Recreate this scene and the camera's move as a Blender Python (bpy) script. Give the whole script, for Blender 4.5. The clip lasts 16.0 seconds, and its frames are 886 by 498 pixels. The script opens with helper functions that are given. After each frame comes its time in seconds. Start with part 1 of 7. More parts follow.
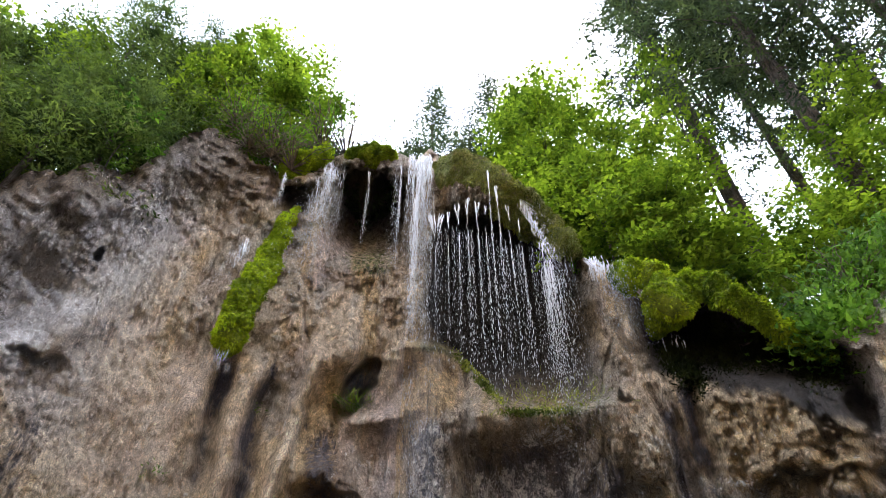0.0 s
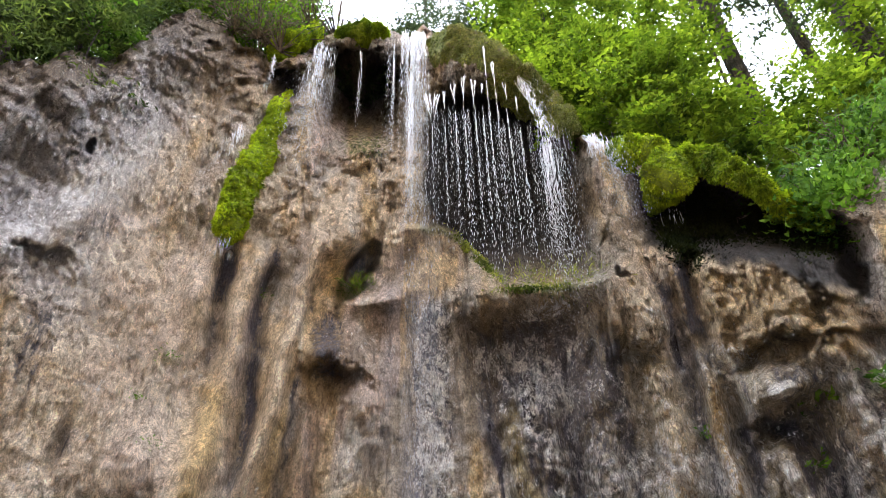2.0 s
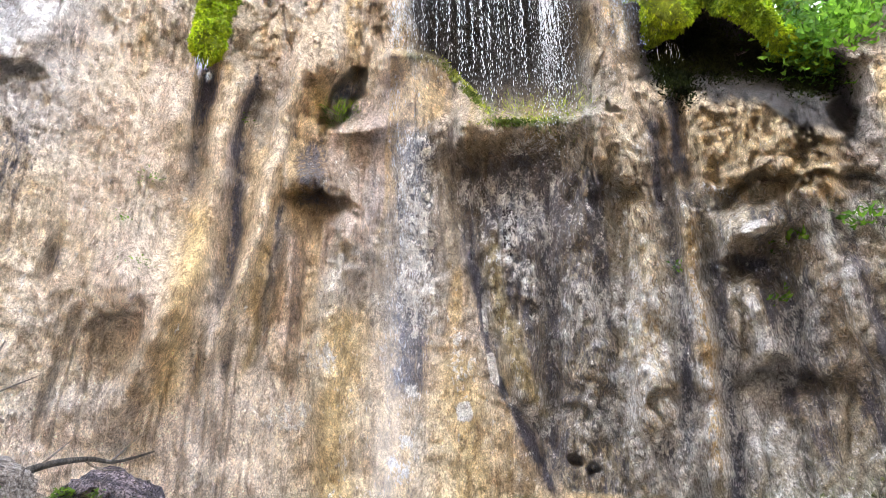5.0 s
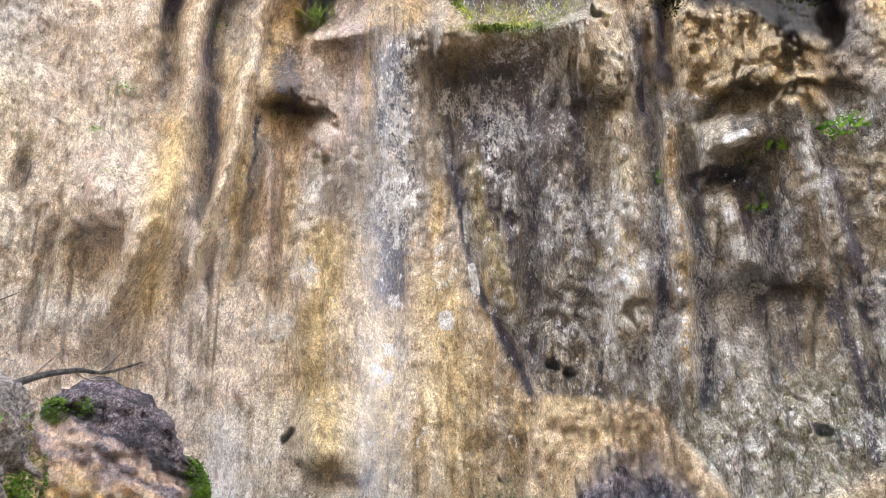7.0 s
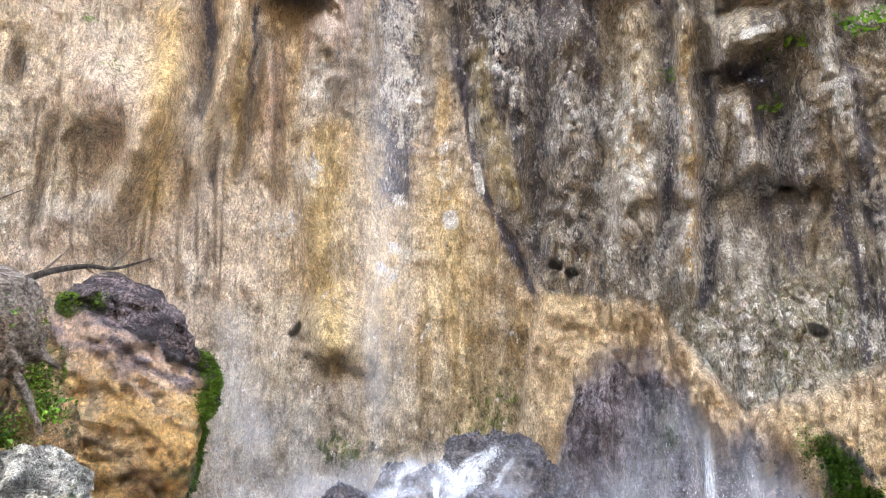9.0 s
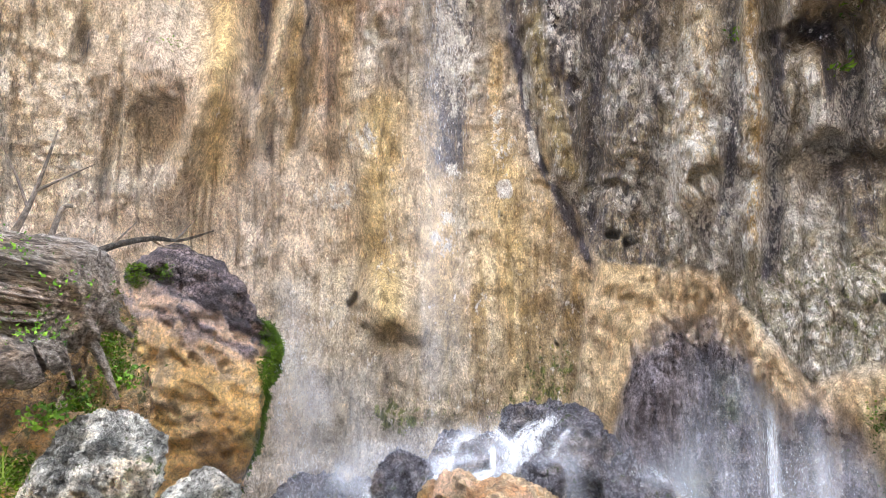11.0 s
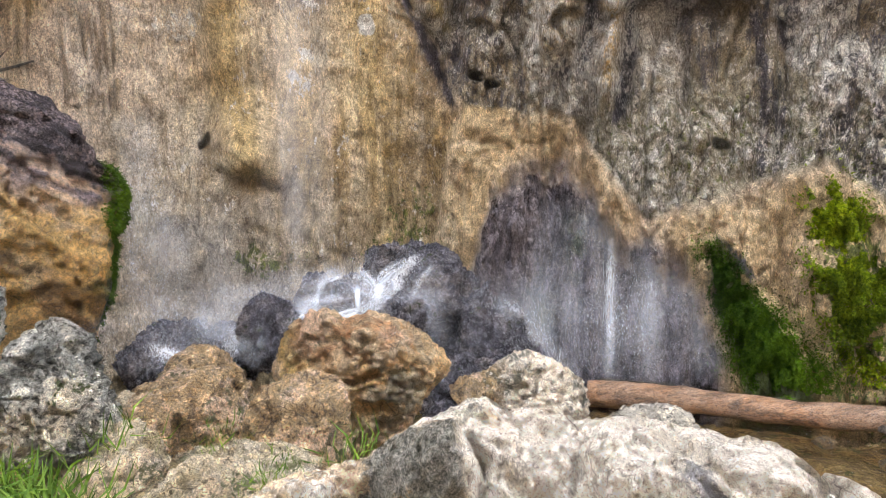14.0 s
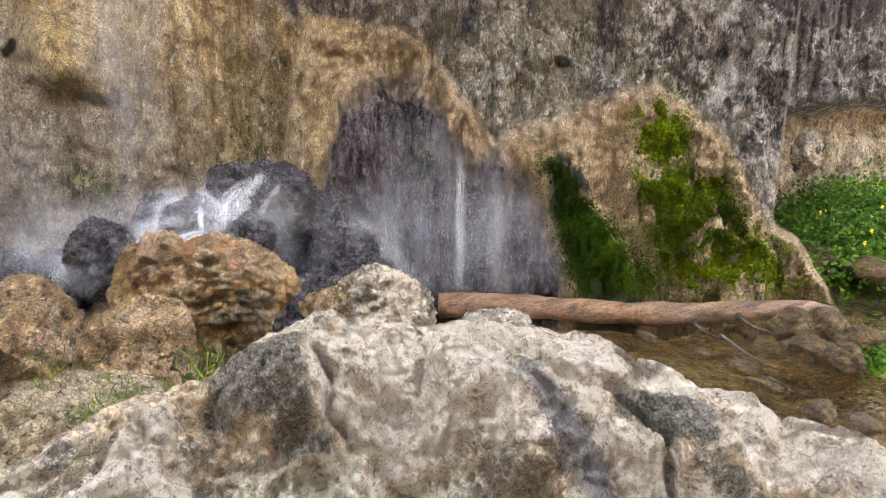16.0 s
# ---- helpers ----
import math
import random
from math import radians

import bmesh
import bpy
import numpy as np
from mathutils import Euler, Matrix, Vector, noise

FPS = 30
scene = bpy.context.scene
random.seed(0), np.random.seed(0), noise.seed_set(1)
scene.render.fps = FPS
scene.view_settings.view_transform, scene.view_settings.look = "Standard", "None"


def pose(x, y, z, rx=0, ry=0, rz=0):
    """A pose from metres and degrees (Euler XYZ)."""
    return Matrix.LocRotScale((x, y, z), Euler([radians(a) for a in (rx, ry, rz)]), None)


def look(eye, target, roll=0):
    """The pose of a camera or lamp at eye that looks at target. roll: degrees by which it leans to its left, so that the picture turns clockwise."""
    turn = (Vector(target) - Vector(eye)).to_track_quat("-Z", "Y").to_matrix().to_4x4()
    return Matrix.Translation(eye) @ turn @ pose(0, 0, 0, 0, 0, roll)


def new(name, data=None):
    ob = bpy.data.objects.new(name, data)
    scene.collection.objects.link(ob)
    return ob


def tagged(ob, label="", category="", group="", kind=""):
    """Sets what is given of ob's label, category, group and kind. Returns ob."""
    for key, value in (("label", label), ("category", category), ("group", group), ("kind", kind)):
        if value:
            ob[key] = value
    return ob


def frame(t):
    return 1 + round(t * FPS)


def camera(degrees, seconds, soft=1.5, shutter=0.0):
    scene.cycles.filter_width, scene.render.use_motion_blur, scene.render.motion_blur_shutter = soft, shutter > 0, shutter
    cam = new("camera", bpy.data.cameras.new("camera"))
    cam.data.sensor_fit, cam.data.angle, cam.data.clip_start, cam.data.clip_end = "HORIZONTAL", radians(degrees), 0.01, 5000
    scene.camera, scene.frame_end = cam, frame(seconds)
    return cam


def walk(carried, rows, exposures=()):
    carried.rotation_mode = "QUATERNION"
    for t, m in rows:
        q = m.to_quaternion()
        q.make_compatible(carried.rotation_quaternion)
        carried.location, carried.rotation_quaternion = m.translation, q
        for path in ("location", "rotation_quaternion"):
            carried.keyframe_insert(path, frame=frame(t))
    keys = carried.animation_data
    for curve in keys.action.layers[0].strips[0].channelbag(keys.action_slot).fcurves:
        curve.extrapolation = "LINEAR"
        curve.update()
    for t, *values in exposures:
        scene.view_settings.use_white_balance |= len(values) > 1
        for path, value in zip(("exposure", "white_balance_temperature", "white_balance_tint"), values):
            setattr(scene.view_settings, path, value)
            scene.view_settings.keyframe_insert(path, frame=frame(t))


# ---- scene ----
# camera: a hand-held turn on the spot, seconds, place, yaw, pitch, roll
EYE = Vector((0.0, 0.0, 2.1))
cam = camera(66.14, 16.0, soft=0.8)
ROWS = [
    (0.0, 0.000, -0.000, 2.100, -0.00, 48.00, 0.00),
    (0.5, 0.004, -0.001, 2.101, -0.56, 45.41, 0.46),
    (1.0, 0.007, 0.001, 2.100, -1.23, 42.39, 1.13),
    (1.5, 0.008, 0.007, 2.102, -0.24, 40.21, 1.22),
    (2.0, 0.011, 0.013, 2.103, 0.10, 38.13, 1.64),
    (2.5, 0.015, 0.019, 2.098, -0.46, 36.33, 1.86),
    (3.0, 0.020, 0.027, 2.093, 0.34, 32.91, 0.80),
    (3.5, 0.024, 0.034, 2.092, 0.03, 30.99, 0.69),
    (4.0, 0.029, 0.037, 2.087, 0.01, 30.01, 0.69),
    (4.5, 0.030, 0.041, 2.084, -0.39, 27.23, 0.45),
    (5.0, 0.028, 0.045, 2.083, -0.93, 24.20, 0.48),
    (7.5, 0.024, 0.027, 2.100, -2.64, 14.78, 1.27),
    (8.0, 0.025, 0.029, 2.101, -2.16, 12.85, 0.43),
    (8.5, 0.024, 0.031, 2.106, -2.62, 11.04, 0.25),
    (9.0, 0.025, 0.034, 2.109, -1.97, 8.07, 0.66),
    (9.5, 0.025, 0.037, 2.112, -1.03, 6.79, 0.96),
    (10.0, 0.024, 0.036, 2.114, 0.85, 6.19, 0.97),
    (12.5, -0.047, 0.068, 2.117, 2.87, 1.15, 0.52),
    (13.0, -0.038, 0.076, 2.109, -1.97, -4.01, 1.34),
    (13.5, -0.025, 0.083, 2.101, -6.36, -6.96, 0.53),
    (14.0, -0.015, 0.081, 2.101, -9.00, -7.61, 0.65),
    (14.5, -0.006, 0.079, 2.096, -10.95, -9.04, 1.35),
    (15.0, -0.000, 0.079, 2.087, -12.51, -11.68, 0.84),
    (15.5, 0.007, 0.077, 2.077, -15.65, -14.49, 0.73),
    (16.0, 0.018, 0.071, 2.077, -21.28, -14.33, -0.27),
]
walk(cam, [(t, pose(x, y, z, 90 + pitch, 0, yaw) @ pose(0, 0, 0, 0, 0, -roll)) for t, x, y, z, yaw, pitch, roll in ROWS],
     exposures=[(0.0, 0.48, 5700, 15), (1.5, 0.85, 5850, 15), (3.5, 1.45, 5700, 14), (5.0, 1.88, 5650, 13), (9.0, 1.82, 5900, 13), (12.5, 1.75, 6100, 13), (14.0, 1.32, 6300, 13), (15.0, 1.22, 6380, 13), (16.0, 1.02, 6480, 14)])

# ---- light: bright broken cloud, soft sun from behind the trees ----
world = bpy.data.worlds.new("sky")
scene.world = world
world.use_nodes = True
wn, wl = world.node_tree.nodes, world.node_tree.links
wn.clear()
sky = wn.new("ShaderNodeTexSky")
sky.sky_type, sky.sun_disc = "NISHITA", False
SUN_EL, SUN_AZ = radians(58), radians(20)
sky.sun_elevation, sky.sun_rotation = SUN_EL, SUN_AZ
sky.dust_density = 3.0
wtc = wn.new("ShaderNodeTexCoord")
cloud = wn.new("ShaderNodeTexNoise")
cloud.inputs["Scale"].default_value, cloud.inputs["Detail"].default_value = 1.6, 5
wl.new(wtc.outputs["Generated"], cloud.inputs["Vector"])
cramp = wn.new("ShaderNodeValToRGB")
cramp.color_ramp.elements[0].position, cramp.color_ramp.elements[1].position = 0.30, 0.42
wl.new(cloud.outputs["Fac"], cramp.inputs["Fac"])
wmix = wn.new("ShaderNodeMix")
wmix.data_type = "RGBA"
wl.new(cramp.outputs["Color"], wmix.inputs["Factor"])
wl.new(sky.outputs["Color"], wmix.inputs["A"])
wmix.inputs["B"].default_value = (19.0, 19.6, 20.5, 1)
bg = wn.new("ShaderNodeBackground")
bg.inputs["Strength"].default_value = 0.15
wl.new(wmix.outputs["Result"], bg.inputs["Color"])
wout = wn.new("ShaderNodeOutputWorld")
wl.new(bg.outputs["Background"], wout.inputs["Surface"])
sun_data = bpy.data.lights.new("sun", "SUN")
sun_data.energy, sun_data.angle, sun_data.color = 2.6, radians(14), (1.0, 0.97, 0.92)
sun = new("sun", sun_data)
sun.matrix_world = look((0, 0, 0), (-math.sin(SUN_AZ) * math.cos(SUN_EL), -math.cos(SUN_AZ) * math.cos(SUN_EL), -math.sin(SUN_EL)))

# ---- noise on arrays ----
rng = np.random.default_rng(7)
TABLE = rng.random((64, 64, 64)).astype(np.float32)


def vnoise(x, y, z):
    """Smooth noise from 0 to 1 at arrays of places."""
    xi, yi, zi = np.floor(x).astype(np.int64), np.floor(y).astype(np.int64), np.floor(z).astype(np.int64)
    fx, fy, fz = x - xi, y - yi, z - zi
    fx, fy, fz = fx * fx * (3 - 2 * fx), fy * fy * (3 - 2 * fy), fz * fz * (3 - 2 * fz)
    x0, y0, z0, x1, y1, z1 = xi & 63, yi & 63, zi & 63, (xi + 1) & 63, (yi + 1) & 63, (zi + 1) & 63
    a = TABLE[x0, y0, z0] * (1 - fx) + TABLE[x1, y0, z0] * fx
    b = TABLE[x0, y1, z0] * (1 - fx) + TABLE[x1, y1, z0] * fx
    c = TABLE[x0, y0, z1] * (1 - fx) + TABLE[x1, y0, z1] * fx
    d = TABLE[x0, y1, z1] * (1 - fx) + TABLE[x1, y1, z1] * fx
    return (a * (1 - fy) + b * fy) * (1 - fz) + (c * (1 - fy) + d * fy) * fz


def fbm(x, y, z, octaves=4, gain=0.5):
    total, amp, norm, f = 0.0, 1.0, 0.0, 1.0
    for o in range(octaves):
        total = total + amp * vnoise(x * f + 17.3 * o, y * f + 5.1 * o, z * f + 9.7 * o)
        norm, amp, f = norm + amp, amp * gain, f * 2.03
    return 0.5 + 1.3 * (total / norm - 0.5)


def ridged(x, y, z, octaves=4):
    return 1 - np.abs(2 * fbm(x, y, z, octaves) - 1) * 2


def step(a, b, v):
    t = np.clip((v - a) / (b - a), 0, 1)
    return t * t * (3 - 2 * t)


# ---- materials ----
def material(name):
    m = bpy.data.materials.new(name)
    m.use_nodes = True
    return m, m.node_tree.nodes, m.node_tree.links, m.node_tree.nodes["Principled BSDF"]


def node_noise(n, l, scale, detail=6, rough=0.6, stretch=(1, 1, 1), coord="Object"):
    tc, mp, no = n.new("ShaderNodeTexCoord"), n.new("ShaderNodeMapping"), n.new("ShaderNodeTexNoise")
    mp.inputs["Scale"].default_value = stretch
    no.inputs["Scale"].default_value, no.inputs["Detail"].default_value, no.inputs["Roughness"].default_value = scale, detail, rough
    l.new(tc.outputs[coord], mp.inputs["Vector"])
    l.new(mp.outputs["Vector"], no.inputs["Vector"])
    ct = n.new("ShaderNodeMapRange")
    for key, v in (("From Min", 0.27), ("From Max", 0.73), ("To Min", 0.0), ("To Max", 1.0)):
        ct.inputs[key].default_value = v
    l.new(no.outputs["Fac"], ct.inputs["Value"])
    return ct.outputs["Result"]


def node_ramp(n, l, fac, stops):
    r = n.new("ShaderNodeValToRGB")
    e = r.color_ramp.elements
    while len(e) < len(stops):
        e.new(0.5)
    for el, (p, c) in zip(e, stops):
        el.position, el.color = p, (*c, 1)
    l.new(fac, r.inputs["Fac"])
    return r.outputs["Color"]


def node_mix(n, l, fac, a, b, blend="MIX"):
    m = n.new("ShaderNodeMix")
    m.data_type, m.blend_type = "RGBA", blend
    for key, v in (("Factor", fac), ("A", a), ("B", b)):
        if isinstance(v, (int, float)):
            m.inputs[key].default_value = v
        elif isinstance(v, tuple):
            m.inputs[key].default_value = (*v, 1)
        else:
            l.new(v, m.inputs[key])
    return m.outputs["Result"]


def node_bump(n, l, bsdf, heights):
    """heights: (socket, metres) pairs, chained."""
    last = None
    for h, dist in heights:
        b = n.new("ShaderNodeBump")
        b.inputs["Distance"].default_value, b.inputs["Strength"].default_value = dist, 1.0
        l.new(h, b.inputs["Height"])
        if last:
            l.new(last, b.inputs["Normal"])
        last = b.outputs["Normal"]
    l.new(last, bsdf.inputs["Normal"])


def node_flecks(n, l, col, scale, stretch, dark=(0.32, 0.30, 0.29), light=(1.5, 1.48, 1.45)):
    """Small pits and pale crusts with sharp edges."""
    pit = node_ramp(n, l, node_noise(n, l, scale, 5, 0.65, stretch), [(0.22, (1, 1, 1)), (0.29, (0, 0, 0))])
    crust = node_ramp(n, l, node_noise(n, l, scale * 0.7, 6, 0.7, stretch), [(0.68, (0, 0, 0)), (0.74, (1, 1, 1))])
    col = node_mix(n, l, crust, col, node_mix(n, l, 1.0, col, light, "MULTIPLY"))
    return node_mix(n, l, pit, col, node_mix(n, l, 1.0, col, dark, "MULTIPLY"))


def node_cells(n, l, scale, stretch, warp, feature="F1"):
    """Broken cells with wavering borders: distance and a random tone."""
    tc, mp, no, vo = n.new("ShaderNodeTexCoord"), n.new("ShaderNodeMapping"), n.new("ShaderNodeTexNoise"), n.new("ShaderNodeTexVoronoi")
    no.inputs["Scale"].default_value, no.inputs["Detail"].default_value = scale * 0.6, 5
    l.new(tc.outputs["Object"], no.inputs["Vector"])
    ad = n.new("ShaderNodeVectorMath")
    ad.operation = "MULTIPLY_ADD"
    ad.inputs[1].default_value = (warp,) * 3
    l.new(no.outputs["Color"], ad.inputs[0])
    l.new(tc.outputs["Object"], ad.inputs[2])
    mp.inputs["Scale"].default_value = stretch
    l.new(ad.outputs["Vector"], mp.inputs["Vector"])
    vo.feature = feature
    vo.inputs["Scale"].default_value = scale
    l.new(mp.outputs["Vector"], vo.inputs["Vector"])
    if feature != "F1":
        return vo.outputs["Distance"], None
    sp = n.new("ShaderNodeSeparateColor")
    l.new(vo.outputs["Color"], sp.inputs["Color"])
    return vo.outputs["Distance"], sp.outputs["Red"]


def node_math(n, l, op, a, b):
    m = n.new("ShaderNodeMath")
    m.operation = op
    for k, v in enumerate((a, b)):
        if isinstance(v, (int, float)):
            m.inputs[k].default_value = v
        else:
            l.new(v, m.inputs[k])
    return m.outputs[0]


def rock_material(name, stops, scale, spots=None, spot_at=0.62, rough=0.9, bump=0.03, wet=None, stretch=(1, 1, 1)):
    """Stone: a pigment ramp on a coarse noise, pits and grain on finer ones, and patches of lichen or moss."""
    m, n, l, b = material(name)
    col = node_ramp(n, l, node_noise(n, l, scale, 10, 0.75, stretch), stops)
    mid = node_noise(n, l, scale * 5, 9, 0.8, stretch)
    grain = node_noise(n, l, scale * 22, 6, 0.8, stretch)
    col = node_mix(n, l, 1.0, col, node_ramp(n, l, mid, [(0.2, (0.32, 0.30, 0.28)), (0.4, (0.85, 0.84, 0.83)), (0.6, (1.05, 1.05, 1.05)), (0.85, (1.45, 1.45, 1.42))]), "MULTIPLY")
    col = node_mix(n, l, 0.9, col, node_ramp(n, l, grain, [(0.2, (0.40, 0.40, 0.40)), (0.5, (1.0, 1.0, 1.0)), (0.8, (1.5, 1.5, 1.5))]), "MULTIPLY")
    col = node_mix(n, l, 0.8, col, node_ramp(n, l, node_noise(n, l, scale * 0.55, 6, 0.65), [(0.25, (0.80, 0.82, 0.84)), (0.5, (1.0, 1.0, 1.0)), (0.75, (1.18, 1.02, 0.82))]), "MULTIPLY")
    _, chip = node_cells(n, l, scale * 7, stretch, 0.3 / scale)
    seam, _ = node_cells(n, l, scale * 2.2, stretch, 0.6 / scale, "DISTANCE_TO_EDGE")
    where = node_noise(n, l, scale * 1.3, 5, 0.6)
    line = node_math(n, l, "MULTIPLY", node_ramp(n, l, seam, [(0.008, (1, 1, 1)), (0.04, (0, 0, 0))]), node_ramp(n, l, where, [(0.40, (1, 1, 1)), (0.55, (0, 0, 0))]))
    col = node_mix(n, l, 0.7, col, node_ramp(n, l, chip, [(0.0, (0.66, 0.63, 0.60)), (0.3, (0.97, 0.96, 0.95)), (0.7, (1.03, 1.03, 1.02)), (1.0, (1.28, 1.26, 1.24))]), "MULTIPLY")
    col = node_mix(n, l, node_math(n, l, "MULTIPLY", line, 0.75), col, node_mix(n, l, 1.0, col, (0.20, 0.17, 0.15), "MULTIPLY"))
    col = node_flecks(n, l, col, scale * 8, stretch)
    col = node_flecks(n, l, col, scale * 24, stretch)
    if spots:
        mask = node_ramp(n, l, node_noise(n, l, scale * 1.7, 9, 0.75), [(spot_at, (0, 0, 0)), (spot_at + 0.06, (1, 1, 1))])
        col = node_mix(n, l, mask, col, spots)
    l.new(col, b.inputs["Base Color"])
    b.inputs["Roughness"].default_value = rough
    if wet:
        l.new(node_ramp(n, l, mid, [(0.40, (wet,) * 3), (0.60, (rough,) * 3)]), b.inputs["Roughness"])
    node_bump(n, l, b, [(node_noise(n, l, scale * 3, 10, 0.75, stretch), bump * 2.2), (mid, bump), (chip, bump * 0.35), (node_math(n, l, "SUBTRACT", 1.0, line), bump * 0.6), (grain, bump * 0.35)])
    return m


def leaf_material(name, dark, light, glow):
    m, n, l, b = material(name)
    gi = n.new("ShaderNodeNewGeometry")
    col = node_ramp(n, l, gi.outputs["Random Per Island"], [(0.0, dark), (1.0, light)])
    # broad noise puts lit and shaded clumps into the leaf colour
    col = node_mix(n, l, 1.0, col, node_ramp(n, l, node_noise(n, l, 1.1, 4, 0.6), [(0.2, (0.26, 0.32, 0.36)), (0.5, (0.85, 0.86, 0.88)), (0.8, (1.6, 1.5, 1.2))]), "MULTIPLY")
    l.new(col, b.inputs["Base Color"])
    b.inputs["Roughness"].default_value = 0.75
    b.inputs["Specular IOR Level"].default_value = 0.25
    tr, ms = n.new("ShaderNodeBsdfTranslucent"), n.new("ShaderNodeMixShader")
    l.new(node_mix(n, l, 1.0, col, glow, "MULTIPLY"), tr.inputs["Color"])
    ms.inputs["Fac"].default_value = 0.5
    l.new(b.outputs["BSDF"], ms.inputs[1])
    l.new(tr.outputs["BSDF"], ms.inputs[2])
    l.new(ms.outputs["Shader"], n["Material Output"].inputs["Surface"])
    return m


def node_cover(n, l, amount, scale, stretch, edge=0.10):
    """A sharp-edged patchy mask whose share follows an attribute."""
    add = n.new("ShaderNodeMath")
    l.new(node_noise(n, l, scale, 9, 0.72, stretch), add.inputs[0])
    l.new(amount, add.inputs[1])
    mr = n.new("ShaderNodeMapRange")
    mr.inputs["From Min"].default_value, mr.inputs["From Max"].default_value = 1.03, 1.03 + edge
    l.new(add.outputs[0], mr.inputs["Value"])
    return mr.outputs["Result"]


def tufa_material(name, upright, fleck=1.0):
    """Tufa: base pigment from the form, broken crusts, drips and pits, and patches of lime, dark seepage and algae."""
    m, n, l, b = material(name)
    at, wet, cov = (n.new("ShaderNodeAttribute") for _ in range(3))
    at.attribute_name, wet.attribute_name, cov.attribute_name = "pigment", "wet", "cover"
    sep = n.new("ShaderNodeSeparateColor")
    l.new(cov.outputs["Color"], sep.inputs["Color"])
    near = 1.0 if upright else 2.4
    chalky = fleck <= 0.6
    tall = (1, 1, 0.45) if upright else (1, 1, 1)
    mid = node_noise(n, l, 13 * near, 9, 0.75, (1, 1, 0.5) if upright else (1, 1, 1))
    grain = node_noise(n, l, 44 * near, 6, 0.75, (1, 1, 0.7) if upright else (1, 1, 1))
    fine = node_noise(n, l, 85 if upright else 330, 4, 0.7)
    _, plate = node_cells(n, l, 10 * near, tall, 0.16 / near)
    _, chip = node_cells(n, l, 27 * near, tall, 0.07 / near)
    seam, _ = node_cells(n, l, 6.5 * near, tall, 0.22 / near, "DISTANCE_TO_EDGE")
    pock, _ = node_cells(n, l, 30 * near, (1, 1, 0.8), 0.03 / near)
    where = node_noise(n, l, 2.6 * near, 5, 0.6, tall)
    # patches
    green = node_cover(n, l, sep.outputs["Blue"], 14 * near, (1, 1, 0.8))
    d1 = node_cover(n, l, sep.outputs["Green"], 15.0 * near, (1, 1, 0.20) if upright else (1, 1, 1), 0.30 if upright else 0.10)
    d2 = node_cover(n, l, sep.outputs["Green"], 34.0 * near, (1, 1, 0.45) if upright else (1, 1, 1), 0.20)
    dark = node_math(n, l, "MINIMUM", node_math(n, l, "ADD", node_math(n, l, "MULTIPLY", d1, 0.75), node_math(n, l, "MULTIPLY", d2, 0.5)), 1.0)
    p1 = node_cover(n, l, sep.outputs["Red"], 8.5 * near, (1, 1, 0.6) if upright else (1, 1, 1), 0.06)
    p2 = node_cover(n, l, sep.outputs["Red"], 30 * near, (1, 1, 0.6) if upright else (1, 1, 1), 0.08)
    pale = node_math(n, l, "MAXIMUM", p1, node_math(n, l, "MULTIPLY", p2, 0.9))
    col = at.outputs["Color"]
    # plates and chips of slightly different tint
    broken = at.outputs["Alpha"]
    col = node_mix(n, l, node_math(n, l, "MULTIPLY", broken, 0.85), col, node_ramp(n, l, plate, [(0.0, (0.76, 0.72, 0.68)), (0.35, (0.95, 0.94, 0.94)), (0.65, (1.04, 1.02, 0.98)), (1.0, (1.20, 1.17, 1.13))]), "MULTIPLY")
    col = node_mix(n, l, node_math(n, l, "MULTIPLY", broken, 0.85), col, node_ramp(n, l, chip, [(0.0, (0.62, 0.57, 0.52)), (0.25, (0.95, 0.93, 0.91)), (0.75, (1.05, 1.05, 1.04)), (1.0, (1.32, 1.30, 1.27))]), "MULTIPLY")
    if upright:
        drip = node_noise(n, l, 11, 8, 0.7, (1, 1, 0.06))
        col = node_mix(n, l, 0.7, col, node_ramp(n, l, drip, [(0.12, (0.58, 0.50, 0.42)), (0.36, (0.98, 0.96, 0.94)), (0.60, (1.02, 1.01, 1.0)), (0.86, (1.16, 1.14, 1.10))]), "MULTIPLY")
    col = node_mix(n, l, green, col, node_ramp(n, l, mid, [(0.3, (0.07, 0.09, 0.015)), (0.7, (0.22, 0.23, 0.06))]))
    col = node_mix(n, l, dark, col, node_ramp(n, l, grain, [(0.25, (0.06, 0.06, 0.04)), (0.45, (0.19, 0.18, 0.145)), (0.68, (0.52, 0.49, 0.43))] if chalky else [(0.25, (0.026, 0.020, 0.024)), (0.6, (0.075, 0.062, 0.074)), (0.88, (0.20, 0.18, 0.205))]))
    col = node_mix(n, l, pale, col, (0.92, 0.85, 0.745) if chalky else (0.74, 0.70, 0.64))
    # pits, cracks and grain
    col = node_mix(n, l, 1.0 if upright else 0.8, col, node_ramp(n, l, mid, [(0.26, (0.55, 0.50, 0.45)), (0.44, (0.95, 0.94, 0.93)), (0.58, (1.04, 1.03, 1.02)), (0.76, (1.28, 1.27, 1.24))]), "MULTIPLY")
    col = node_mix(n, l, 0.9 if upright else 0.35, col, node_ramp(n, l, grain, [(0.20, (0.30, 0.26, 0.23)), (0.38, (0.88, 0.87, 0.85)), (0.60, (1.08, 1.08, 1.08)), (0.80, (1.5, 1.49, 1.47))]), "MULTIPLY")
    col = node_mix(n, l, 0.8 if upright else 0.4, col, node_ramp(n, l, fine, [(0.3, (0.55, 0.55, 0.55)), (0.7, (1.4, 1.4, 1.4))]), "MULTIPLY")
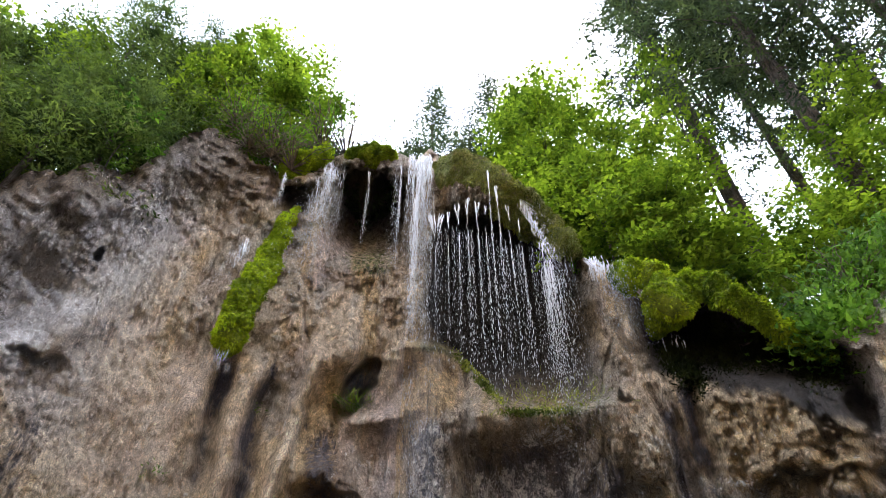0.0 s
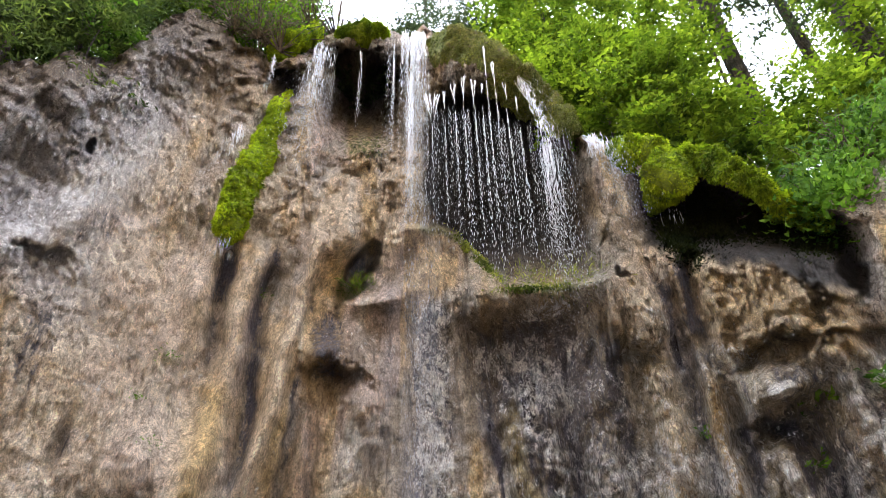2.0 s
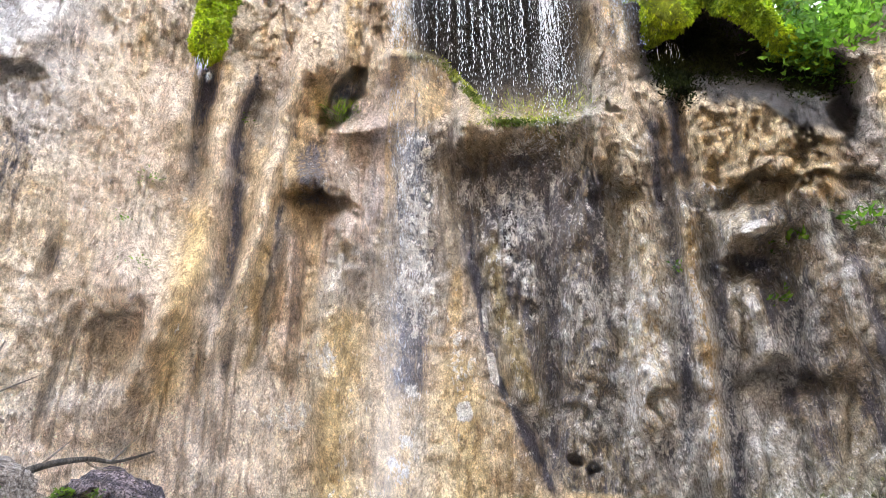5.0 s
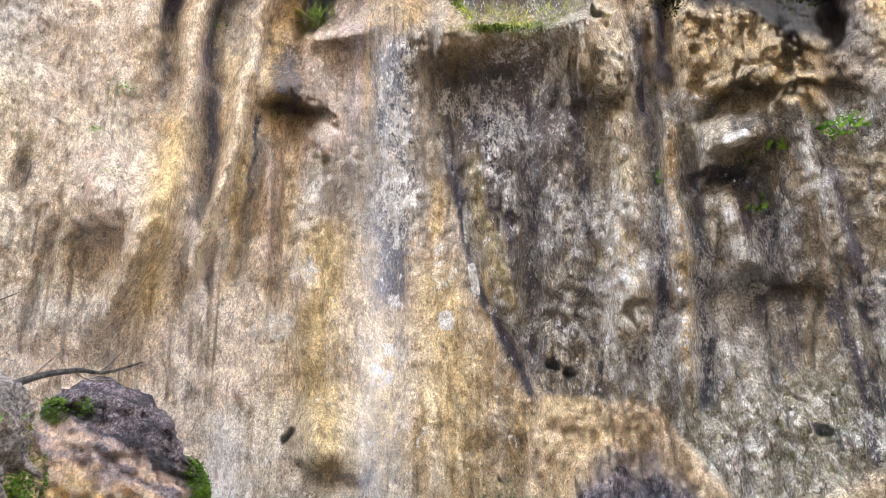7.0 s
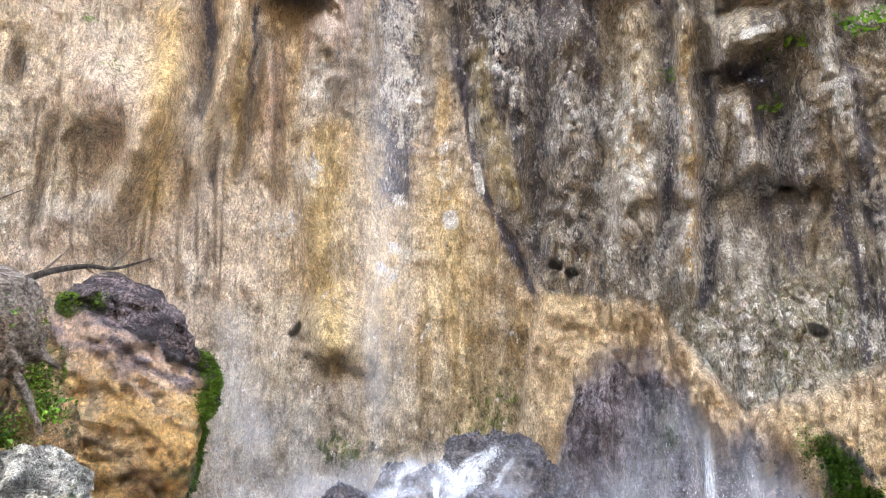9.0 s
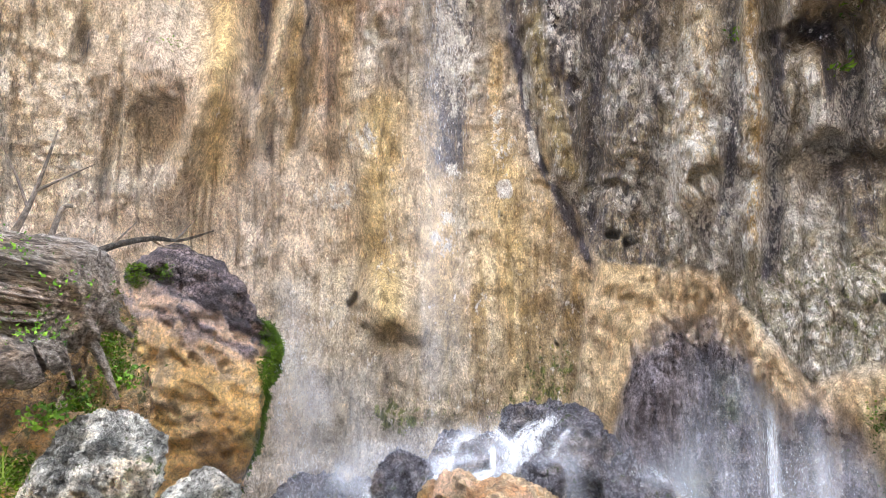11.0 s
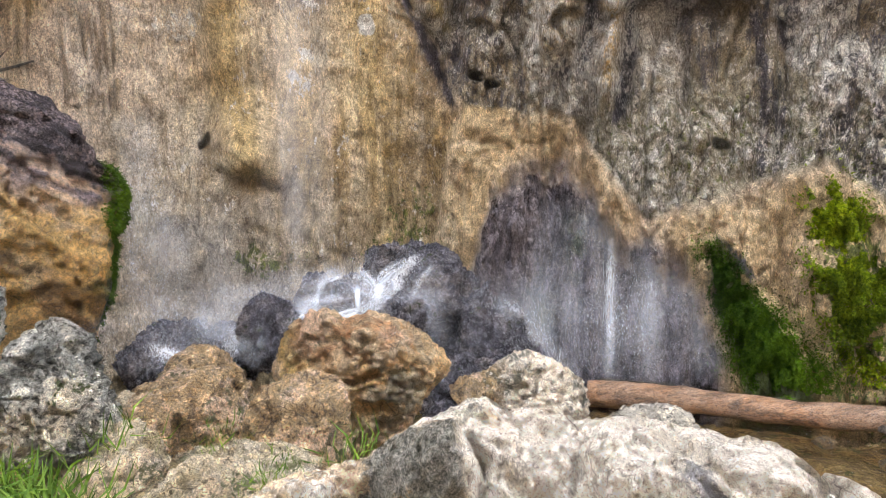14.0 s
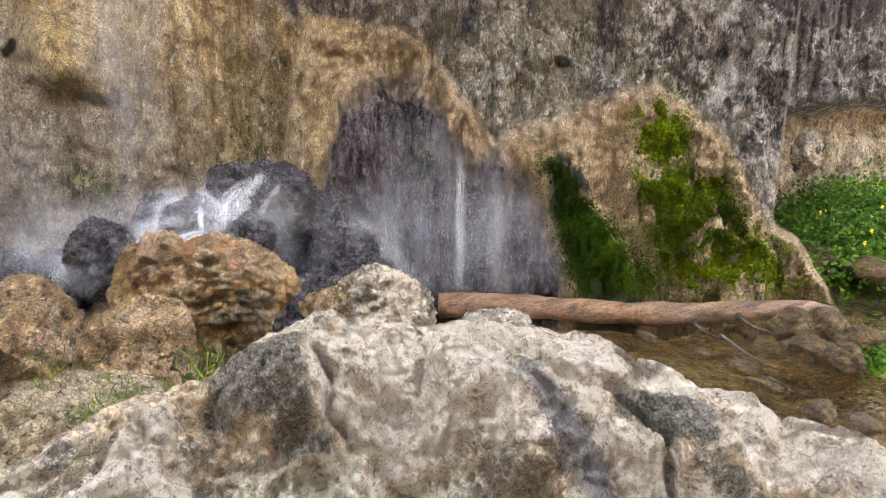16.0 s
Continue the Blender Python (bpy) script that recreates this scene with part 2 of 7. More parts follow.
    hole = node_math(n, l, "MULTIPLY", node_ramp(n, l, pock, [(0.16, (1, 1, 1)), (0.30, (0, 0, 0))]), node_ramp(n, l, where, [(0.50, (0, 0, 0)), (0.64, (1, 1, 1))]))
    line = node_math(n, l, "MULTIPLY", node_ramp(n, l, seam, [(0.012, (1, 1, 1)), (0.05, (0, 0, 0))]), node_ramp(n, l, where, [(0.34, (1, 1, 1)), (0.50, (0, 0, 0))]))
    worn = node_math(n, l, "MULTIPLY", node_math(n, l, "MAXIMUM", hole, line), node_math(n, l, "ADD", node_math(n, l, "MULTIPLY", broken, 0.7), 0.3))
    col = node_mix(n, l, node_math(n, l, "MULTIPLY", worn, 0.55 if chalky else 0.8), col, node_mix(n, l, 1.0, col, (0.22, 0.18, 0.15), "MULTIPLY"))
    col = node_flecks(n, l, col, 60 * near, (1, 1, 0.6) if upright else (1, 1, 1), (0.45, 0.41, 0.38), (1.3, 1.29, 1.27))
    if not upright:
        blotch = node_noise(n, l, 3.4, 8, 0.7)
        col = node_mix(n, l, 0.9, col, node_ramp(n, l, blotch, [(0.20, (0.80, 0.74, 0.66)), (0.36, (0.98, 0.95, 0.90)), (0.42, (1.12, 1.11, 1.10)), (0.70, (1.22, 1.21, 1.20))]), "MULTIPLY")
        col = node_flecks(n, l, col, 300, (1, 1, 1), (0.55, 0.52, 0.50), (1.15, 1.14, 1.12))
    l.new(col, b.inputs["Base Color"])
    sheen = node_math(n, l, "MAXIMUM", wet.outputs["Fac"], node_math(n, l, "MULTIPLY", dark, 0.75))
    mr = n.new("ShaderNodeMapRange")
    mr.inputs["To Min"].default_value, mr.inputs["To Max"].default_value = 0.95, 0.22
    l.new(sheen, mr.inputs["Value"])
    l.new(mr.outputs["Result"], b.inputs["Roughness"])
    deep = node_math(n, l, "SUBTRACT", 1.0, worn)
    node_bump(n, l, b, [(mid, 0.045), (plate, 0.016 / near), (chip, 0.010 / near), (deep, 0.03 / near), (pale, 0.015), (grain, 0.032), (fine, 0.007)])
    return m


CLIFF, TUFA, CHALK = tufa_material("cliff_tufa", True, 0.8), tufa_material("boulder_tufa", False), tufa_material("chalky_tufa", False, 0.5)
MOSS = leaf_material("moss_green", (0.15, 0.23, 0.008), (0.52, 0.62, 0.03), (1.3, 1.4, 0.5))
m_, n_, l_, b_ = material("moss_bed")
l_.new(node_ramp(n_, l_, node_noise(n_, l_, 6, 8, 0.7), [(0.2, (0.08, 0.12, 0.006)), (0.5, (0.24, 0.32, 0.012)), (0.8, (0.42, 0.50, 0.03))]), b_.inputs["Base Color"])
b_.inputs["Roughness"].default_value = 0.9
node_bump(n_, l_, b_, [(node_noise(n_, l_, 25, 6, 0.7), 0.04), (node_noise(n_, l_, 120, 3, 0.6), 0.01)])
MOSS_BED = m_
WET_MOSS = leaf_material("wet_moss", (0.03, 0.065, 0.008), (0.11, 0.19, 0.02), (1, 1, 0.5))
WHITE_ROCK = rock_material("pale_tufa", [(0.15, (0.20, 0.18, 0.14)), (0.35, (0.52, 0.46, 0.36)), (0.55, (0.68, 0.62, 0.52)), (0.8, (0.78, 0.74, 0.67))], 3.2, (0.10, 0.10, 0.08), 0.6)
GREY_ROCK = rock_material("lichen_limestone", [(0.2, (0.06, 0.06, 0.055)), (0.40, (0.22, 0.215, 0.19)), (0.50, (0.40, 0.39, 0.35)), (0.60, (0.66, 0.64, 0.58)), (0.85, (0.80, 0.78, 0.72))], 4.0, (0.12, 0.14, 0.05), 0.66)
OCHRE_ROCK = rock_material("ochre_tufa", [(0.3, (0.12, 0.07, 0.03)), (0.45, (0.36, 0.22, 0.09)), (0.58, (0.52, 0.34, 0.16)), (0.74, (0.60, 0.46, 0.28))], 3.0, (0.14, 0.12, 0.04), 0.68, 0.7, 0.04, 0.4)
BROWN_ROCK = rock_material("brown_tufa", [(0.15, (0.22, 0.115, 0.05)), (0.34, (0.47, 0.30, 0.14)), (0.5, (0.63, 0.45, 0.25)), (0.66, (0.71, 0.54, 0.42)), (0.85, (0.80, 0.68, 0.52))], 4.0, (0.17, 0.15, 0.07), 0.66, 0.7, 0.035, 0.45)
PALE_BROWN = rock_material("pale_yellow_tufa", [(0.15, (0.38, 0.26, 0.12)), (0.35, (0.66, 0.52, 0.30)), (0.55, (0.78, 0.66, 0.48)), (0.8, (0.84, 0.76, 0.64))], 5.0, (0.22, 0.20, 0.10), 0.66, 0.85, 0.03)
BLACK_ROCK = rock_material("wet_black_rock", [(0.2, (0.06, 0.055, 0.07)), (0.5, (0.17, 0.16, 0.195)), (0.8, (0.34, 0.33, 0.38))], 5.0, (0.06, 0.085, 0.03), 0.72, 0.3, 0.05, 0.12)
BARK = rock_material("bark", [(0.3, (0.03, 0.025, 0.02)), (0.5, (0.09, 0.075, 0.06)), (0.7, (0.16, 0.14, 0.12))], 6.0, None, 0.6, 0.95, 0.02, None, (4, 4, 0.6))
LOGWOOD = rock_material("wet_log_wood", [(0.25, (0.10, 0.06, 0.035)), (0.5, (0.30, 0.18, 0.11)), (0.8, (0.44, 0.30, 0.21))], 5.0, None, 0.6, 0.5, 0.006, 0.3, (0.35, 2.5, 2.5))
DRIFT = rock_material("weathered_wood", [(0.28, (0.05, 0.036, 0.028)), (0.48, (0.24, 0.19, 0.15)), (0.66, (0.48, 0.42, 0.37))], 9.0, (0.10, 0.12, 0.05), 0.72, 0.9, 0.02, None, (0.6, 6, 6))
SOIL = rock_material("brown_soil", [(0.25, (0.15, 0.10, 0.045)), (0.5, (0.38, 0.27, 0.13)), (0.75, (0.50, 0.38, 0.20))], 3.0, (0.10, 0.10, 0.04), 0.7)
MUD = rock_material("muddy_tufa", [(0.2, (0.08, 0.05, 0.025)), (0.45, (0.24, 0.16, 0.08)), (0.65, (0.36, 0.26, 0.13)), (0.85, (0.48, 0.37, 0.22))], 6.0, (0.10, 0.11, 0.03), 0.64, 0.6, 0.04, 0.3)
LEAF_BRIGHT = leaf_material("beech_leaves", (0.10, 0.18, 0.018), (0.24, 0.35, 0.040), (1.6, 1.55, 0.6))
LEAF_DARK = leaf_material("yew_needles", (0.07, 0.11, 0.04), (0.13, 0.19, 0.06), (1.6, 1.6, 0.7))
LEAF_SPRUCE = leaf_material("spruce_needles", (0.045, 0.065, 0.035), (0.085, 0.12, 0.06), (1.3, 1.3, 0.8))
LEAF_HERB = leaf_material("herb_leaves", (0.06, 0.14, 0.018), (0.20, 0.36, 0.055), (1.1, 1.2, 0.5))
GRASS = leaf_material("grass_blades", (0.08, 0.16, 0.02), (0.30, 0.42, 0.07), (1.2, 1.2, 0.5))
TWIG = rock_material("grey_twig", [(0.3, (0.07, 0.055, 0.045)), (0.7, (0.26, 0.22, 0.19))], 9.0, None, 0.6, 0.95, 0.004)
m_, n_, l_, b_ = material("falling_water")
b_.inputs["Base Color"].default_value = (0.92, 0.94, 0.97, 1)
b_.inputs["Roughness"].default_value = 0.25
b_.inputs["Transmission Weight"].default_value, b_.inputs["IOR"].default_value = 0.25, 1.33
WATER_WHITE = m_
m_, n_, l_, b_ = material("fine_spray")
b_.inputs["Base Color"].default_value = (0.78, 0.82, 0.93, 1)
b_.inputs["Roughness"].default_value = 1.0
at_ = n_.new("ShaderNodeAttribute")
at_.attribute_name = "wet"
l_.new(at_.outputs["Fac"], b_.inputs["Alpha"])
MIST = m_
m_, n_, l_, b_ = material("pool_water")
tr_, gl_, ms_, fr_ = n_.new("ShaderNodeBsdfTransparent"), n_.new("ShaderNodeBsdfGlossy"), n_.new("ShaderNodeMixShader"), n_.new("ShaderNodeFresnel")
tr_.inputs["Color"].default_value = (0.97, 0.93, 0.81, 1)
gl_.inputs["Roughness"].default_value = 0.05
fr_.inputs["IOR"].default_value = 1.33
node_bump(n_, l_, gl_, [(node_noise(n_, l_, 5, 4, 0.6), 0.03), (node_noise(n_, l_, 24, 3, 0.6), 0.006)])
l_.new(gl_.inputs["Normal"].links[0].from_socket, fr_.inputs["Normal"])
l_.new(fr_.outputs["Fac"], ms_.inputs["Fac"])
l_.new(tr_.outputs["BSDF"], ms_.inputs[1])
l_.new(gl_.outputs["BSDF"], ms_.inputs[2])
l_.new(ms_.outputs["Shader"], n_["Material Output"].inputs["Surface"])
n_.remove(b_)
WATER_POOL = m_
m_, n_, l_, b_ = material("yellow_petals")
b_.inputs["Base Color"].default_value = (0.8, 0.62, 0.02, 1)
PETAL = m_


# ---- mesh helpers ----
def mesh_from(name, verts, faces, mat, smooth=True):
    me = bpy.data.meshes.new(name)
    me.from_pydata([tuple(v) for v in verts], [], [tuple(f) for f in faces])
    me.materials.append(mat)
    me.polygons.foreach_set("use_smooth", [smooth] * len(me.polygons))
    return me


def quick_mesh(name, verts, quads, mat, smooth=True):
    """A mesh from arrays of places and of four- or three-cornered faces."""
    me = bpy.data.meshes.new(name)
    verts, quads = np.asarray(verts, np.float32), np.asarray(quads, np.int32)
    k = quads.shape[1]
    me.vertices.add(len(verts))
    me.vertices.foreach_set("co", verts.ravel())
    me.loops.add(quads.size)
    me.loops.foreach_set("vertex_index", quads.ravel())
    me.polygons.add(len(quads))
    me.polygons.foreach_set("loop_start", np.arange(0, quads.size, k, dtype=np.int32))
    me.polygons.foreach_set("use_smooth", np.full(len(quads), smooth))
    me.update(calc_edges=True)
    me.materials.append(mat)
    return me


def thing(name, label, category, group="", kind="", data=None, at=None):
    ob = tagged(new(name, data), label, category, group, kind)
    if at is not None:
        ob.location = at
    return ob


def child(name, data, parent, label="", kind=""):
    ob = new(name, data)
    ob.parent = parent
    return tagged(ob, label, kind=kind)


def grid_faces(rows, cols):
    i = np.arange((rows - 1) * cols).reshape(rows - 1, cols)[:, :-1].ravel()
    return np.stack([i, i + 1, i + cols + 1, i + cols], 1)


def polar(th, el, rho):
    """A place by bearing and height angle in degrees and level distance from the standing place."""
    a = radians(th)
    return Vector((rho * math.sin(a), rho * math.cos(a), EYE.z + rho * math.tan(radians(el))))


def tube(pts, radii, sides=8, wob=0.0, seed=0):
    """Verts and quads of a bent tube along pts."""
    r = random.Random(seed)
    pts = [Vector(p) for p in pts]
    verts, quads = [], []
    for i, p in enumerate(pts):
        d = (pts[min(i + 1, len(pts) - 1)] - pts[max(i - 1, 0)]).normalized()
        a = d.cross(Vector((0.3, 0.9, 0.2))).normalized() if abs(d.z) > 0.5 else d.cross(Vector((0, 0, 1))).normalized()
        b = d.cross(a)
        for k in range(sides):
            w = 2 * math.pi * k / sides
            rr = radii[i] * (1 + wob * (r.random() - 0.5))
            verts.append(p + a * (rr * math.cos(w)) + b * (rr * math.sin(w)))
    for i in range(len(pts) - 1):
        for k in range(sides):
            k2 = (k + 1) % sides
            quads.append((i * sides + k, i * sides + k2, (i + 1) * sides + k2, (i + 1) * sides + k))
    for base in (0, (len(pts) - 1) * sides):
        quads.append(tuple(base + k for k in (range(sides) if base else reversed(range(sides)))))
    return verts, quads


def blades(points, dirs, lengths, widths, mat, name, seed=0, bend=0.3, flat=0.0):
    """Many small pointed leaves, two triangles folded along the midrib, at points along dirs."""
    r = np.random.default_rng(seed)
    p, d = np.asarray(points, float), np.asarray(dirs, float)
    d = d / (np.linalg.norm(d, axis=1, keepdims=True) + 1e-9)
    side = np.cross(d, r.normal(size=d.shape) + np.array((0, 0, flat)))
    side /= np.linalg.norm(side, axis=1, keepdims=True) + 1e-9
    up = np.cross(side, d)
    L, W = np.asarray(lengths)[:, None], np.asarray(widths)[:, None]
    mid = p + d * L * 0.45 + up * L * bend * 0.3
    tip = p + d * L - up * L * bend * 0.2
    verts = np.stack([p, mid + side * W * 0.5, tip, mid - side * W * 0.5], 1).reshape(-1, 3)
    return quick_mesh(name, verts, np.arange(len(verts)).reshape(-1, 4), mat, False)


# ---- the cliff: plan distance by bearing, crest by bearing, relief by feature ----
CREST = [(-64, 40), (-47.3, 42.3), (-46, 44.5), (-39.8, 47.3), (-37.6, 48.7), (-35.8, 51.5), (-32.2, 53.6), (-27.8, 53), (-24.1, 52), (-21.4, 52.3), (-18.3, 54), (-13.6, 55),
         (-7.1, 55.7), (0.5, 56), (6.3, 55.2), (10.7, 52.8), (14.8, 50), (15.7, 47), (17.3, 45.8), (20.1, 44.3), (23.9, 43.4), (28.4, 41), (31.8, 38), (36, 34.5), (38, 35), (42, 37), (48, 38), (64, 38)]
PLAN = [(-64, 6.8), (-45, 7.2), (-30, 7.6), (-15, 7.4), (0, 7.1), (10, 7.0), (20, 6.9), (30, 6.9), (40, 7.0), (47.2, 7.4), (47.34, 9.2), (54, 10.4), (64, 12.5)]
APRON = [(3, -30), (7.5, -6), (8.6, 1), (10.1, 3.2), (14.3, 3.2), (20.0, 2.4), (21.5, 0.2), (23, -2.1), (25.8, -5.6), (29.7, -3.8), (33.4, -2.3), (37.6, -0.8), (40.7, -3.1), (43, -4.6), (47.7, -11), (52, -15.8), (64, -40)]
DARK_EDGE = [(-25, 12), (3, 10.6), (5.1, 9.3), (10.9, 6.8), (19.3, 4.4), (25.6, 1.5), (33, -1.0), (60, -1.5)]


def lookup(table, v):
    a = np.array(table, float)
    return np.interp(v, a[:, 0], a[:, 1])


def blob(th, el, t0, e0, rt, re, power=2.0, tilt=0.0):
    """1 inside an ellipse of bearing and height angle, falling off outside."""
    dt, de = th - t0 - tilt * (el - e0), el - e0
    q = np.abs(dt / rt) ** power + np.abs(de / re) ** power
    return np.exp(-q)


def build_cliff():
    rows = 660
    th1 = np.concatenate([np.linspace(-54, -43, 50)[:-1], np.linspace(-43, 50, 950), np.linspace(50, 60, 70)[1:]])
    cols = len(th1)
    crest = lookup(CREST, th1)
    plan1 = lookup(PLAN, th1)
    crest = crest + 1.6 * (fbm(th1 * 0.5, 0 * th1, 0 * th1 + 3, 4) - 0.5)
    bot = np.degrees(np.arctan(-2.7 / np.minimum(plan1, 7.4)))
    v = np.linspace(0, 1, rows)[:, None]
    el = bot + (crest - bot) * v
    th = np.broadcast_to(th1, el.shape)
    plan = np.broadcast_to(plan1, el.shape)
    # level and upright lengths on the plan surface, for noise at true size
    X = np.radians(th) * 7.1
    Z = EYE.z + plan * np.tan(np.radians(el))
    O = np.zeros_like(X)
    wth = th + 2.2 * (fbm(X * 0.9, Z * 0.6, O, 4) - 0.5)
    wel = el + 2.2 * (fbm(X * 0.9, Z * 0.6, O + 8, 4) - 0.5)

    # relief, metres towards the viewer
    def grooves(fx, fz, seed, width):
        """Narrow winding clefts, 1 at their bottom."""
        f = fbm(X * fx + 0.5 * fbm(X * 1.1, Z * 0.7, O + seed, 3), Z * fz, O + seed, 4)
        return np.exp(-np.abs(2 * f - 1) / width)

    def plates(fx, fz, seed, steps):
        """Broken sheets one over another, with sharp edges."""
        f = steps * fbm(X * fx, Z * fz, O + seed, 5, 0.55)
        return np.floor(f) + step(0.72, 1.0, f - np.floor(f))

    def scales(fx, fz, seed):
        """Crusty scales: height of each cell and the cleft round it."""
        u, w = X * fx + 0.5 * fbm(X * fx * 0.8, Z * fz * 0.8, O + seed, 3), Z * fz + 0.5 * fbm(X * fx * 0.8, Z * fz * 0.8, O + seed + 9, 3)
        iu, iw = np.floor(u).astype(np.int64), np.floor(w).astype(np.int64)
        f1, f2, tone = np.full(X.shape, 9.0), np.full(X.shape, 9.0), np.zeros(X.shape)
        for du in (-1, 0, 1):
            for dw in (-1, 0, 1):
                a_, b_ = (iu + du) & 63, (iw + dw) & 63
                d = np.hypot(iu + du + TABLE[a_, b_, seed & 63] - u, iw + dw + TABLE[a_, b_, (seed + 7) & 63] - w)
                closer = d < f1
                f2 = np.where(closer, f1, np.minimum(f2, d))
                tone = np.where(closer, TABLE[a_, b_, (seed + 13) & 63], tone)
                f1 = np.where(closer, d, f1)
        return tone, np.clip((f2 - f1) / 0.22, 0, 1), f1

    lumps = fbm(X * 0.8, Z * 0.7, O + 4, 5) - 0.5
    grain = fbm(X * 9, Z * 7, O + 6, 4) - 0.5
    grit = fbm(X * 24, Z * 20, O + 33, 3) - 0.5
    ragged = 1.5 * (fbm(X * 3.2, Z * 2.6, O + 83, 5, 0.6) - 0.5)
    rightside = step(0, 1.5, wth - lookup(DARK_EDGE, el))
    calm = blob(th, el, -8, 4, 14, 11, power=4) * (1 - rightside)
    smooth = np.clip(blob(th, el, -15, 18, 19, 21, power=6) + blob(th, el, -29, 30, 7, 14, power=4), 0, 1) * (1 - rightside)
    rugged = np.clip(0.55 + 0.6 * rightside + 0.35 * step(-31, -36, wth) + 0.4 * step(24, 32, el), 0, 1.2) * (1 - 0.75 * calm) * (1 - 0.72 * smooth) * (1 - 0.7 * blob(th, el, -35, 38.5, 4, 5, power=4, tilt=0.5))
    out = 0.5 * lumps + 0.22 * (fbm(X * 1.5, Z * 0.16, O + 1, 4) - 0.5)
    out += rugged * (0.045 * plates(1.3, 0.6, 61, 8) - 0.22 + 0.020 * plates(4.2, 2.2, 63, 8))
    out += 0.012 * plates(6.0, 3.2, 65, 7) + 0.05 * grain + 0.022 * grit
    out -= rugged * (0.10 * grooves(1.7, 0.16, 67, 0.07) + 0.06 * grooves(4.0, 0.4, 69, 0.08) + 0.035 * grooves(1.3, 1.0, 71, 0.05))
    # crusty scales and flowstone columns
    t1, c1, q1 = scales(1.5, 0.75, 5)
    t2, c2, q2 = scales(4.6, 2.6, 21)
    t3, c3, q3 = scales(11.0, 7.5, 33)
    out += rugged * (0.16 * (t1 - 0.5) - 0.10 * (1 - c1) * (t1 > 0.35)) + (0.12 + 0.88 * rugged) * (0.055 * (t2 - 0.5) - 0.035 * (1 - c2) * (t2 > 0.4) - 0.04 * q2 * q2)
    out += (0.2 + 0.8 * rugged) * (0.020 * (t3 - 0.5) - 0.016 * (1 - c3) - 0.012 * q3)
    flow = fbm(X * 5.5 + 1.2 * fbm(X * 1.1, Z * 0.5, O + 57, 3), Z * 0.16, O + 58, 3)
    fold = np.abs(2 * ((flow * 5) % 1.0) - 1)
    out += (0.35 + 0.65 * step(0.42, 0.55, fbm(X * 0.9, Z * 0.6, O + 59, 3))) * 0.075 * (np.sqrt(1 - fold * fold + 1e-6) - 0.7)
    upper = step(26, 40, el)
    rubble = step(-5.5, -1.5, el - lookup(CREST, th)) * step(-18, -24, wth)
    out += rubble * (0.16 * (ridged(X * 3.6, Z * 4.2, O + 91, 4) - 0.3) + 0.10 * grain)
    out -= 0.25 * upper
    nick = 1.1 * grain + 1.3 * ragged

    def pit(amount, t0, e0, rt, re, power=3.0, tilt=0.0):
        nonlocal out
        q = np.abs((th + 0.9 * nick - t0 - tilt * (el - e0)) / rt) ** power + np.abs((el + 0.9 * nick - e0) / re) ** power
        out = out - amount * step(1.5, 0.3, q)

    def undercut(amount, t0, top, rt, high, arch=1.2):
        """A broken ledge with a sharp lower edge and a hollow fading out below it."""
        nonlocal out
        q = (th + 1.3 * nick - t0) / rt
        edge_ = top - arch * q * q + 1.2 * nick
        across = np.exp(-np.abs(q) ** 3)
        out = out - amount * across * step(0.0, 0.4, edge_ - el) * np.exp(-np.clip(edge_ - el, 0, 99) / high)
        out = out + 0.3 * amount * across * step(0.0, -0.6, edge_ - el) * np.exp(-np.clip(el - edge_, 0, 99) / (0.8 * high))

    def bump(amount, *a, **kw):
        nonlocal out
        out = out + amount * blob(wth, wel, *a, **kw)

    def ridge(amount, path, half):
        """A rib (or a furrow, where amount is negative) down the face, by (height angle, bearing)."""
        nonlocal out
        path = sorted(path)
        lo, hi = path[0][0], path[-1][0]
        d = (0.7 * th + 0.3 * wth + 0.5 * ragged - lookup(path, el)) / half
        out = out + amount * np.exp(-np.abs(d) ** 2.5) * step(lo - 3, lo + 1.5, wel) * (1 - step(hi - 1.5, hi + 2, wel))

    # the upper lip and the dark hollow behind the falls
    bump(-1.5, 7.6, 43.0, 8.4, 8.0, power=6)
    bump(-0.8, 2.0, 47, 3.0, 3.0)
    bump(0.7, 5.0, 52.5, 9.0, 3.0, power=3)
    bump(0.5, 13.5, 48.0, 3.0, 3.0)
    undercut(1.7, -9.8, 53.6, 5.0, 6.0, 0.3)
    undercut(1.3, -19.6, 51.8, 2.4, 3.4, 0.3)
    bump(-0.9, -9.6, 49.8, 4.6, 2.6, power=4)
    bump(0.35, -11, 54.8, 9, 1.0)
    # shelf with a mossy edge under the hollow
    shelf = lookup([(-14, 38), (-7, 39.0), (-4, 40.0), (-2.0, 40.1), (1.7, 39.1), (4.0, 37.1), (6.7, 34.9), (10, 34.2), (13.9, 34.0), (18, 34.3), (26, 35)], 0.7 * th + 0.3 * wth) + 0.5 * ragged
    near = step(-7.5, -3.5, wth) * (1 - step(16, 21, wth))
    out += near * 0.75 * np.exp(-np.clip(shelf - el, 0, 99) / 4.5) * (1 - step(-0.3, 0.5, el - shelf))
    bump(-0.55, 8.0, 28.5, 6.5, 3.6, power=3)
    # the hole with grass, the wet nose below it and the ribs beside
    pit(1.5, -8.8, 36.0, 1.55, 2.5, 2.2, 0.55)
    bump(0.6, -11.4, 39.0, 1.9, 3.2, tilt=0.35)
    bump(0.15, -8.6, 33.2, 2.6, 0.8, tilt=1.6)
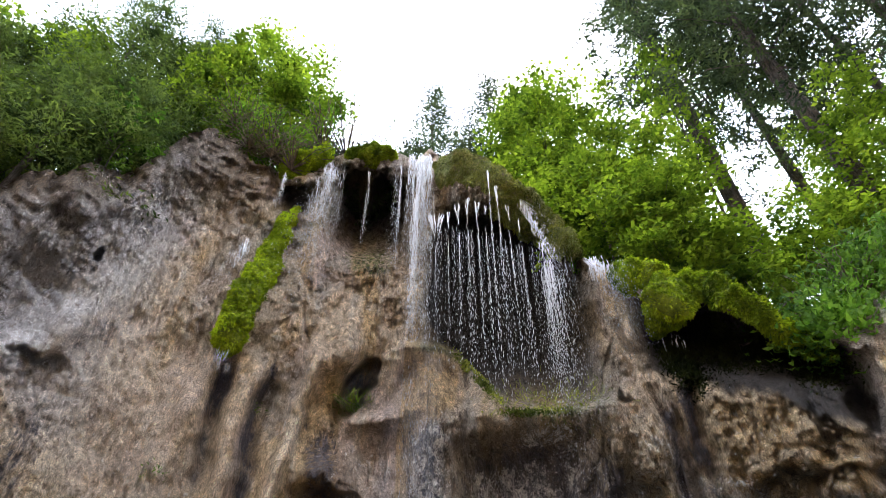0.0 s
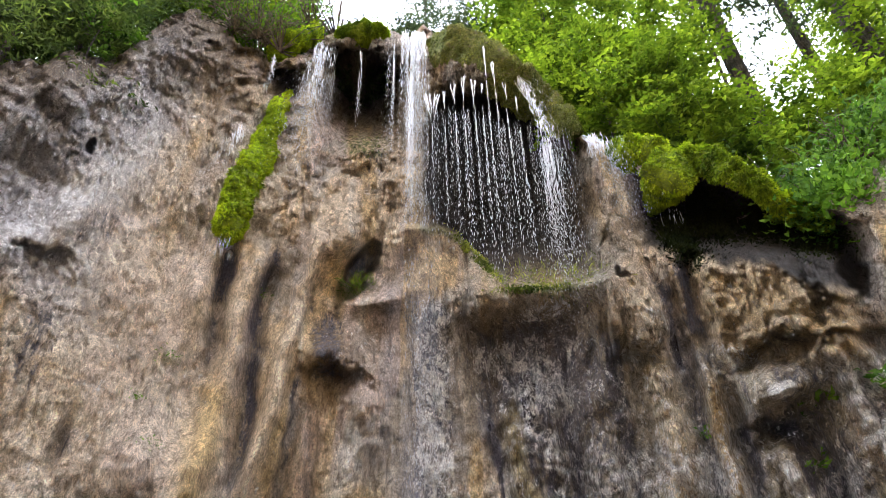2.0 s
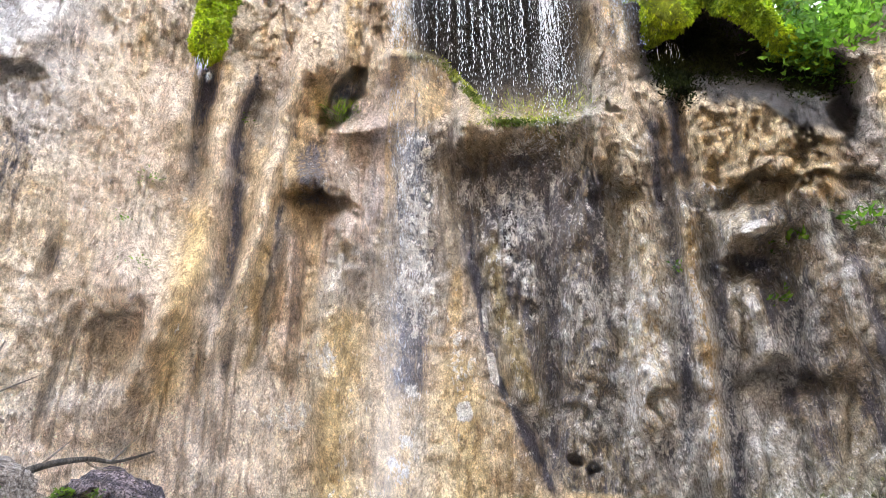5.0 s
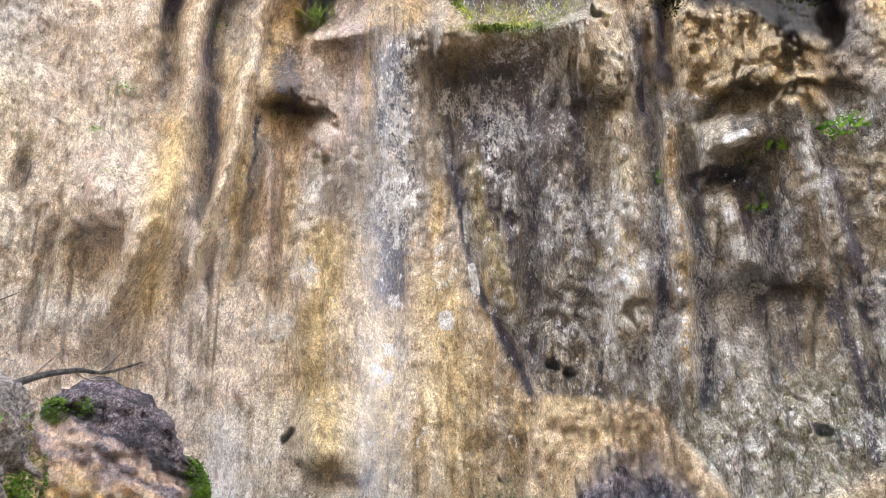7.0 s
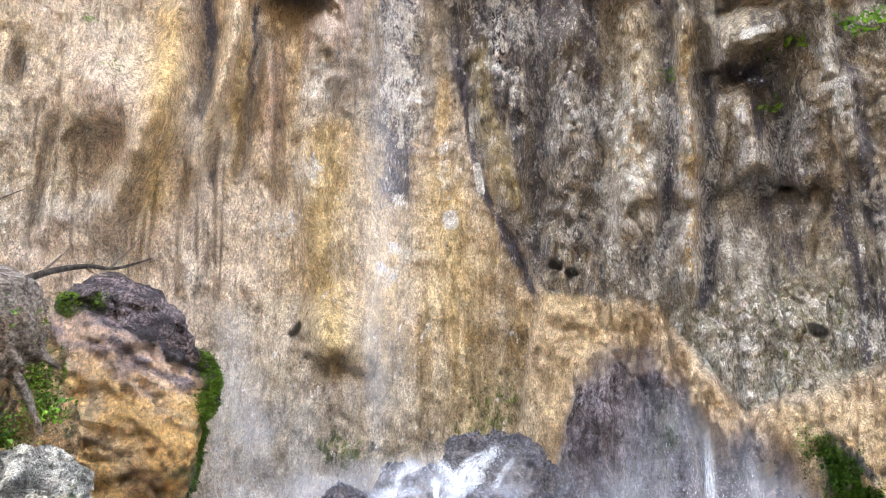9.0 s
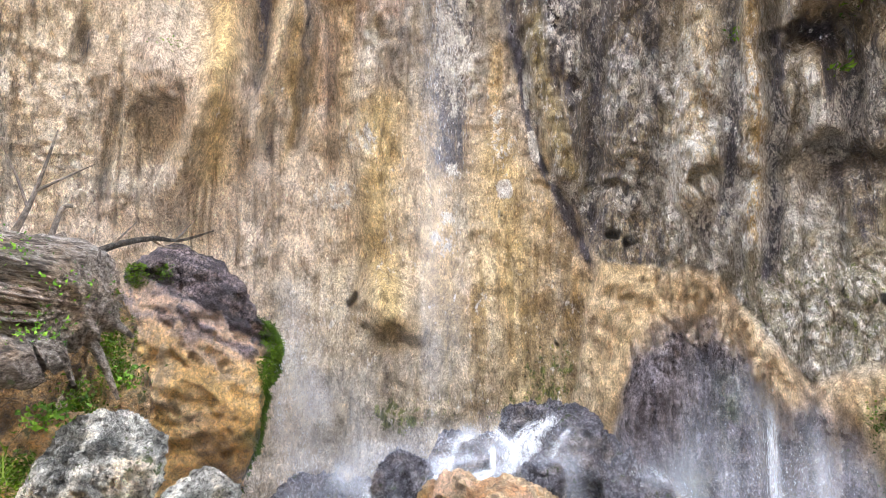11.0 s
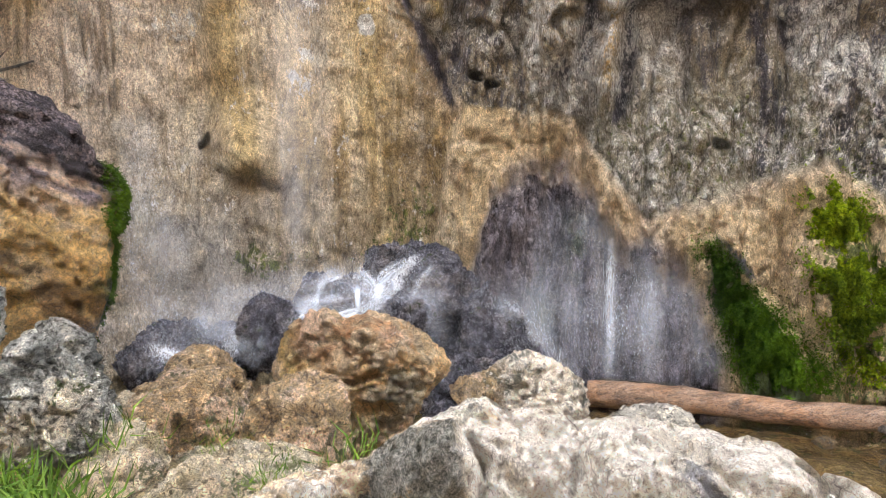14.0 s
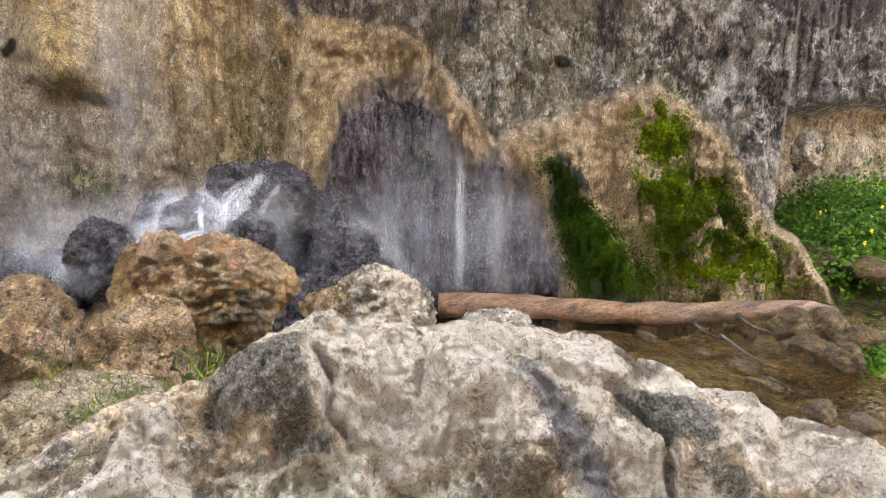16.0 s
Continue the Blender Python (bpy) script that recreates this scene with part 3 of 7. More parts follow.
    bump(0.35, -5.8, 34.0, 2.2, 1.2, tilt=0.8)
    bump(0.3, -11.2, 29.2, 1.6, 0.9)
    undercut(0.6, -10.2, 28.4, 2.6, 2.6, 0.4)
    ridge(0.42, [(38, -13.6), (32, -14.4), (24, -15.8), (14, -18.6)], 0.75)
    ridge(-0.25, [(35, -17.2), (30, -17.7), (23, -17.9), (13, -17.5)], 0.75)
    ridge(0.38, [(36, -18.8), (30, -20.0), (20, -20.8), (12, -23)], 1.1)
    ridge(-0.5, [(37, -22.0), (31, -21.4), (28, -21.2)], 0.9)
    ridge(-0.25, [(25, -13.4), (19, -14.2), (14, -15.2)], 0.5)
    ridge(0.3, [(33, -24), (26, -25), (17, -26)], 1.3)
    ridge(-0.25, [(24, -12.0), (12, -11.6)], 0.5)
    ridge(0.25, [(26, -8), (14, -8.8), (4, -7.4)], 1.4)
    ridge(-0.12, [(38, -4.2), (24, -2.6), (8, -2.3)], 1.4)
    # left face
    bump(0.5, -32, 51, 8, 2.5)
    bump(-0.5, -40.5, 36.5, 4.0, 3.0, power=3)
    bump(0.45, -36.5, 36, 2.2, 2.6, tilt=0.4)
    undercut(0.4, -37.0, 33.4, 2.6, 1.2, 0.4)
    ridge(-0.3, [(21.5, -31.0), (18.5, -31.4)], 0.5)
    bump(0.45, -26.0, 19.0, 4.0, 3.0)
    bump(0.35, -22.6, 19.0, 2.2, 4.0)
    undercut(0.32, -25.2, 17.0, 1.8, 2.0, 0.8)
    ridge(-0.2, [(16, -28.4), (9, -29.2)], 0.4)
    ridge(0.3, [(17, -22.8), (10, -24.4)], 1.0)
    # right: overhung blocks, columns and a dark lump
    lip = lookup([(18, 43.4), (21, 42.4), (24.5, 40.6), (28, 39.8), (31, 37.8), (35, 34.8), (38, 32.6)], wth)
    side = step(19.5, 22, wth) * (1 - step(36, 39, wth))
    out += side * 0.6 * step(-0.4, 0.4, el - lip)
    out -= side * 1.1 * np.exp(-((el - lip + 2.8) / 2.5) ** 2)
    blocks = step(23.5, 25.5, wth) * (1 - step(34.5, 36.5, wth)) * step(24, 26.5, wel + 0.2 * (th - 28)) * (1 - step(33.8, 35.2, wel + 0.35 * (th - 28)))
    out += blocks * (0.45 + 0.11 * plates(0.9, 0.8, 77, 9) - 0.5)
    ridge(-0.45, [(34, 24.0), (28.5, 23.6)], 0.8)
    ridge(-0.35, [(32, 32.4), (28, 33.0)], 0.35)
    undercut(0.9, 28.8, 27.0, 3.4, 1.6, 0.9)
    undercut(0.5, 33.6, 28.6, 1.6, 1.2, 0.5)
    bump(0.55, 32.8, 24.6, 2.2, 2.0)
    pit(0.7, 36.0, 29.0, 0.8, 1.5)
    bump(0.45, 18.0, 31.0, 2.6, 3.2)
    undercut(0.4, 17.4, 28.4, 2.4, 1.4, 0.6)
    ridge(0.30, [(31, 18.9), (23, 18.8), (14, 18.2), (10, 17.8)], 1.4)
    ridge(-0.2, [(28, 21.2), (20, 21.3), (9, 20.4)], 0.6)
    ridge(0.25, [(26, 22.7), (15, 22.6), (5, 22.0)], 0.6)
    ridge(-0.3, [(24, 24.2), (14, 23.9), (4, 23.4)], 0.6)
    ridge(0.22, [(20, 26.6), (12, 27.8)], 0.8)
    ridge(-0.3, [(20, 29.2), (12, 29.4)], 0.9)
    ridge(0.25, [(24, 33.0), (12, 34.0)], 0.7)
    ridge(-0.2, [(33, 22.0), (24, 21.6)], 0.5)
    ridge(-0.3, [(24, 10.6), (8, 9.8)], 1.0)
    ridge(0.2, [(26, 13.6), (10, 13.2)], 1.1)
    ridge(-0.15, [(24, 4.2), (18, 5.2), (12, 6.6), (6, 9.0)], 0.5)
    bump(0.6, 28.0, 23.4, 2.4, 1.6, power=3)
    undercut(0.9, 27.2, 21.2, 2.6, 1.5, 0.5)
    undercut(0.6, 28.0, 12.2, 3.0, 1.2, 0.6)
    undercut(0.5, 18.4, 11.7, 1.4, 1.2, 0.2)
    undercut(0.3, 22.0, 11.4, 1.0, 0.8, 0.3)
    undercut(0.3, 12.0, 11.2, 1.4, 1.0, 0.3)
    undercut(0.5, 34.6, 25.5, 2.6, 1.6, 0.8)
    # lower face: the ochre knob with its ragged underside
    bump(0.36, -7.0, 1.2, 2.0, 2.4, power=3)
    undercut(0.26, -6.4, -1.6, 2.0, 1.0, -0.5)
    for t0, e0, r0 in ((17.9, 34.3, 0.7), (-9.8, 1.7, 0.26), (11.3, 6.2, 0.5), (12.6, 5.6, 0.45), (30.3, 0.6, 0.6), (7.4, -1.6, 0.25), (-37, 41, 0.5)):
        pit(0.6, t0, e0, r0 * 1.1, r0 * 0.9, 2.2)
    # the apron of fresh tufa at the foot, with its buttresses
    edge = lookup(APRON, wth) + 2.0 * (fbm(X * 1.7, Z * 1.2, O + 51, 4) - 0.5)
    inside = step(-0.9, 0.7, edge - el)
    depth = np.clip(edge - el, 0, 18)
    plan = plan - inside * np.clip(plan - 7.45, 0, 9)
    out += inside * (0.16 + 0.022 * depth)
    bump(0.18, 14, -5, 3.0, 6)
    ridge(-0.25, [(-5, 22.4), (-17, 22.8)], 0.7)
    bump(0.2, 31.5, -10, 3.4, 6, tilt=-0.2)
    bump(0.22, 41.5, -12, 4.0, 8, tilt=-0.55)
    out += inside * (0.05 * (ridged(X * 3.2, Z * 1.2, O + 95, 4) - 0.4) + 0.035 * (ridged(X * 8, Z * 3.5, O + 96, 4) - 0.4))
    # far right: grey overhang over a pale hollow
    far = step(47.2, 47.34, th) * (1 - inside)
    under = far * (1 - step(-2.9, -2.2, wel + 0.1 * (th - 50))) * step(-13, -9, el)
    out -= 0.12 * under
    out += far * 0.3 * step(-2.6, -1.6, wel + 0.1 * (th - 50))
    # the crest rounds back
    out -= 0.7 * step(0.93, 1.0, v) ** 2 * np.ones_like(X)
    rho = plan - out
    a = np.radians(th)
    verts = np.stack([rho * np.sin(a), rho * np.cos(a), EYE.z + rho * np.tan(np.radians(el))], -1)

    # the wooded slope behind the crest
    back = []
    for kx, dz in ((0.25, 0.05), (0.7, 0.12), (1.5, 0.4), (3, 1.0), (6, 2.6), (12, 6.0), (25, 13.0), (60, 30.0), (200, 80.0)):
        r = rho[-1] + kx
        zz = verts[-1, :, 2] + dz + 0.25 * (fbm(th1 * 0.3, O[0] + kx, O[0], 3) - 0.5) * min(kx, 3)
        back.append(np.stack([r * np.sin(a[-1]), r * np.cos(a[-1]), zz], -1))
    allv = np.concatenate([verts.reshape(-1, 3), np.concatenate(back)])

    # pigment, and the shares of lime crust, dark seepage and algae
    tan, ochre, pink = np.array((0.64, 0.52, 0.37)), np.array((0.60, 0.43, 0.20)), np.array((0.64, 0.51, 0.43))
    grey, pale, dark = np.array((0.38, 0.37, 0.375)), np.array((0.72, 0.68, 0.60)), np.array((0.045, 0.037, 0.035))
    slate, green, umber = np.array((0.13, 0.12, 0.13)), np.array((0.06, 0.10, 0.02)), np.array((0.18, 0.12, 0.07))
    col = np.ones(X.shape + (3,)) * tan
    cov = np.zeros(X.shape + (3,))

    def lay(c, m):
        nonlocal col
        m = np.clip(m, 0, 1)[..., None]
        col = col * (1 - m) + c * m

    def cover(ch, m):
        cov[..., ch] = np.maximum(cov[..., ch], m)

    streak = fbm(X * 3.0 + 0.6 * fbm(X * 1.3, Z * 0.8, O, 3), Z * 0.22, O + 11, 5)
    streak2 = fbm(X * 6.0 + 0.8 * fbm(X * 1.3, Z * 0.8, O + 3, 3), Z * 0.35, O + 14, 4)
    mottle = fbm(X * 2.2, Z * 1.8, O + 21, 6, 0.65)
    speck = fbm(X * 7, Z * 6, O + 27, 5, 0.7)
    patch = fbm(X * 0.7, Z * 0.5, O + 31, 4)
    lay(pink, step(0.48, 0.58, patch) * 0.8)
    lay(ochre, step(0.50, 0.62, 0.6 * streak + 0.4 * patch) * 0.8)
    lay(np.array((0.42, 0.40, 0.36)), step(0.52, 0.60, fbm(X * 1.1, Z * 0.6, O + 37, 5)) * 0.55)
    lay(pale, step(0.58, 0.70, 0.5 * streak2 + 0.5 * mottle) * 0.5)
    lay(umber * 1.6, step(0.58, 0.72, mottle) * 0.5)
    # dust and damp gather in the clefts of the relief
    cover(0, 0.10 + 0.22 * step(0.5, 0.62, mottle))
    cover(1, 0.12 + 0.22 * step(0.52, 0.65, streak2))
    cover(2, 0.04 + 0.16 * step(0.54, 0.66, patch))
    wet = 0.2 * step(0.5, 0.7, streak2)

    def run(path, half):
        """The mask of a run of seepage: (height angle, bearing) points."""
        path = sorted(path)
        lo, hi = path[0][0], path[-1][0]
        d = (0.55 * wth + 0.45 * th + 0.8 * ragged - lookup(path, el)) / (1.05 * half)
        return np.exp(-np.abs(d) ** 1.7) * step(lo - 2, lo + 1, wel) * (1 - step(hi - 1, hi + 2, wel))

    # grey left face with brown litter on the brow
    left = step(-28, -34, wth) * step(27, 33, wel + 0.4 * (wth + 38))
    lay(np.array((0.50, 0.50, 0.53)), left * 0.88)
    cover(1, left * (0.22 + 0.36 * step(0.48, 0.60, mottle)))
    cover(0, left * 0.32)
    cover(1, step(-31, -35, wth) * step(33, 28, wel) * 0.45)
    slab_ = np.clip(blob(th, el, -36.6, 36.2, 1.9, 3.0, power=4, tilt=0.5) + 0.8 * blob(wth, el, -33.4, 41, 1.7, 4.0, power=3, tilt=0.5), 0, 1)
    lay(np.array((0.72, 0.71, 0.71)), slab_ * 0.9)
    cov[..., 1] *= 1 - 0.85 * slab_
    brow = step(-5.0, -1.0, wel - lookup(CREST, wth)) * step(-20, -26, wth)
    lay(np.array((0.20, 0.145, 0.085)), brow * 0.85)
    cover(1, brow * 0.5)
    cover(0, brow * 0.2)
    # clean pale face low on the left
    clean = np.clip(blob(wth, wel, -24, 8, 13, 8.5, power=4) + 0.7 * blob(wth, wel, -8, 11, 4, 6), 0, 1) * (1 - rightside)
    lay(np.array((0.70, 0.60, 0.47)), clean * 0.75)
    lay(np.array((0.66, 0.60, 0.53)), clean * step(0.46, 0.56, mottle) * 0.6)
    lay(np.array((0.70, 0.55, 0.42)), clean * step(0.52, 0.6, patch) * 0.5)
    face = blob(wth, wel, -28, 30, 8, 12, power=4)
    lay(np.array((0.67, 0.55, 0.39)), face * 0.6)
    lay(np.array((0.60, 0.48, 0.37)), face * step(0.48, 0.58, mottle) * 0.6)
    # right face: olive and tan ground, dark purple runs, white crusts
    right = step(-0.8, 0.8, wth - lookup(DARK_EDGE, el)) * step(0.2, 0.9, el - edge) * step(31.0, 27, wel + 0.25 * np.clip(wth - 20, -5, 40))
    lay(np.array((0.48, 0.42, 0.31)), right * 0.85)
    lay(np.array((0.42, 0.40, 0.385)), right * step(0.48, 0.58, mottle) * 0.7)
    lay(tan * 0.85, right * step(0.52, 0.62, patch) * 0.7)
    cover(1, right * (0.34 + 0.28 * step(0.48, 0.58, streak) + 0.14 * step(0.50, 0.60, streak2)))
    cover(0, right * (0.36 + 0.16 * step(0.5, 0.6, mottle)))
    cover(2, right * 0.22)
    low = right * step(9, 3, wel) * step(19, 23, wth)
    lay(np.array((0.36, 0.335, 0.26)), low * 0.75)
    cover(0, low * 0.42)
    cover(2, low * 0.42)
    cover(1, low * 0.34)
    # shade of the hollows behind the falls, painted in near black
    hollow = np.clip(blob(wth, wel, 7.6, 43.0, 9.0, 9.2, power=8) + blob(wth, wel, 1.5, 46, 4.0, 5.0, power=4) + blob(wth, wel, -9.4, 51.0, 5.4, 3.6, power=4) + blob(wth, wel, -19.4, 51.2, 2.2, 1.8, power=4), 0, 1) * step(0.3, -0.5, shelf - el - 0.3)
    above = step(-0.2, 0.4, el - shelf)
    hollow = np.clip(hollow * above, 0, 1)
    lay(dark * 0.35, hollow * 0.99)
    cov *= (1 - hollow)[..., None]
    # darker umber wall under the shelf, slightly wet
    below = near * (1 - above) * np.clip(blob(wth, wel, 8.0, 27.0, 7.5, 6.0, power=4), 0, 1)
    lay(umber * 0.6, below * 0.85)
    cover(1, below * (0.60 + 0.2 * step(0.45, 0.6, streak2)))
    cover(2, near * (1 - above) * step(4, 0, shelf - el) * step(0, 4, wth) * 0.5)
    # dark patches of the tan face: wet nose, hole, undercuts and furrows
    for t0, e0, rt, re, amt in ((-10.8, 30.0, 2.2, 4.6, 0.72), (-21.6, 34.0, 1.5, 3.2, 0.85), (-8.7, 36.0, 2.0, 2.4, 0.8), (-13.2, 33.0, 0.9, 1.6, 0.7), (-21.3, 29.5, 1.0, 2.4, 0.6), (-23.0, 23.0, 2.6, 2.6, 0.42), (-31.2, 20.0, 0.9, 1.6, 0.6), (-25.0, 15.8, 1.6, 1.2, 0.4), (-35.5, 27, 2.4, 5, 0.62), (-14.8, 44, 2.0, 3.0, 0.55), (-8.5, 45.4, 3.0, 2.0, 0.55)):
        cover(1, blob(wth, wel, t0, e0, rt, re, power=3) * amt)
    # the moss on ledges above the hole
    cover(2, blob(wth, wel, -9.5, 46.5, 4.0, 1.6, power=3) * 0.6)
    # darker umber round the wet nose
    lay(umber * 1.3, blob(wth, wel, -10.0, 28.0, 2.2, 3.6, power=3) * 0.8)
    for path, half, amt in (
            ([(37, -17.0), (33, -17.9), (29.5, -17.8), (23, -17.9), (13, -17.4)], 1.1, 0.62),
            ([(31, -21.4), (26, -21.6)], 0.7, 0.5),
            ([(33, -1.8), (25, -1.7), (18, -2.2), (12.5, -2.2)], 2.2, 0.74),
            ([(27, -13.5), (20, -14.4)], 0.5, 0.6),
            ([(36, -5.4), (26, -5.4)], 0.7, 0.4),
            ([(24, 3.4), (19, 4.6), (13.5, 5.4), (8.4, 7.6), (4, 9.6)], 0.7, 0.78),
            ([(30, 10.6), (21, 11.0), (11, 9.8), (6, 9.4)], 1.3, 0.72),
            ([(27, 7.4), (16, 7.4)], 1.2, 0.55),
            ([(28, 21.2), (18, 21.5), (11, 20.6), (7, 20.2)], 0.95, 0.68),
            ([(21, 24.6), (10, 23.8), (3, 23.2)], 0.8, 0.78),
            ([(11.8, 18.4), (6.5, 18.6)], 1.0, 0.72),
            ([(27, 15.2), (17, 15.6)], 0.6, 0.6),
            ([(21.5, 26.0), (18.8, 28.6)], 1.8, 0.85),
            ([(18, 29.6), (12, 29.6)], 1.3, 0.8),
            ([(22, 34.6), (8, 34.8)], 0.9, 0.7),
            ([(36, 23.6), (28, 23.0)], 1.2, 0.85),
            ([(33, 21.2), (26, 21.0)], 0.9, 0.7),
            ([(12, 27.6), (8, 29.0)], 2.4, 0.6),
            ([(4, -9.6), (0, -10)], 1.0, 0.3)):
        m_ = run(path, half) * (0.72 + 0.22 * step(0.40, 0.58, streak2) + 0.12 * step(0.4, 0.6, speck))
        cover(1, m_ * min(1.0, amt * 1.3))
        lay(np.array((0.17, 0.145, 0.16)), m_ * amt * 0.7)
        wet = wet + 0.5 * m_
    for path, half, c, amount in (
            ([(38, -13.6), (32, -14.4), (24, -15.8), (14, -18.2)], 0.7, tan * 1.12, 0.8),
            ([(37, -11.4), (33.5, -11.6)], 1.4, ochre, 0.8),
            ([(36, -18.8), (30, -20.0), (20, -20.4)], 0.9, tan * 1.1, 0.6),
            ([(26, -21.0), (11, -21.4)], 1.5, ochre * 0.95, 0.8),
            ([(24, -14.6), (13, -15.8)], 0.5, ochre * 0.7, 0.7),
            ([(24, -12.4), (16, -12.6)], 1.0, pink * 1.05, 0.6),
            ([(23, -9.0), (9, -9.4)], 1.0, pale * 0.95, 0.5),
            ([(18, -7.4), (6, -7.8), (-1.5, -6.6)], 1.8, np.array((0.60, 0.45, 0.22)), 0.85),
            ([(15, 2.0), (-8, 4.4)], 2.2, np.array((0.54, 0.40, 0.19)), 0.75),
            ([(1, 7.6), (-9, 7.2)], 0.9, np.array((0.22, 0.14, 0.055)), 0.7),
            ([(32, 19.0), (22, 18.8), (12, 18.2), (9, 17.6)], 1.5, np.array((0.56, 0.47, 0.33)), 0.9),
            ([(24, 22.9), (13, 22.6), (6, 22.0)], 0.55, ochre * 0.9, 0.8),
            ([(24, 5.6), (16, 7.0), (10, 9.0)], 0.8, np.array((0.34, 0.27, 0.13)), 0.7),
            ([(22, 32.4), (12, 32.8)], 0.6, tan * 0.9, 0.6)):
        m_ = run(path, half)
        lay(c * 1.08, np.clip(m_ * amount * 1.25, 0, 0.96))
        cov[..., 1] *= 1 - 0.8 * m_
    # tan blocks under the mossy ledge
    lay(np.array((0.55, 0.44, 0.28)), blocks * 0.8)
    lay(ochre * 0.9, blocks * step(0.5, 0.6, mottle) * 0.6)
    cov[..., 1] *= 1 - 0.4 * blocks
    cover(1, blob(wth, wel, 29.6, 32.8, 1.0, 1.2, power=3) * 0.6)
    # lime crusts
    for t0, e0, rt, re, amt in ((16.2, 8.0, 0.7, 1.6, 1.0), (13.0, 11.3, 0.35, 1.3, 0.9), (2.3, 10.8, 0.8, 0.9, 0.85), (-2.5, 8.6, 0.6, 0.8, 0.62), (-2.4, 12.8, 0.6, 0.7, 0.6), (4.6, 18.5, 0.3, 2.2, 0.9), (5.0, 13.6, 0.4, 1.5, 0.9), (26.1, 10.8, 0.7, 0.5, 0.9), (-2.8, 6.4, 1.4, 1.4, 0.48),
                                (27.2, 15.6, 0.6, 2.6, 0.95), (28.4, 22.9, 1.2, 0.9, 0.75), (24.6, 9.6, 0.9, 1.6, 0.7), (33.6, 18.5, 0.4, 3.0, 0.8), (20.5, 30.2, 1.6, 1.2, 0.5), (2.0, 15.0, 1.0, 4.0, 0.5), (-1.8, 24, 2.4, 9, 0.56), (-1.6, 31, 2.4, 4, 0.5), (9, 31.5, 4, 1.0, 0.5), (15.6, 11.0, 1.2, 1.0, 0.6), (-9.5, 14.5, 2.2, 1.6, 0.5), (-12, 9.6, 3.0, 1.6, 0.5)):
        cover(0, blob(wth, wel, t0, e0, rt, re, power=4, tilt=-0.06) * amt)
    # shade and dark soil under the mossy ledge, painted near black
    ledge_shade = side * step(0.3, 0.7, np.exp(-np.abs((el - lip + 3.1 + 1.6 * ragged) / 3.7) ** 4))
    lay(dark * 0.6, ledge_shade * 0.97)
    cov *= (1 - 0.9 * np.clip(ledge_shade * 1.3, 0, 1))[..., None]
    cover(2, ledge_shade * 0.08)
    wet = wet * (1 - ledge_shade)
    wet = wet * (1 - hollow) + hollow * 0.03 + below * 0.35
    # far right
    over = far * (1 - under)
    lay(grey * 0.85, over * 0.9)
    cover(1, over * 0.62)
    cover(0, over * 0.25)
    lay(np.array((0.78, 0.62, 0.45)), under * 0.95)
    lay(np.array((0.84, 0.72, 0.56)), under * step(0.5, 0.56, fbm(X * 0.8, Z * 7, O + 97, 4)) * 0.7)
    cov *= (1 - 0.8 * under)[..., None]
    corner = step(39, 43, wth) * (1 - far) * step(0.2, 0.9, el - edge)
    lay(grey * 1.05, corner * 0.85)
    cover(0, corner * (0.46 + 0.2 * step(0.48, 0.56, mottle)))
    cover(1, corner * (0.44 + 0.3 * step(0.52, 0.44, mottle)))
    # apron pigment: tan crown, slate wet slabs, moss on the last buttress
    lay(np.array((0.66, 0.49, 0.28)), inside * 0.88)
    lay(np.array((0.74, 0.58, 0.42)), inside * step(0.44, 0.64, mottle) * 0.4)
    lay(np.array((0.40, 0.26, 0.12)), inside * step(0.56, 0.66, streak2) * 0.5)
    cover(1, inside * 0.16)
    cov *= (1 - 0.7 * inside)[..., None]
    top1 = 1.0 * ragged + lookup([(10.6, -12), (11.8, -7), (12.8, -2.4), (14.4, -0.6), (18.8, -0.8), (20.8, -3.0), (22.4, -6), (22.8, -14)], th + 0.4 * ragged)
    top2 = 1.4 * ragged + lookup([(21.8, -14), (22.6, -6.4), (24.2, -8.2), (26, -7.2), (27.6, -8.2), (29.6, -10), (32, -18)], wth)
    top = np.maximum(top1, top2)
    slab = inside * step(-1.8, 2.6, top - el + 2.5 * (mottle - 0.5) + 2.0 * (speck - 0.5)) * (1 - step(31, 33, wth))
    lay(np.array((0.20, 0.18, 0.225)), slab * 0.9)
    cover(1, slab * (0.34 + 0.34 * step(5, 0.5, top - el)))
    cover(1, inside * step(-5, 1, top - el) * (1 - slab) * 0.32)
    lay(np.array((0.13, 0.12, 0.15)), slab * step(0.52, 0.64, streak2) * 0.6)
    lay(green * 0.8, np.clip(blob(wth, wel, 17.0, -12.5, 1.4, 2.0) + blob(wth, wel, 20.4, -7.0, 0.9, 3.0), 0, 1) * step(0.42, 0.55, mottle) * 0.7)
    msheet = inside * step(0, 0.9, wth - lookup([(-18, 32.8), (-13, 31.0), (-7.4, 29.8)], el)) * step(0, 0.9, lookup([(-18, 39.0), (-14.4, 37.2), (-10, 33.6), (-6.6, 31.6)], el) - wth) * step(-6.2, -7.4, el)
    lay(green * 0.8, msheet * 0.95)
    cover(1, inside * run([(-6.4, 31.2), (-9.4, 33.4)], 0.8) * 0.9)
    pyr = inside * step(0, 1.0, wth - lookup([(-18, 39.0), (-14, 38.6), (-10, 37.6), (-3.5, 37.1), (0, 37)], el)) * step(0, 2.0, lookup([(-17, 51), (-13.6, 48.4), (-9.9, 45), (-5.0, 41.8), (-3, 39.6)], el) - wth) * step(-2.4, -3.8, el)
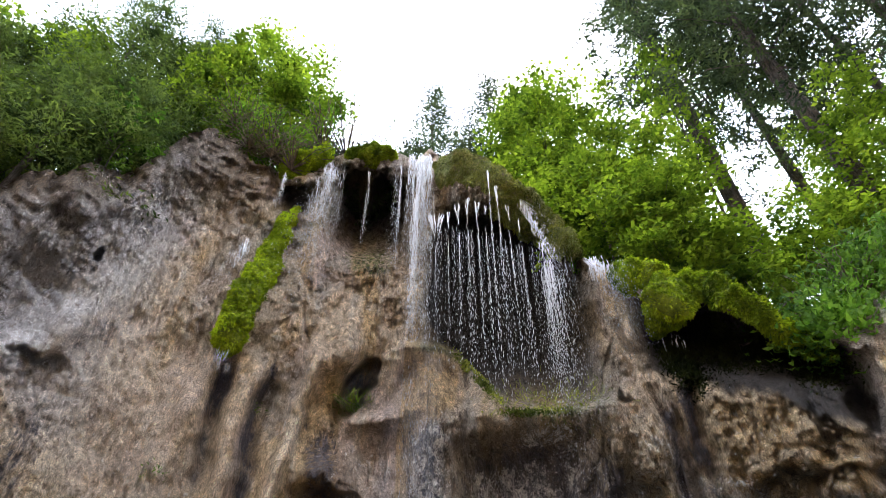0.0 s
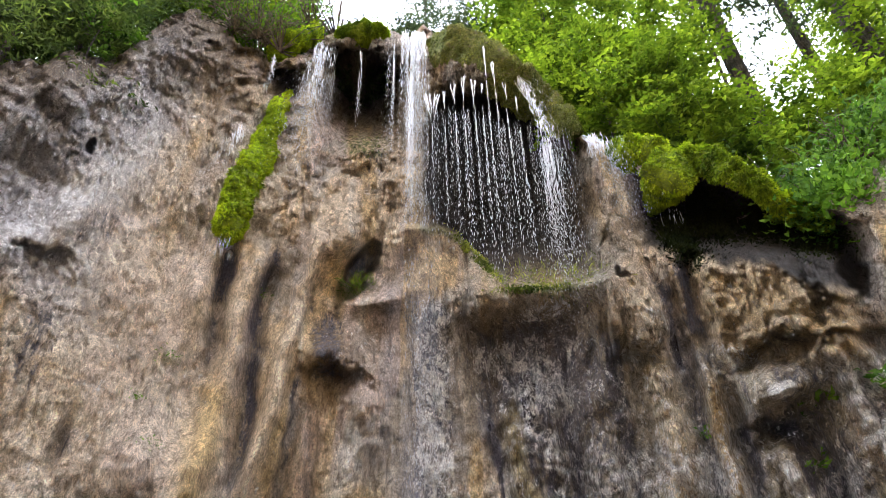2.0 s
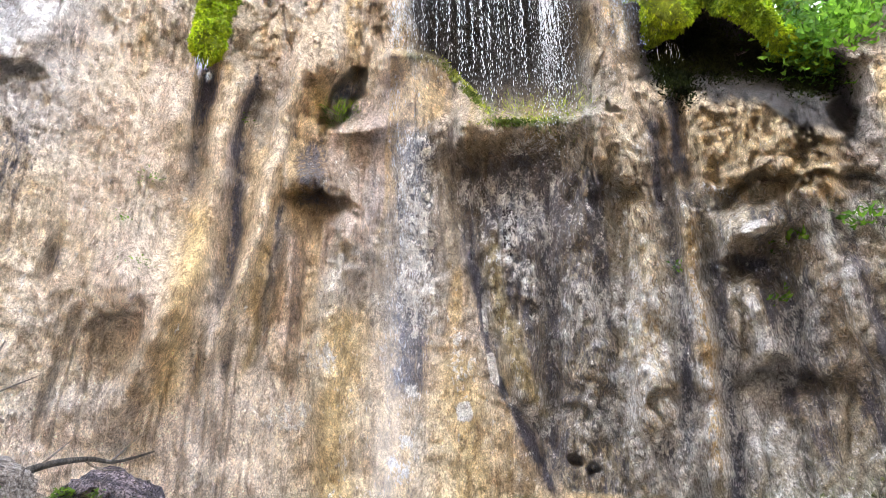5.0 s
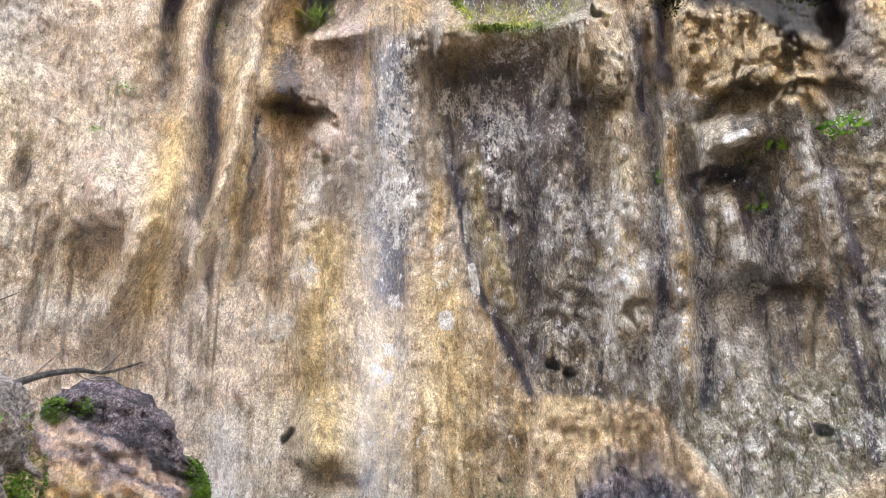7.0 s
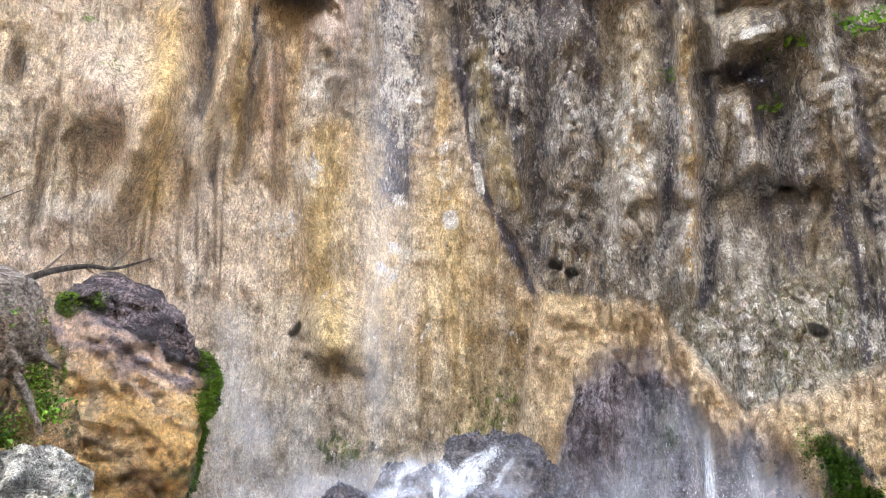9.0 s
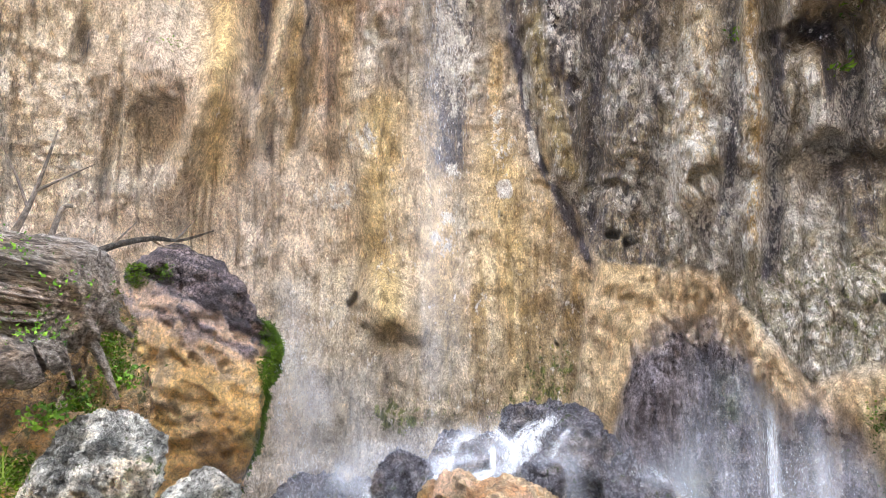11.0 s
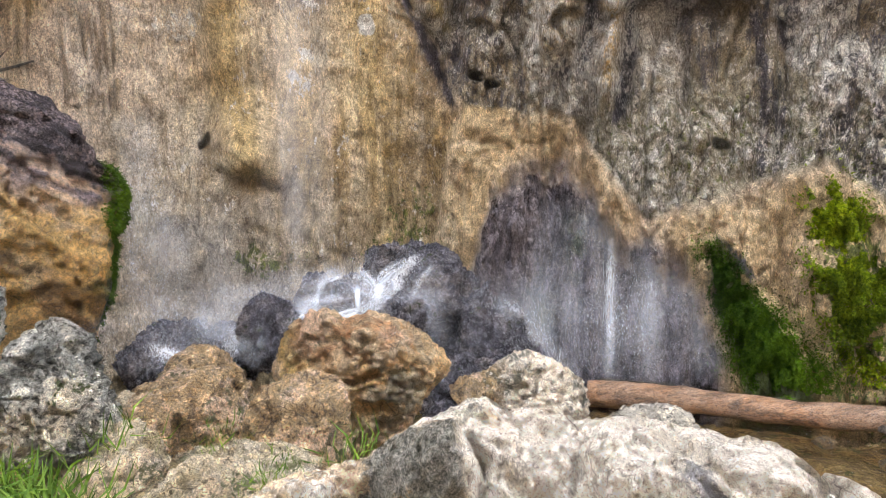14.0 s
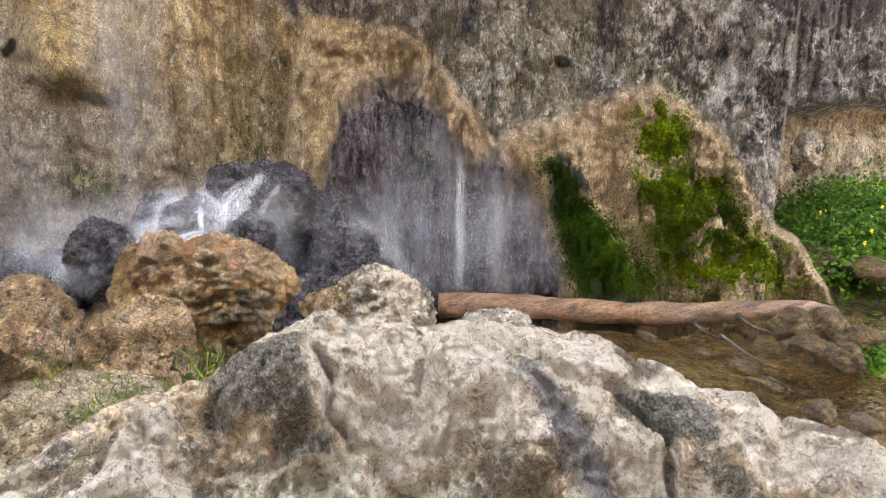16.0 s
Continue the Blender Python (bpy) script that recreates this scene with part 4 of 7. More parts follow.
    cover(2, pyr * (0.50 + 0.25 * blob(wth, wel, 39.8, -9, 2.2, 7)))
    wet = wet + slab * 0.95 + inside * 0.2 + msheet * 0.3
    # greenish foot of the face beside the falls
    cover(2, np.clip(blob(wth, wel, -6.8, -8.6, 2.6, 1.6) + 0.8 * blob(wth, wel, 6, -4, 4, 5) + 0.6 * blob(wth, wel, -2, -7, 8, 2), 0, 1) * 0.62)
    # dark patch along the knob's ragged underside
    cover(1, blob(wth, wel, -6.6, -2.0, 2.0, 0.8) * 0.35)
    # fine dribbles down the lower face
    foot = np.clip(blob(wth, wel, 4.0, -1.0, 7.0, 9.0, power=4) + 0.6 * blob(wth, wel, -8, 3, 8, 9, power=4), 0, 1) * (1 - inside * 0.6)
    drip = fbm(X * 13 + 0.8 * ragged, Z * 0.9, O + 77, 4)
    lay(np.array((0.33, 0.23, 0.10)), foot * step(0.54, 0.64, drip) * step(0.40, 0.56, mottle) * 0.7)
    lay(np.array((0.70, 0.58, 0.38)), foot * step(0.46, 0.36, drip) * 0.55)
    cover(1, foot * (0.16 + 0.22 * step(0.52, 0.64, drip)))
    # mossy rim of the shelf
    rim = near * np.exp(-((el - shelf + 0.2) / 0.45) ** 2) * step(-4, -1, wth) * (1 - step(12, 15, wth))
    lay(np.array((0.12, 0.13, 0.03)), rim * step(0.3, 0.5, speck) * 0.85)
    lay(np.array((0.40, 0.33, 0.22)), step(1.5, -4.5, wel) * step(12, 8, wth) * 0.45)
    gritty = fbm(X * 16, Z * 12, O + 41, 3, 0.7)
    col = col * (0.74 + 0.52 * gritty)[..., None] * (0.85 + 0.3 * speck)[..., None]
    col = (1.11 - 0.06 * rightside)[..., None] * col * np.array((0.97, 1.0, 1.03))
    soil = np.tile(np.array((0.10, 0.09, 0.05)), (len(back) * cols, 1))
    pig = np.concatenate([np.clip(col, 0.01, 0.9).reshape(-1, 3), soil])
    wetv = np.concatenate([np.clip(wet, 0, 1).ravel(), np.zeros(len(back) * cols)])

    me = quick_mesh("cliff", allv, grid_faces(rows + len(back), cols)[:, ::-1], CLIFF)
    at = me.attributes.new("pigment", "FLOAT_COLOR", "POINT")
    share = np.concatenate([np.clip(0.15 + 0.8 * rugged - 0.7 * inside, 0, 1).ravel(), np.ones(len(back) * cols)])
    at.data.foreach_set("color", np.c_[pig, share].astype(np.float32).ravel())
    aw = me.attributes.new("wet", "FLOAT", "POINT")
    aw.data.foreach_set("value", wetv.astype(np.float32))
    ac = me.attributes.new("cover", "FLOAT_COLOR", "POINT")
    cv = np.concatenate([np.clip(cov, 0, 1).reshape(-1, 3), np.zeros((len(back) * cols, 3))])
    ac.data.foreach_set("color", np.c_[cv, np.ones(len(cv))].astype(np.float32).ravel())
    ob = thing("cliff", "tall tan and grey tufa cliff streaked dark by water", "cliff", kind="structure", data=me)
    return th1, rho, el


TH1, RHO, EL = build_cliff()


def cliff_rho(th, el):
    """Level distance of the cliff face at a bearing and height angle."""
    c = int(np.clip(np.searchsorted(TH1, th), 0, len(TH1) - 1))
    r = int(np.clip(np.searchsorted(EL[:, c], el), 0, EL.shape[0] - 1))
    return float(RHO[r, c])


def slope_z(th, rho):
    c = int(np.clip(np.searchsorted(TH1, th), 0, len(TH1) - 1))
    top, k = RHO[-1, c], rho - RHO[-1, c]
    z = EYE.z + top * math.tan(radians(EL[-1, c]))
    return z + float(np.interp(k, (0, 0.7, 1.5, 3, 6, 12, 25, 60), (0, 0.12, 0.4, 1.0, 2.6, 6, 13, 30)))


# ---- ground and pool ----
GROUND = {}


def ground_z(x, y):
    i, j = (int(np.clip(np.searchsorted(GROUND["g"], q), 1, len(GROUND["g"]) - 1)) for q in (x, y))
    return float(GROUND["z"][j, i])


def build_ground():
    g = np.concatenate([-np.geomspace(250, 8, 30), np.linspace(-7.5, 9.5, 140), np.geomspace(10, 250, 30)])
    x, y = np.meshgrid(g, g)
    th, r = np.degrees(np.arctan2(x, y)), np.hypot(x, y)
    edge = np.interp(th, [-180, -60, -20, 0, 12, 25, 40, 60, 180], [9, 6, 4.6, 4.0, 3.3, 2.6, 2.6, 3.0, 9])
    high = np.interp(th, [-180, -60, -16, 2, 20, 60, 180], [0.9, 1.2, 0.85, 0.5, 0.45, 0.5, 0.9])
    z = high - (high + 0.3) * step(-1.2, 0.5, r - edge)
    z = z - 0.25 * step(3.0, 1.6, r) * (np.abs(th) < 90)
    z += 0.22 * (fbm(x * 0.9, y * 0.9, x * 0 + 2, 5) - 0.5) + 0.05 * (fbm(x * 6, y * 6, x * 0 + 5, 4) - 0.5)
    # unseen hillside behind the standing place, added to block the low sky
    z += np.where(r > 5, (np.minimum(r, 60) - 5) * 0.95 * np.clip(-np.cos(np.radians(th)) + 0.15, 0, 1), 0)
    GROUND["g"], GROUND["z"] = g, z
    me = quick_mesh("ground", np.stack([x, y, z], -1).reshape(-1, 3), grid_faces(len(g), len(g)), SOIL)
    return thing("ground", "brown stony ground sloping into a shallow pool, with an added slope behind", "ground", kind="structure", data=me)


build_ground()
wv = np.linspace(-12, 16, 60)
wx, wy = np.meshgrid(wv, np.linspace(1, 16, 50))
thing("pool_water", "clear shallow brownish pool below the falls", "water", kind="structure", data=quick_mesh("pool_water", np.stack([wx, wy, wx * 0], -1).reshape(-1, 3), grid_faces(50, 60), WATER_POOL))


# ---- boulders ----
def boulder_mesh(name, dims, seed, mat, detail=5, cuts=7, rough=0.12):
    """A broken stone: a sphere cut by planes and roughened."""
    bm = bmesh.new()
    bmesh.ops.create_icosphere(bm, subdivisions=detail, radius=1.0)
    v = np.array([q.co for q in bm.verts])
    r = np.random.default_rng(seed)
    for _ in range(cuts):
        nrm = r.normal(size=3)
        nrm /= np.linalg.norm(nrm)
        d = r.uniform(0.62, 0.86)
        over = np.clip(v @ nrm - d, 0, None)
        v = v - over[:, None] * nrm * 0.97
    s = seed * 3.7
    n = v / (np.linalg.norm(v, axis=1, keepdims=True) + 1e-9)
    f = 6 * fbm(v[:, 0] * 1.8 + s, v[:, 1] * 1.8, v[:, 2] * 1.8, 4, 0.55)
    chip = np.floor(f) + step(0.7, 1.0, f - np.floor(f))
    crack = np.exp(-np.abs(2 * fbm(v[:, 0] * 1.6 + s, v[:, 1] * 1.6, v[:, 2] * 2.2 + 5, 4) - 1) / 0.05)
    h = (fbm(v[:, 0] * 1.4 + s, v[:, 1] * 1.4, v[:, 2] * 1.4, 4) - 0.5) * rough * 0.8 + (chip / 6 - 0.5) * rough * 1.0 + (ridged(v[:, 0] * 4 + s, v[:, 1] * 4, v[:, 2] * 5, 4) - 0.4) * rough * 0.4 + (fbm(v[:, 0] * 12 + s, v[:, 1] * 12, v[:, 2] * 12, 4, 0.6) - 0.5) * rough * 0.7 - crack * rough * 0.7
    v = (v + n * h[:, None]) * np.array(dims) * 0.5 / 0.85
    faces = [tuple(q.index for q in f.verts) for f in bm.faces]
    bm.free()
    return quick_mesh(name, v, np.array(faces), mat)


def boulder(th, el, rho, dims, seed, mat, label, rot=(0, 0, 0), detail=5, name="boulder", group="fallen boulders", cuts=11, rough=0.12):
    me = boulder_mesh(name, dims, seed, mat, detail, cuts, rough)
    ob = thing(name, label, "rock", group, data=me)
    ob.matrix_world = Matrix.Translation(polar(th, el, rho)) @ Euler([radians(a) for a in rot]).to_matrix().to_4x4()
    return ob



def shaped_rock(at, profile, depth, seed, mat, name, label, rough=0.07, cuts=9, detail=6, ledges=0.0, tint=None, group="fallen boulders", lean=0.0):
    """A broken stone with a given front profile, (angle, radius) about its middle, and a given half depth."""
    bm = bmesh.new()
    bmesh.ops.create_icosphere(bm, subdivisions=detail, radius=1.0)
    u = np.array([q.co for q in bm.verts])
    faces = np.array([tuple(q.index for q in f.verts) for f in bm.faces])
    bm.free()
    p = np.array(sorted(profile), float)
    ang = np.degrees(np.arctan2(u[:, 2], u[:, 0])) % 360
    reach = np.interp(ang, np.r_[p[-1, 0] - 360, p[:, 0], p[0, 0] + 360], np.r_[p[-1, 1], p[:, 1], p[0, 1]])
    flat = np.hypot(u[:, 0], u[:, 2])
    size = p[:, 1].mean()
    reach = size + (reach - size) * step(0.25, 0.9, flat)
    body = 1.07 * flat ** 0.8 * reach
    v = np.stack([np.cos(np.radians(ang)) * body, np.sign(u[:, 1]) * np.abs(u[:, 1]) ** 0.85 * depth, np.sin(np.radians(ang)) * body], -1)
    r = np.random.default_rng(seed)
    for k in range(cuts * 3):
        nrm = np.array((r.normal(), -abs(r.normal()) - 0.1, r.normal() * 0.8 + 0.1))
        nrm /= np.linalg.norm(nrm)
        d = (v @ nrm).max() * (r.uniform(0.68, 0.86) if k < cuts else r.uniform(0.86, 0.96))
        v = v - np.clip(v @ nrm - d, 0, None)[:, None] * nrm * 0.97
    g, o = v / size, seed * 3.7
    cross = np.cross(v[faces[:, 1]] - v[faces[:, 0]], v[faces[:, 2]] - v[faces[:, 0]])
    n = np.zeros_like(v)
    for k in range(3):
        np.add.at(n, faces[:, k], cross)
    n /= np.linalg.norm(n, axis=1, keepdims=True) + 1e-12
    f = 7 * fbm(g[:, 0] * 1.9 + o, g[:, 1] * 1.9, g[:, 2] * 1.9, 5, 0.55)
    chip = np.floor(f) + step(0.7, 1.0, f - np.floor(f))
    f2 = 6 * fbm(g[:, 0] * 5 + o, g[:, 1] * 5, g[:, 2] * 5, 4, 0.55)
    chip2 = np.floor(f2) + step(0.65, 1.0, f2 - np.floor(f2))
    crack = np.exp(-np.abs(2 * fbm(g[:, 0] * 1.7 + o, g[:, 1] * 1.7, g[:, 2] * 2.3 + 5, 4) - 1) / 0.04)
    h = (fbm(g[:, 0] * 1.4 + o, g[:, 1] * 1.4, g[:, 2] * 1.4, 4) - 0.5) * 0.9 + (chip / 7 - 0.5) * 1.1 + (chip2 / 6 - 0.5) * 0.45 + (ridged(g[:, 0] * 6 + o, g[:, 1] * 6, g[:, 2] * 7, 4) - 0.4) * 0.35 + (fbm(g[:, 0] * 14 + o, g[:, 1] * 14, g[:, 2] * 14, 4, 0.6) - 0.5) * 0.8 - crack * 0.9 - 1.1 * step(0.62, 0.74, fbm(g[:, 0] * 5 + o, g[:, 1] * 5, g[:, 2] * 6 + 3, 4, 0.6))
    if ledges:
        q = 9 * fbm(g[:, 0] * 0.9 + o, g[:, 1] * 0.9, g[:, 2] * 2.6 + 0.5 * g[:, 0], 5, 0.55)
        h = h + ledges * ((np.floor(q) + step(0.5, 1.0, q - np.floor(q))) / 9 - 0.5) * step(0.5, -0.1, g[:, 2])
    v = v + n * (h * rough * size)[:, None]
    me = quick_mesh(name, v, faces, mat)
    if tint:
        x, y, z = g.T
        n1, n2, n3 = fbm(x * 1.6 + o, y * 1.6, z * 1.6, 5), fbm(x * 5 + o, y * 5, z * 5, 5, 0.65), fbm(x * 18, y * 18, z * 18, 4, 0.7)
        col, wet, cov = tint(v[:, 0], v[:, 1], v[:, 2], n1, n2, n3)
        for key, val in (("pigment", np.c_[np.clip(col * (0.78 + 0.5 * n3)[:, None], 0.01, 0.9), np.ones(len(v))]), ("cover", np.c_[np.clip(cov, 0, 1), np.ones(len(v))])):
            me.attributes.new(key, "FLOAT_COLOR", "POINT").data.foreach_set("color", val.astype(np.float32).ravel())
        me.attributes.new("wet", "FLOAT", "POINT").data.foreach_set("value", wet.astype(np.float32))
    ob = thing(name, label, "rock", group, data=me)
    ob.matrix_world = Matrix.Translation(polar(*at)) @ Matrix.Rotation(radians(-at[0]), 4, "Z") @ Matrix.Rotation(radians(lean), 4, "X")
    return ob, v, n


def layered(base, *coats):
    """Pigment laid coat on coat: (colour, share)."""
    col = np.ones((len(coats[0][1]), 3)) * np.array(base)
    for c, m in coats:
        m = np.clip(m, 0, 1)[:, None]
        col = col * (1 - m) + np.array(c) * m
    return col


def ridge_rock():
    """The long pale boulder beside the standing place, a loft of sections by bearing."""
    crest = [(-30, -36), (-20, -31), (-14, -27.6), (-9.8, -25.0), (-6.6, -24.3), (-1.6, -23.5), (2.8, -22.5), (6.6, -20.8), (11.7, -19.2), (14.1, -20.6), (19.4, -21.1), (24.2, -19.9), (28.6, -20.8), (34.3, -21.3), (38.5, -22.5), (43.1, -23.8), (48.9, -24.2), (53.9, -24.8), (60, -27), (68, -30), (76, -38)]
    dist = [(-30, 1.45), (-4, 1.7), (11, 1.95), (30, 1.95), (45, 1.9), (76, 1.6)]
    cols, rows = 360, 170
    th = np.linspace(-30, 76, cols)
    ce, cd = lookup(crest, th), lookup(dist, th)
    ce = ce + 0.7 * (fbm(th * 0.35, th * 0, th * 0 + 4, 4) - 0.5)
    zc = EYE.z + cd * np.tan(np.radians(ce))
    u = np.linspace(0, 1, rows)[:, None]
    front, backu = np.clip((u - 0.06) / 0.72, 0, 1), np.clip((u - 0.78) / 0.22, 0, 1)
    r = cd - 1.0 * (1 - front) ** 1.1 + 0.55 * backu
    z = zc - 0.75 * (1 - front) ** 1.5 - 1.5 * backu ** 1.7
    a = np.radians(th)
    X, Y = r * np.sin(a), r * np.cos(a)
    el = np.degrees(np.arctan2(z - EYE.z, r))
    T = np.broadcast_to(th, el.shape)
    n1, n2 = fbm(X * 2.2, Y * 2.2, z * 2.2, 5), fbm(X * 6, Y * 6, z * 6, 6, 0.65)
    n3, crack = fbm(X * 22, Y * 22, z * 22, 5, 0.7), ridged(X * 2.4 + 1, Y * 2.4, z * 2.4, 4)
    wt, we = T + 6 * (n1 - 0.5), el + 6 * (fbm(X * 3 + 9, Y * 3, z * 3, 4) - 0.5)
    def chips(f, k, seed):
        q = k * fbm(X * f + seed, Y * f, z * f, 5, 0.55)
        return np.floor(q) + step(0.75, 1.0, q - np.floor(q)) - 0.5 * k

    seam = np.exp(-np.abs(2 * fbm(X * 3.1 + 4, Y * 3.1, z * 3.1, 4) - 1) / 0.035)
    h = 0.045 * chips(3.0, 7, 2) + 0.026 * chips(9.0, 7, 5) + 0.012 * chips(24.0, 6, 8) - 0.05 * seam * step(0.45, 0.6, n2)
    h += 0.30 * (n1 - 0.5) + 0.20 * (n2 - 0.5) + 0.06 * (n3 - 0.5) - 0.12 * step(0.84, 0.97, crack) * step(0.45, 0.6, n1)
    tt, te = T + 2.2 * (n1 - 0.5) + 1.6 * (n2 - 0.5), el + 2.2 * (n2 - 0.5)

    def gully(path, half):
        lo, hi = path[0][0], path[-1][0]
        return np.exp(-np.abs((tt + 2.5 * (n2 - 0.5) - lookup(path, el)) / (0.6 * half)) ** 1.6) * step(lo - 1, lo + 1, te) * (1 - step(hi - 0.5, hi + 1, te))

    h += 0.13 * blob(tt, te, 6.4, -24.4, 4.2, 3.2, power=5) - 0.10 * blob(tt, te, 1.6, -27.0, 3.2, 1.6, power=4) + 0.12 * blob(tt, te, 9.0, -30.2, 3.6, 1.2, power=4)
    h += 0.14 * blob(tt, te, 29.0, -26.5, 9.0, 4.6, power=5) + 0.08 * blob(tt, te, 46.0, -27.5, 6.0, 3.0, power=4) + 0.07 * blob(tt, te, -5, -26.0, 4.0, 1.6, power=4)
    h -= 0.10 * gully([(-30, 12.4), (-28, 11.6), (-25.4, 12.4), (-22.8, 10.8)], 0.8) + 0.05 * gully([(-27, 18.0), (-25.7, 18.6), (-23.5, 20.0)], 0.7) + 0.03 * gully([(-33, 35.0), (-29, 32.4), (-25.5, 29.6)], 0.8)
    z = z - 1.2 * step(0.06, 0.0, u) - 0.9 * step(66, 76, th) ** 2 - 0.5 * step(-22, -30, th) ** 2
    h = h * (0.5 + 0.5 * np.clip(np.abs(u - 0.78) / 0.3, 0, 1))
    z2, r2 = z + h * 0.7, r - h * 0.7
    v = np.stack([r2 * np.sin(a), r2 * np.cos(a), z2], -1).reshape(-1, 3)
    me = quick_mesh("pale_boulder", v, grid_faces(rows, cols)[:, ::-1], CHALK)
    col = np.ones(T.shape + (3,)) * np.array((0.93, 0.81, 0.66))

    def lay(c, m):
        nonlocal col
        m = np.clip(m, 0, 1)[..., None]
        col = col * (1 - m) + np.array(c) * m

    lay((0.60, 0.49, 0.35), step(0.52, 0.66, n1) * 0.55)
    lay((0.91, 0.85, 0.76), step(0.50, 0.60, n2) * 0.7)
    vein = gully([(-35, 36.2), (-29, 32.4), (-25.5, 29.6), (-24, 28.6)], 2.4)
    lich = fbm(X * 4 + 3, Y * 4, z * 4, 6, 0.7)
    lay((0.56, 0.53, 0.48), step(0.57, 0.62, lich) * step(-20.5, -23.5, el) * 0.6)
    lay((0.13, 0.125, 0.11), step(0.63, 0.67, lich) * step(0.5, 0.56, n3) * 0.8)
    lay((0.42, 0.45, 0.53), vein * 0.85)
    lay((0.16, 0.20, 0.03), np.clip(blob(tt, te, 11.6, -28.6, 1.1, 0.5, power=3) + blob(tt, te, 3.6, -25.4, 1.0, 0.6, power=3) + 0.7 * blob(tt, te, -8, -27.0, 2.0, 0.8), 0, 1) * 0.8)
    lay((0.36, 0.34, 0.29), np.clip(blob(wt, we, 4.8, -26.2, 5.0, 3.6, power=6) + 1.0 * blob(tt, te, 40.5, -26.3, 4.6, 1.6, power=4) + 0.8 * blob(tt, te, 9.0, -29.6, 3.2, 1.0, power=4) + 0.7 * blob(wt, we, 30, -32, 6, 3.0, power=3), 0, 1) * step(0.32, 0.46, n2) * 0.92)
    lay((0.10, 0.12, 0.02), blob(wt, we, 6.5, -26.0, 3.2, 2.6, power=3) * step(0.5, 0.6, n3) * 0.8)
    lay((0.20, 0.20, 0.22), np.exp(-((wt - 31.5 - 0.8 * (-26 - el)) / 1.3) ** 2) * step(-24.5, -26, el) * 0.85)
    lay((0.62, 0.46, 0.24), step(0.55, 0.65, fbm(X * 3, Y * 3 + 4, z * 3, 4)) * 0.45)
    lay((0.34, 0.34, 0.37), np.exp(-((wt - 28.5 - 0.9 * (-25 - el)) / 1.6) ** 2) * step(-24, -25.5, el) * 0.8)
    lay((0.05, 0.045, 0.04), step(0.86, 0.97, crack) * 0.6)
    col = col * (0.92 + 0.4 * n3)[..., None]
    at = me.attributes.new("pigment", "FLOAT_COLOR", "POINT")
    at.data.foreach_set("color", np.c_[np.clip(col, 0.01, 0.9).reshape(-1, 3), np.ones(len(v))].astype(np.float32).ravel())
    lichen = np.clip(0.95 * blob(wt, we, 4.8, -26.0, 5.0, 3.6, power=6) + 0.8 * blob(wt, we, 8.5, -30.6, 3.6, 1.0, power=3) + 0.9 * blob(tt, te, 40.5, -26.4, 5.0, 1.8, power=4) + 0.6 * blob(wt, we, 26, -33, 7, 3.0, power=3) + 0.7 * blob(wt, we, 47, -30, 5, 2.2, power=3) + 0.6 * blob(wt, we, 12, -21.6, 2.0, 1.2, power=3), 0, 1)
    cv = np.stack([0.40 + 0.28 * step(0.46, 0.56, n1), np.maximum(1.0 * lichen, 0.56 * step(0.52, 0.62, lich)), 0.12 + 0.5 * blob(wt, we, 6, -25.6, 3.4, 2.4, power=3), np.ones_like(T)], -1)
    ac = me.attributes.new("cover", "FLOAT_COLOR", "POINT")
    cv[..., 0] *= 1 - np.clip(0.9 * lichen + 0.9 * vein, 0, 0.95)
    ac.data.foreach_set("color", cv.reshape(-1, 4).astype(np.float32).ravel())
    thing("pale_boulder", "long pale weathered tufa boulder with grey lichen", "rock", data=me)


ridge_rock()

# log across the pool
def log_axis(q):
    return Vector((2.08 + 3.2 * q, 5.44 - 1.36 * q - 0.10 * math.sin(math.pi * q), 0.09 + 0.02 * math.sin(9 * q)))


def log_radius(q):
    return (0.112 - 0.026 * q + 0.006 * math.sin(13 * q) + 0.004 * math.sin(37 * q)) * (1 - 0.7 * max(0, q - 0.93) / 0.07)


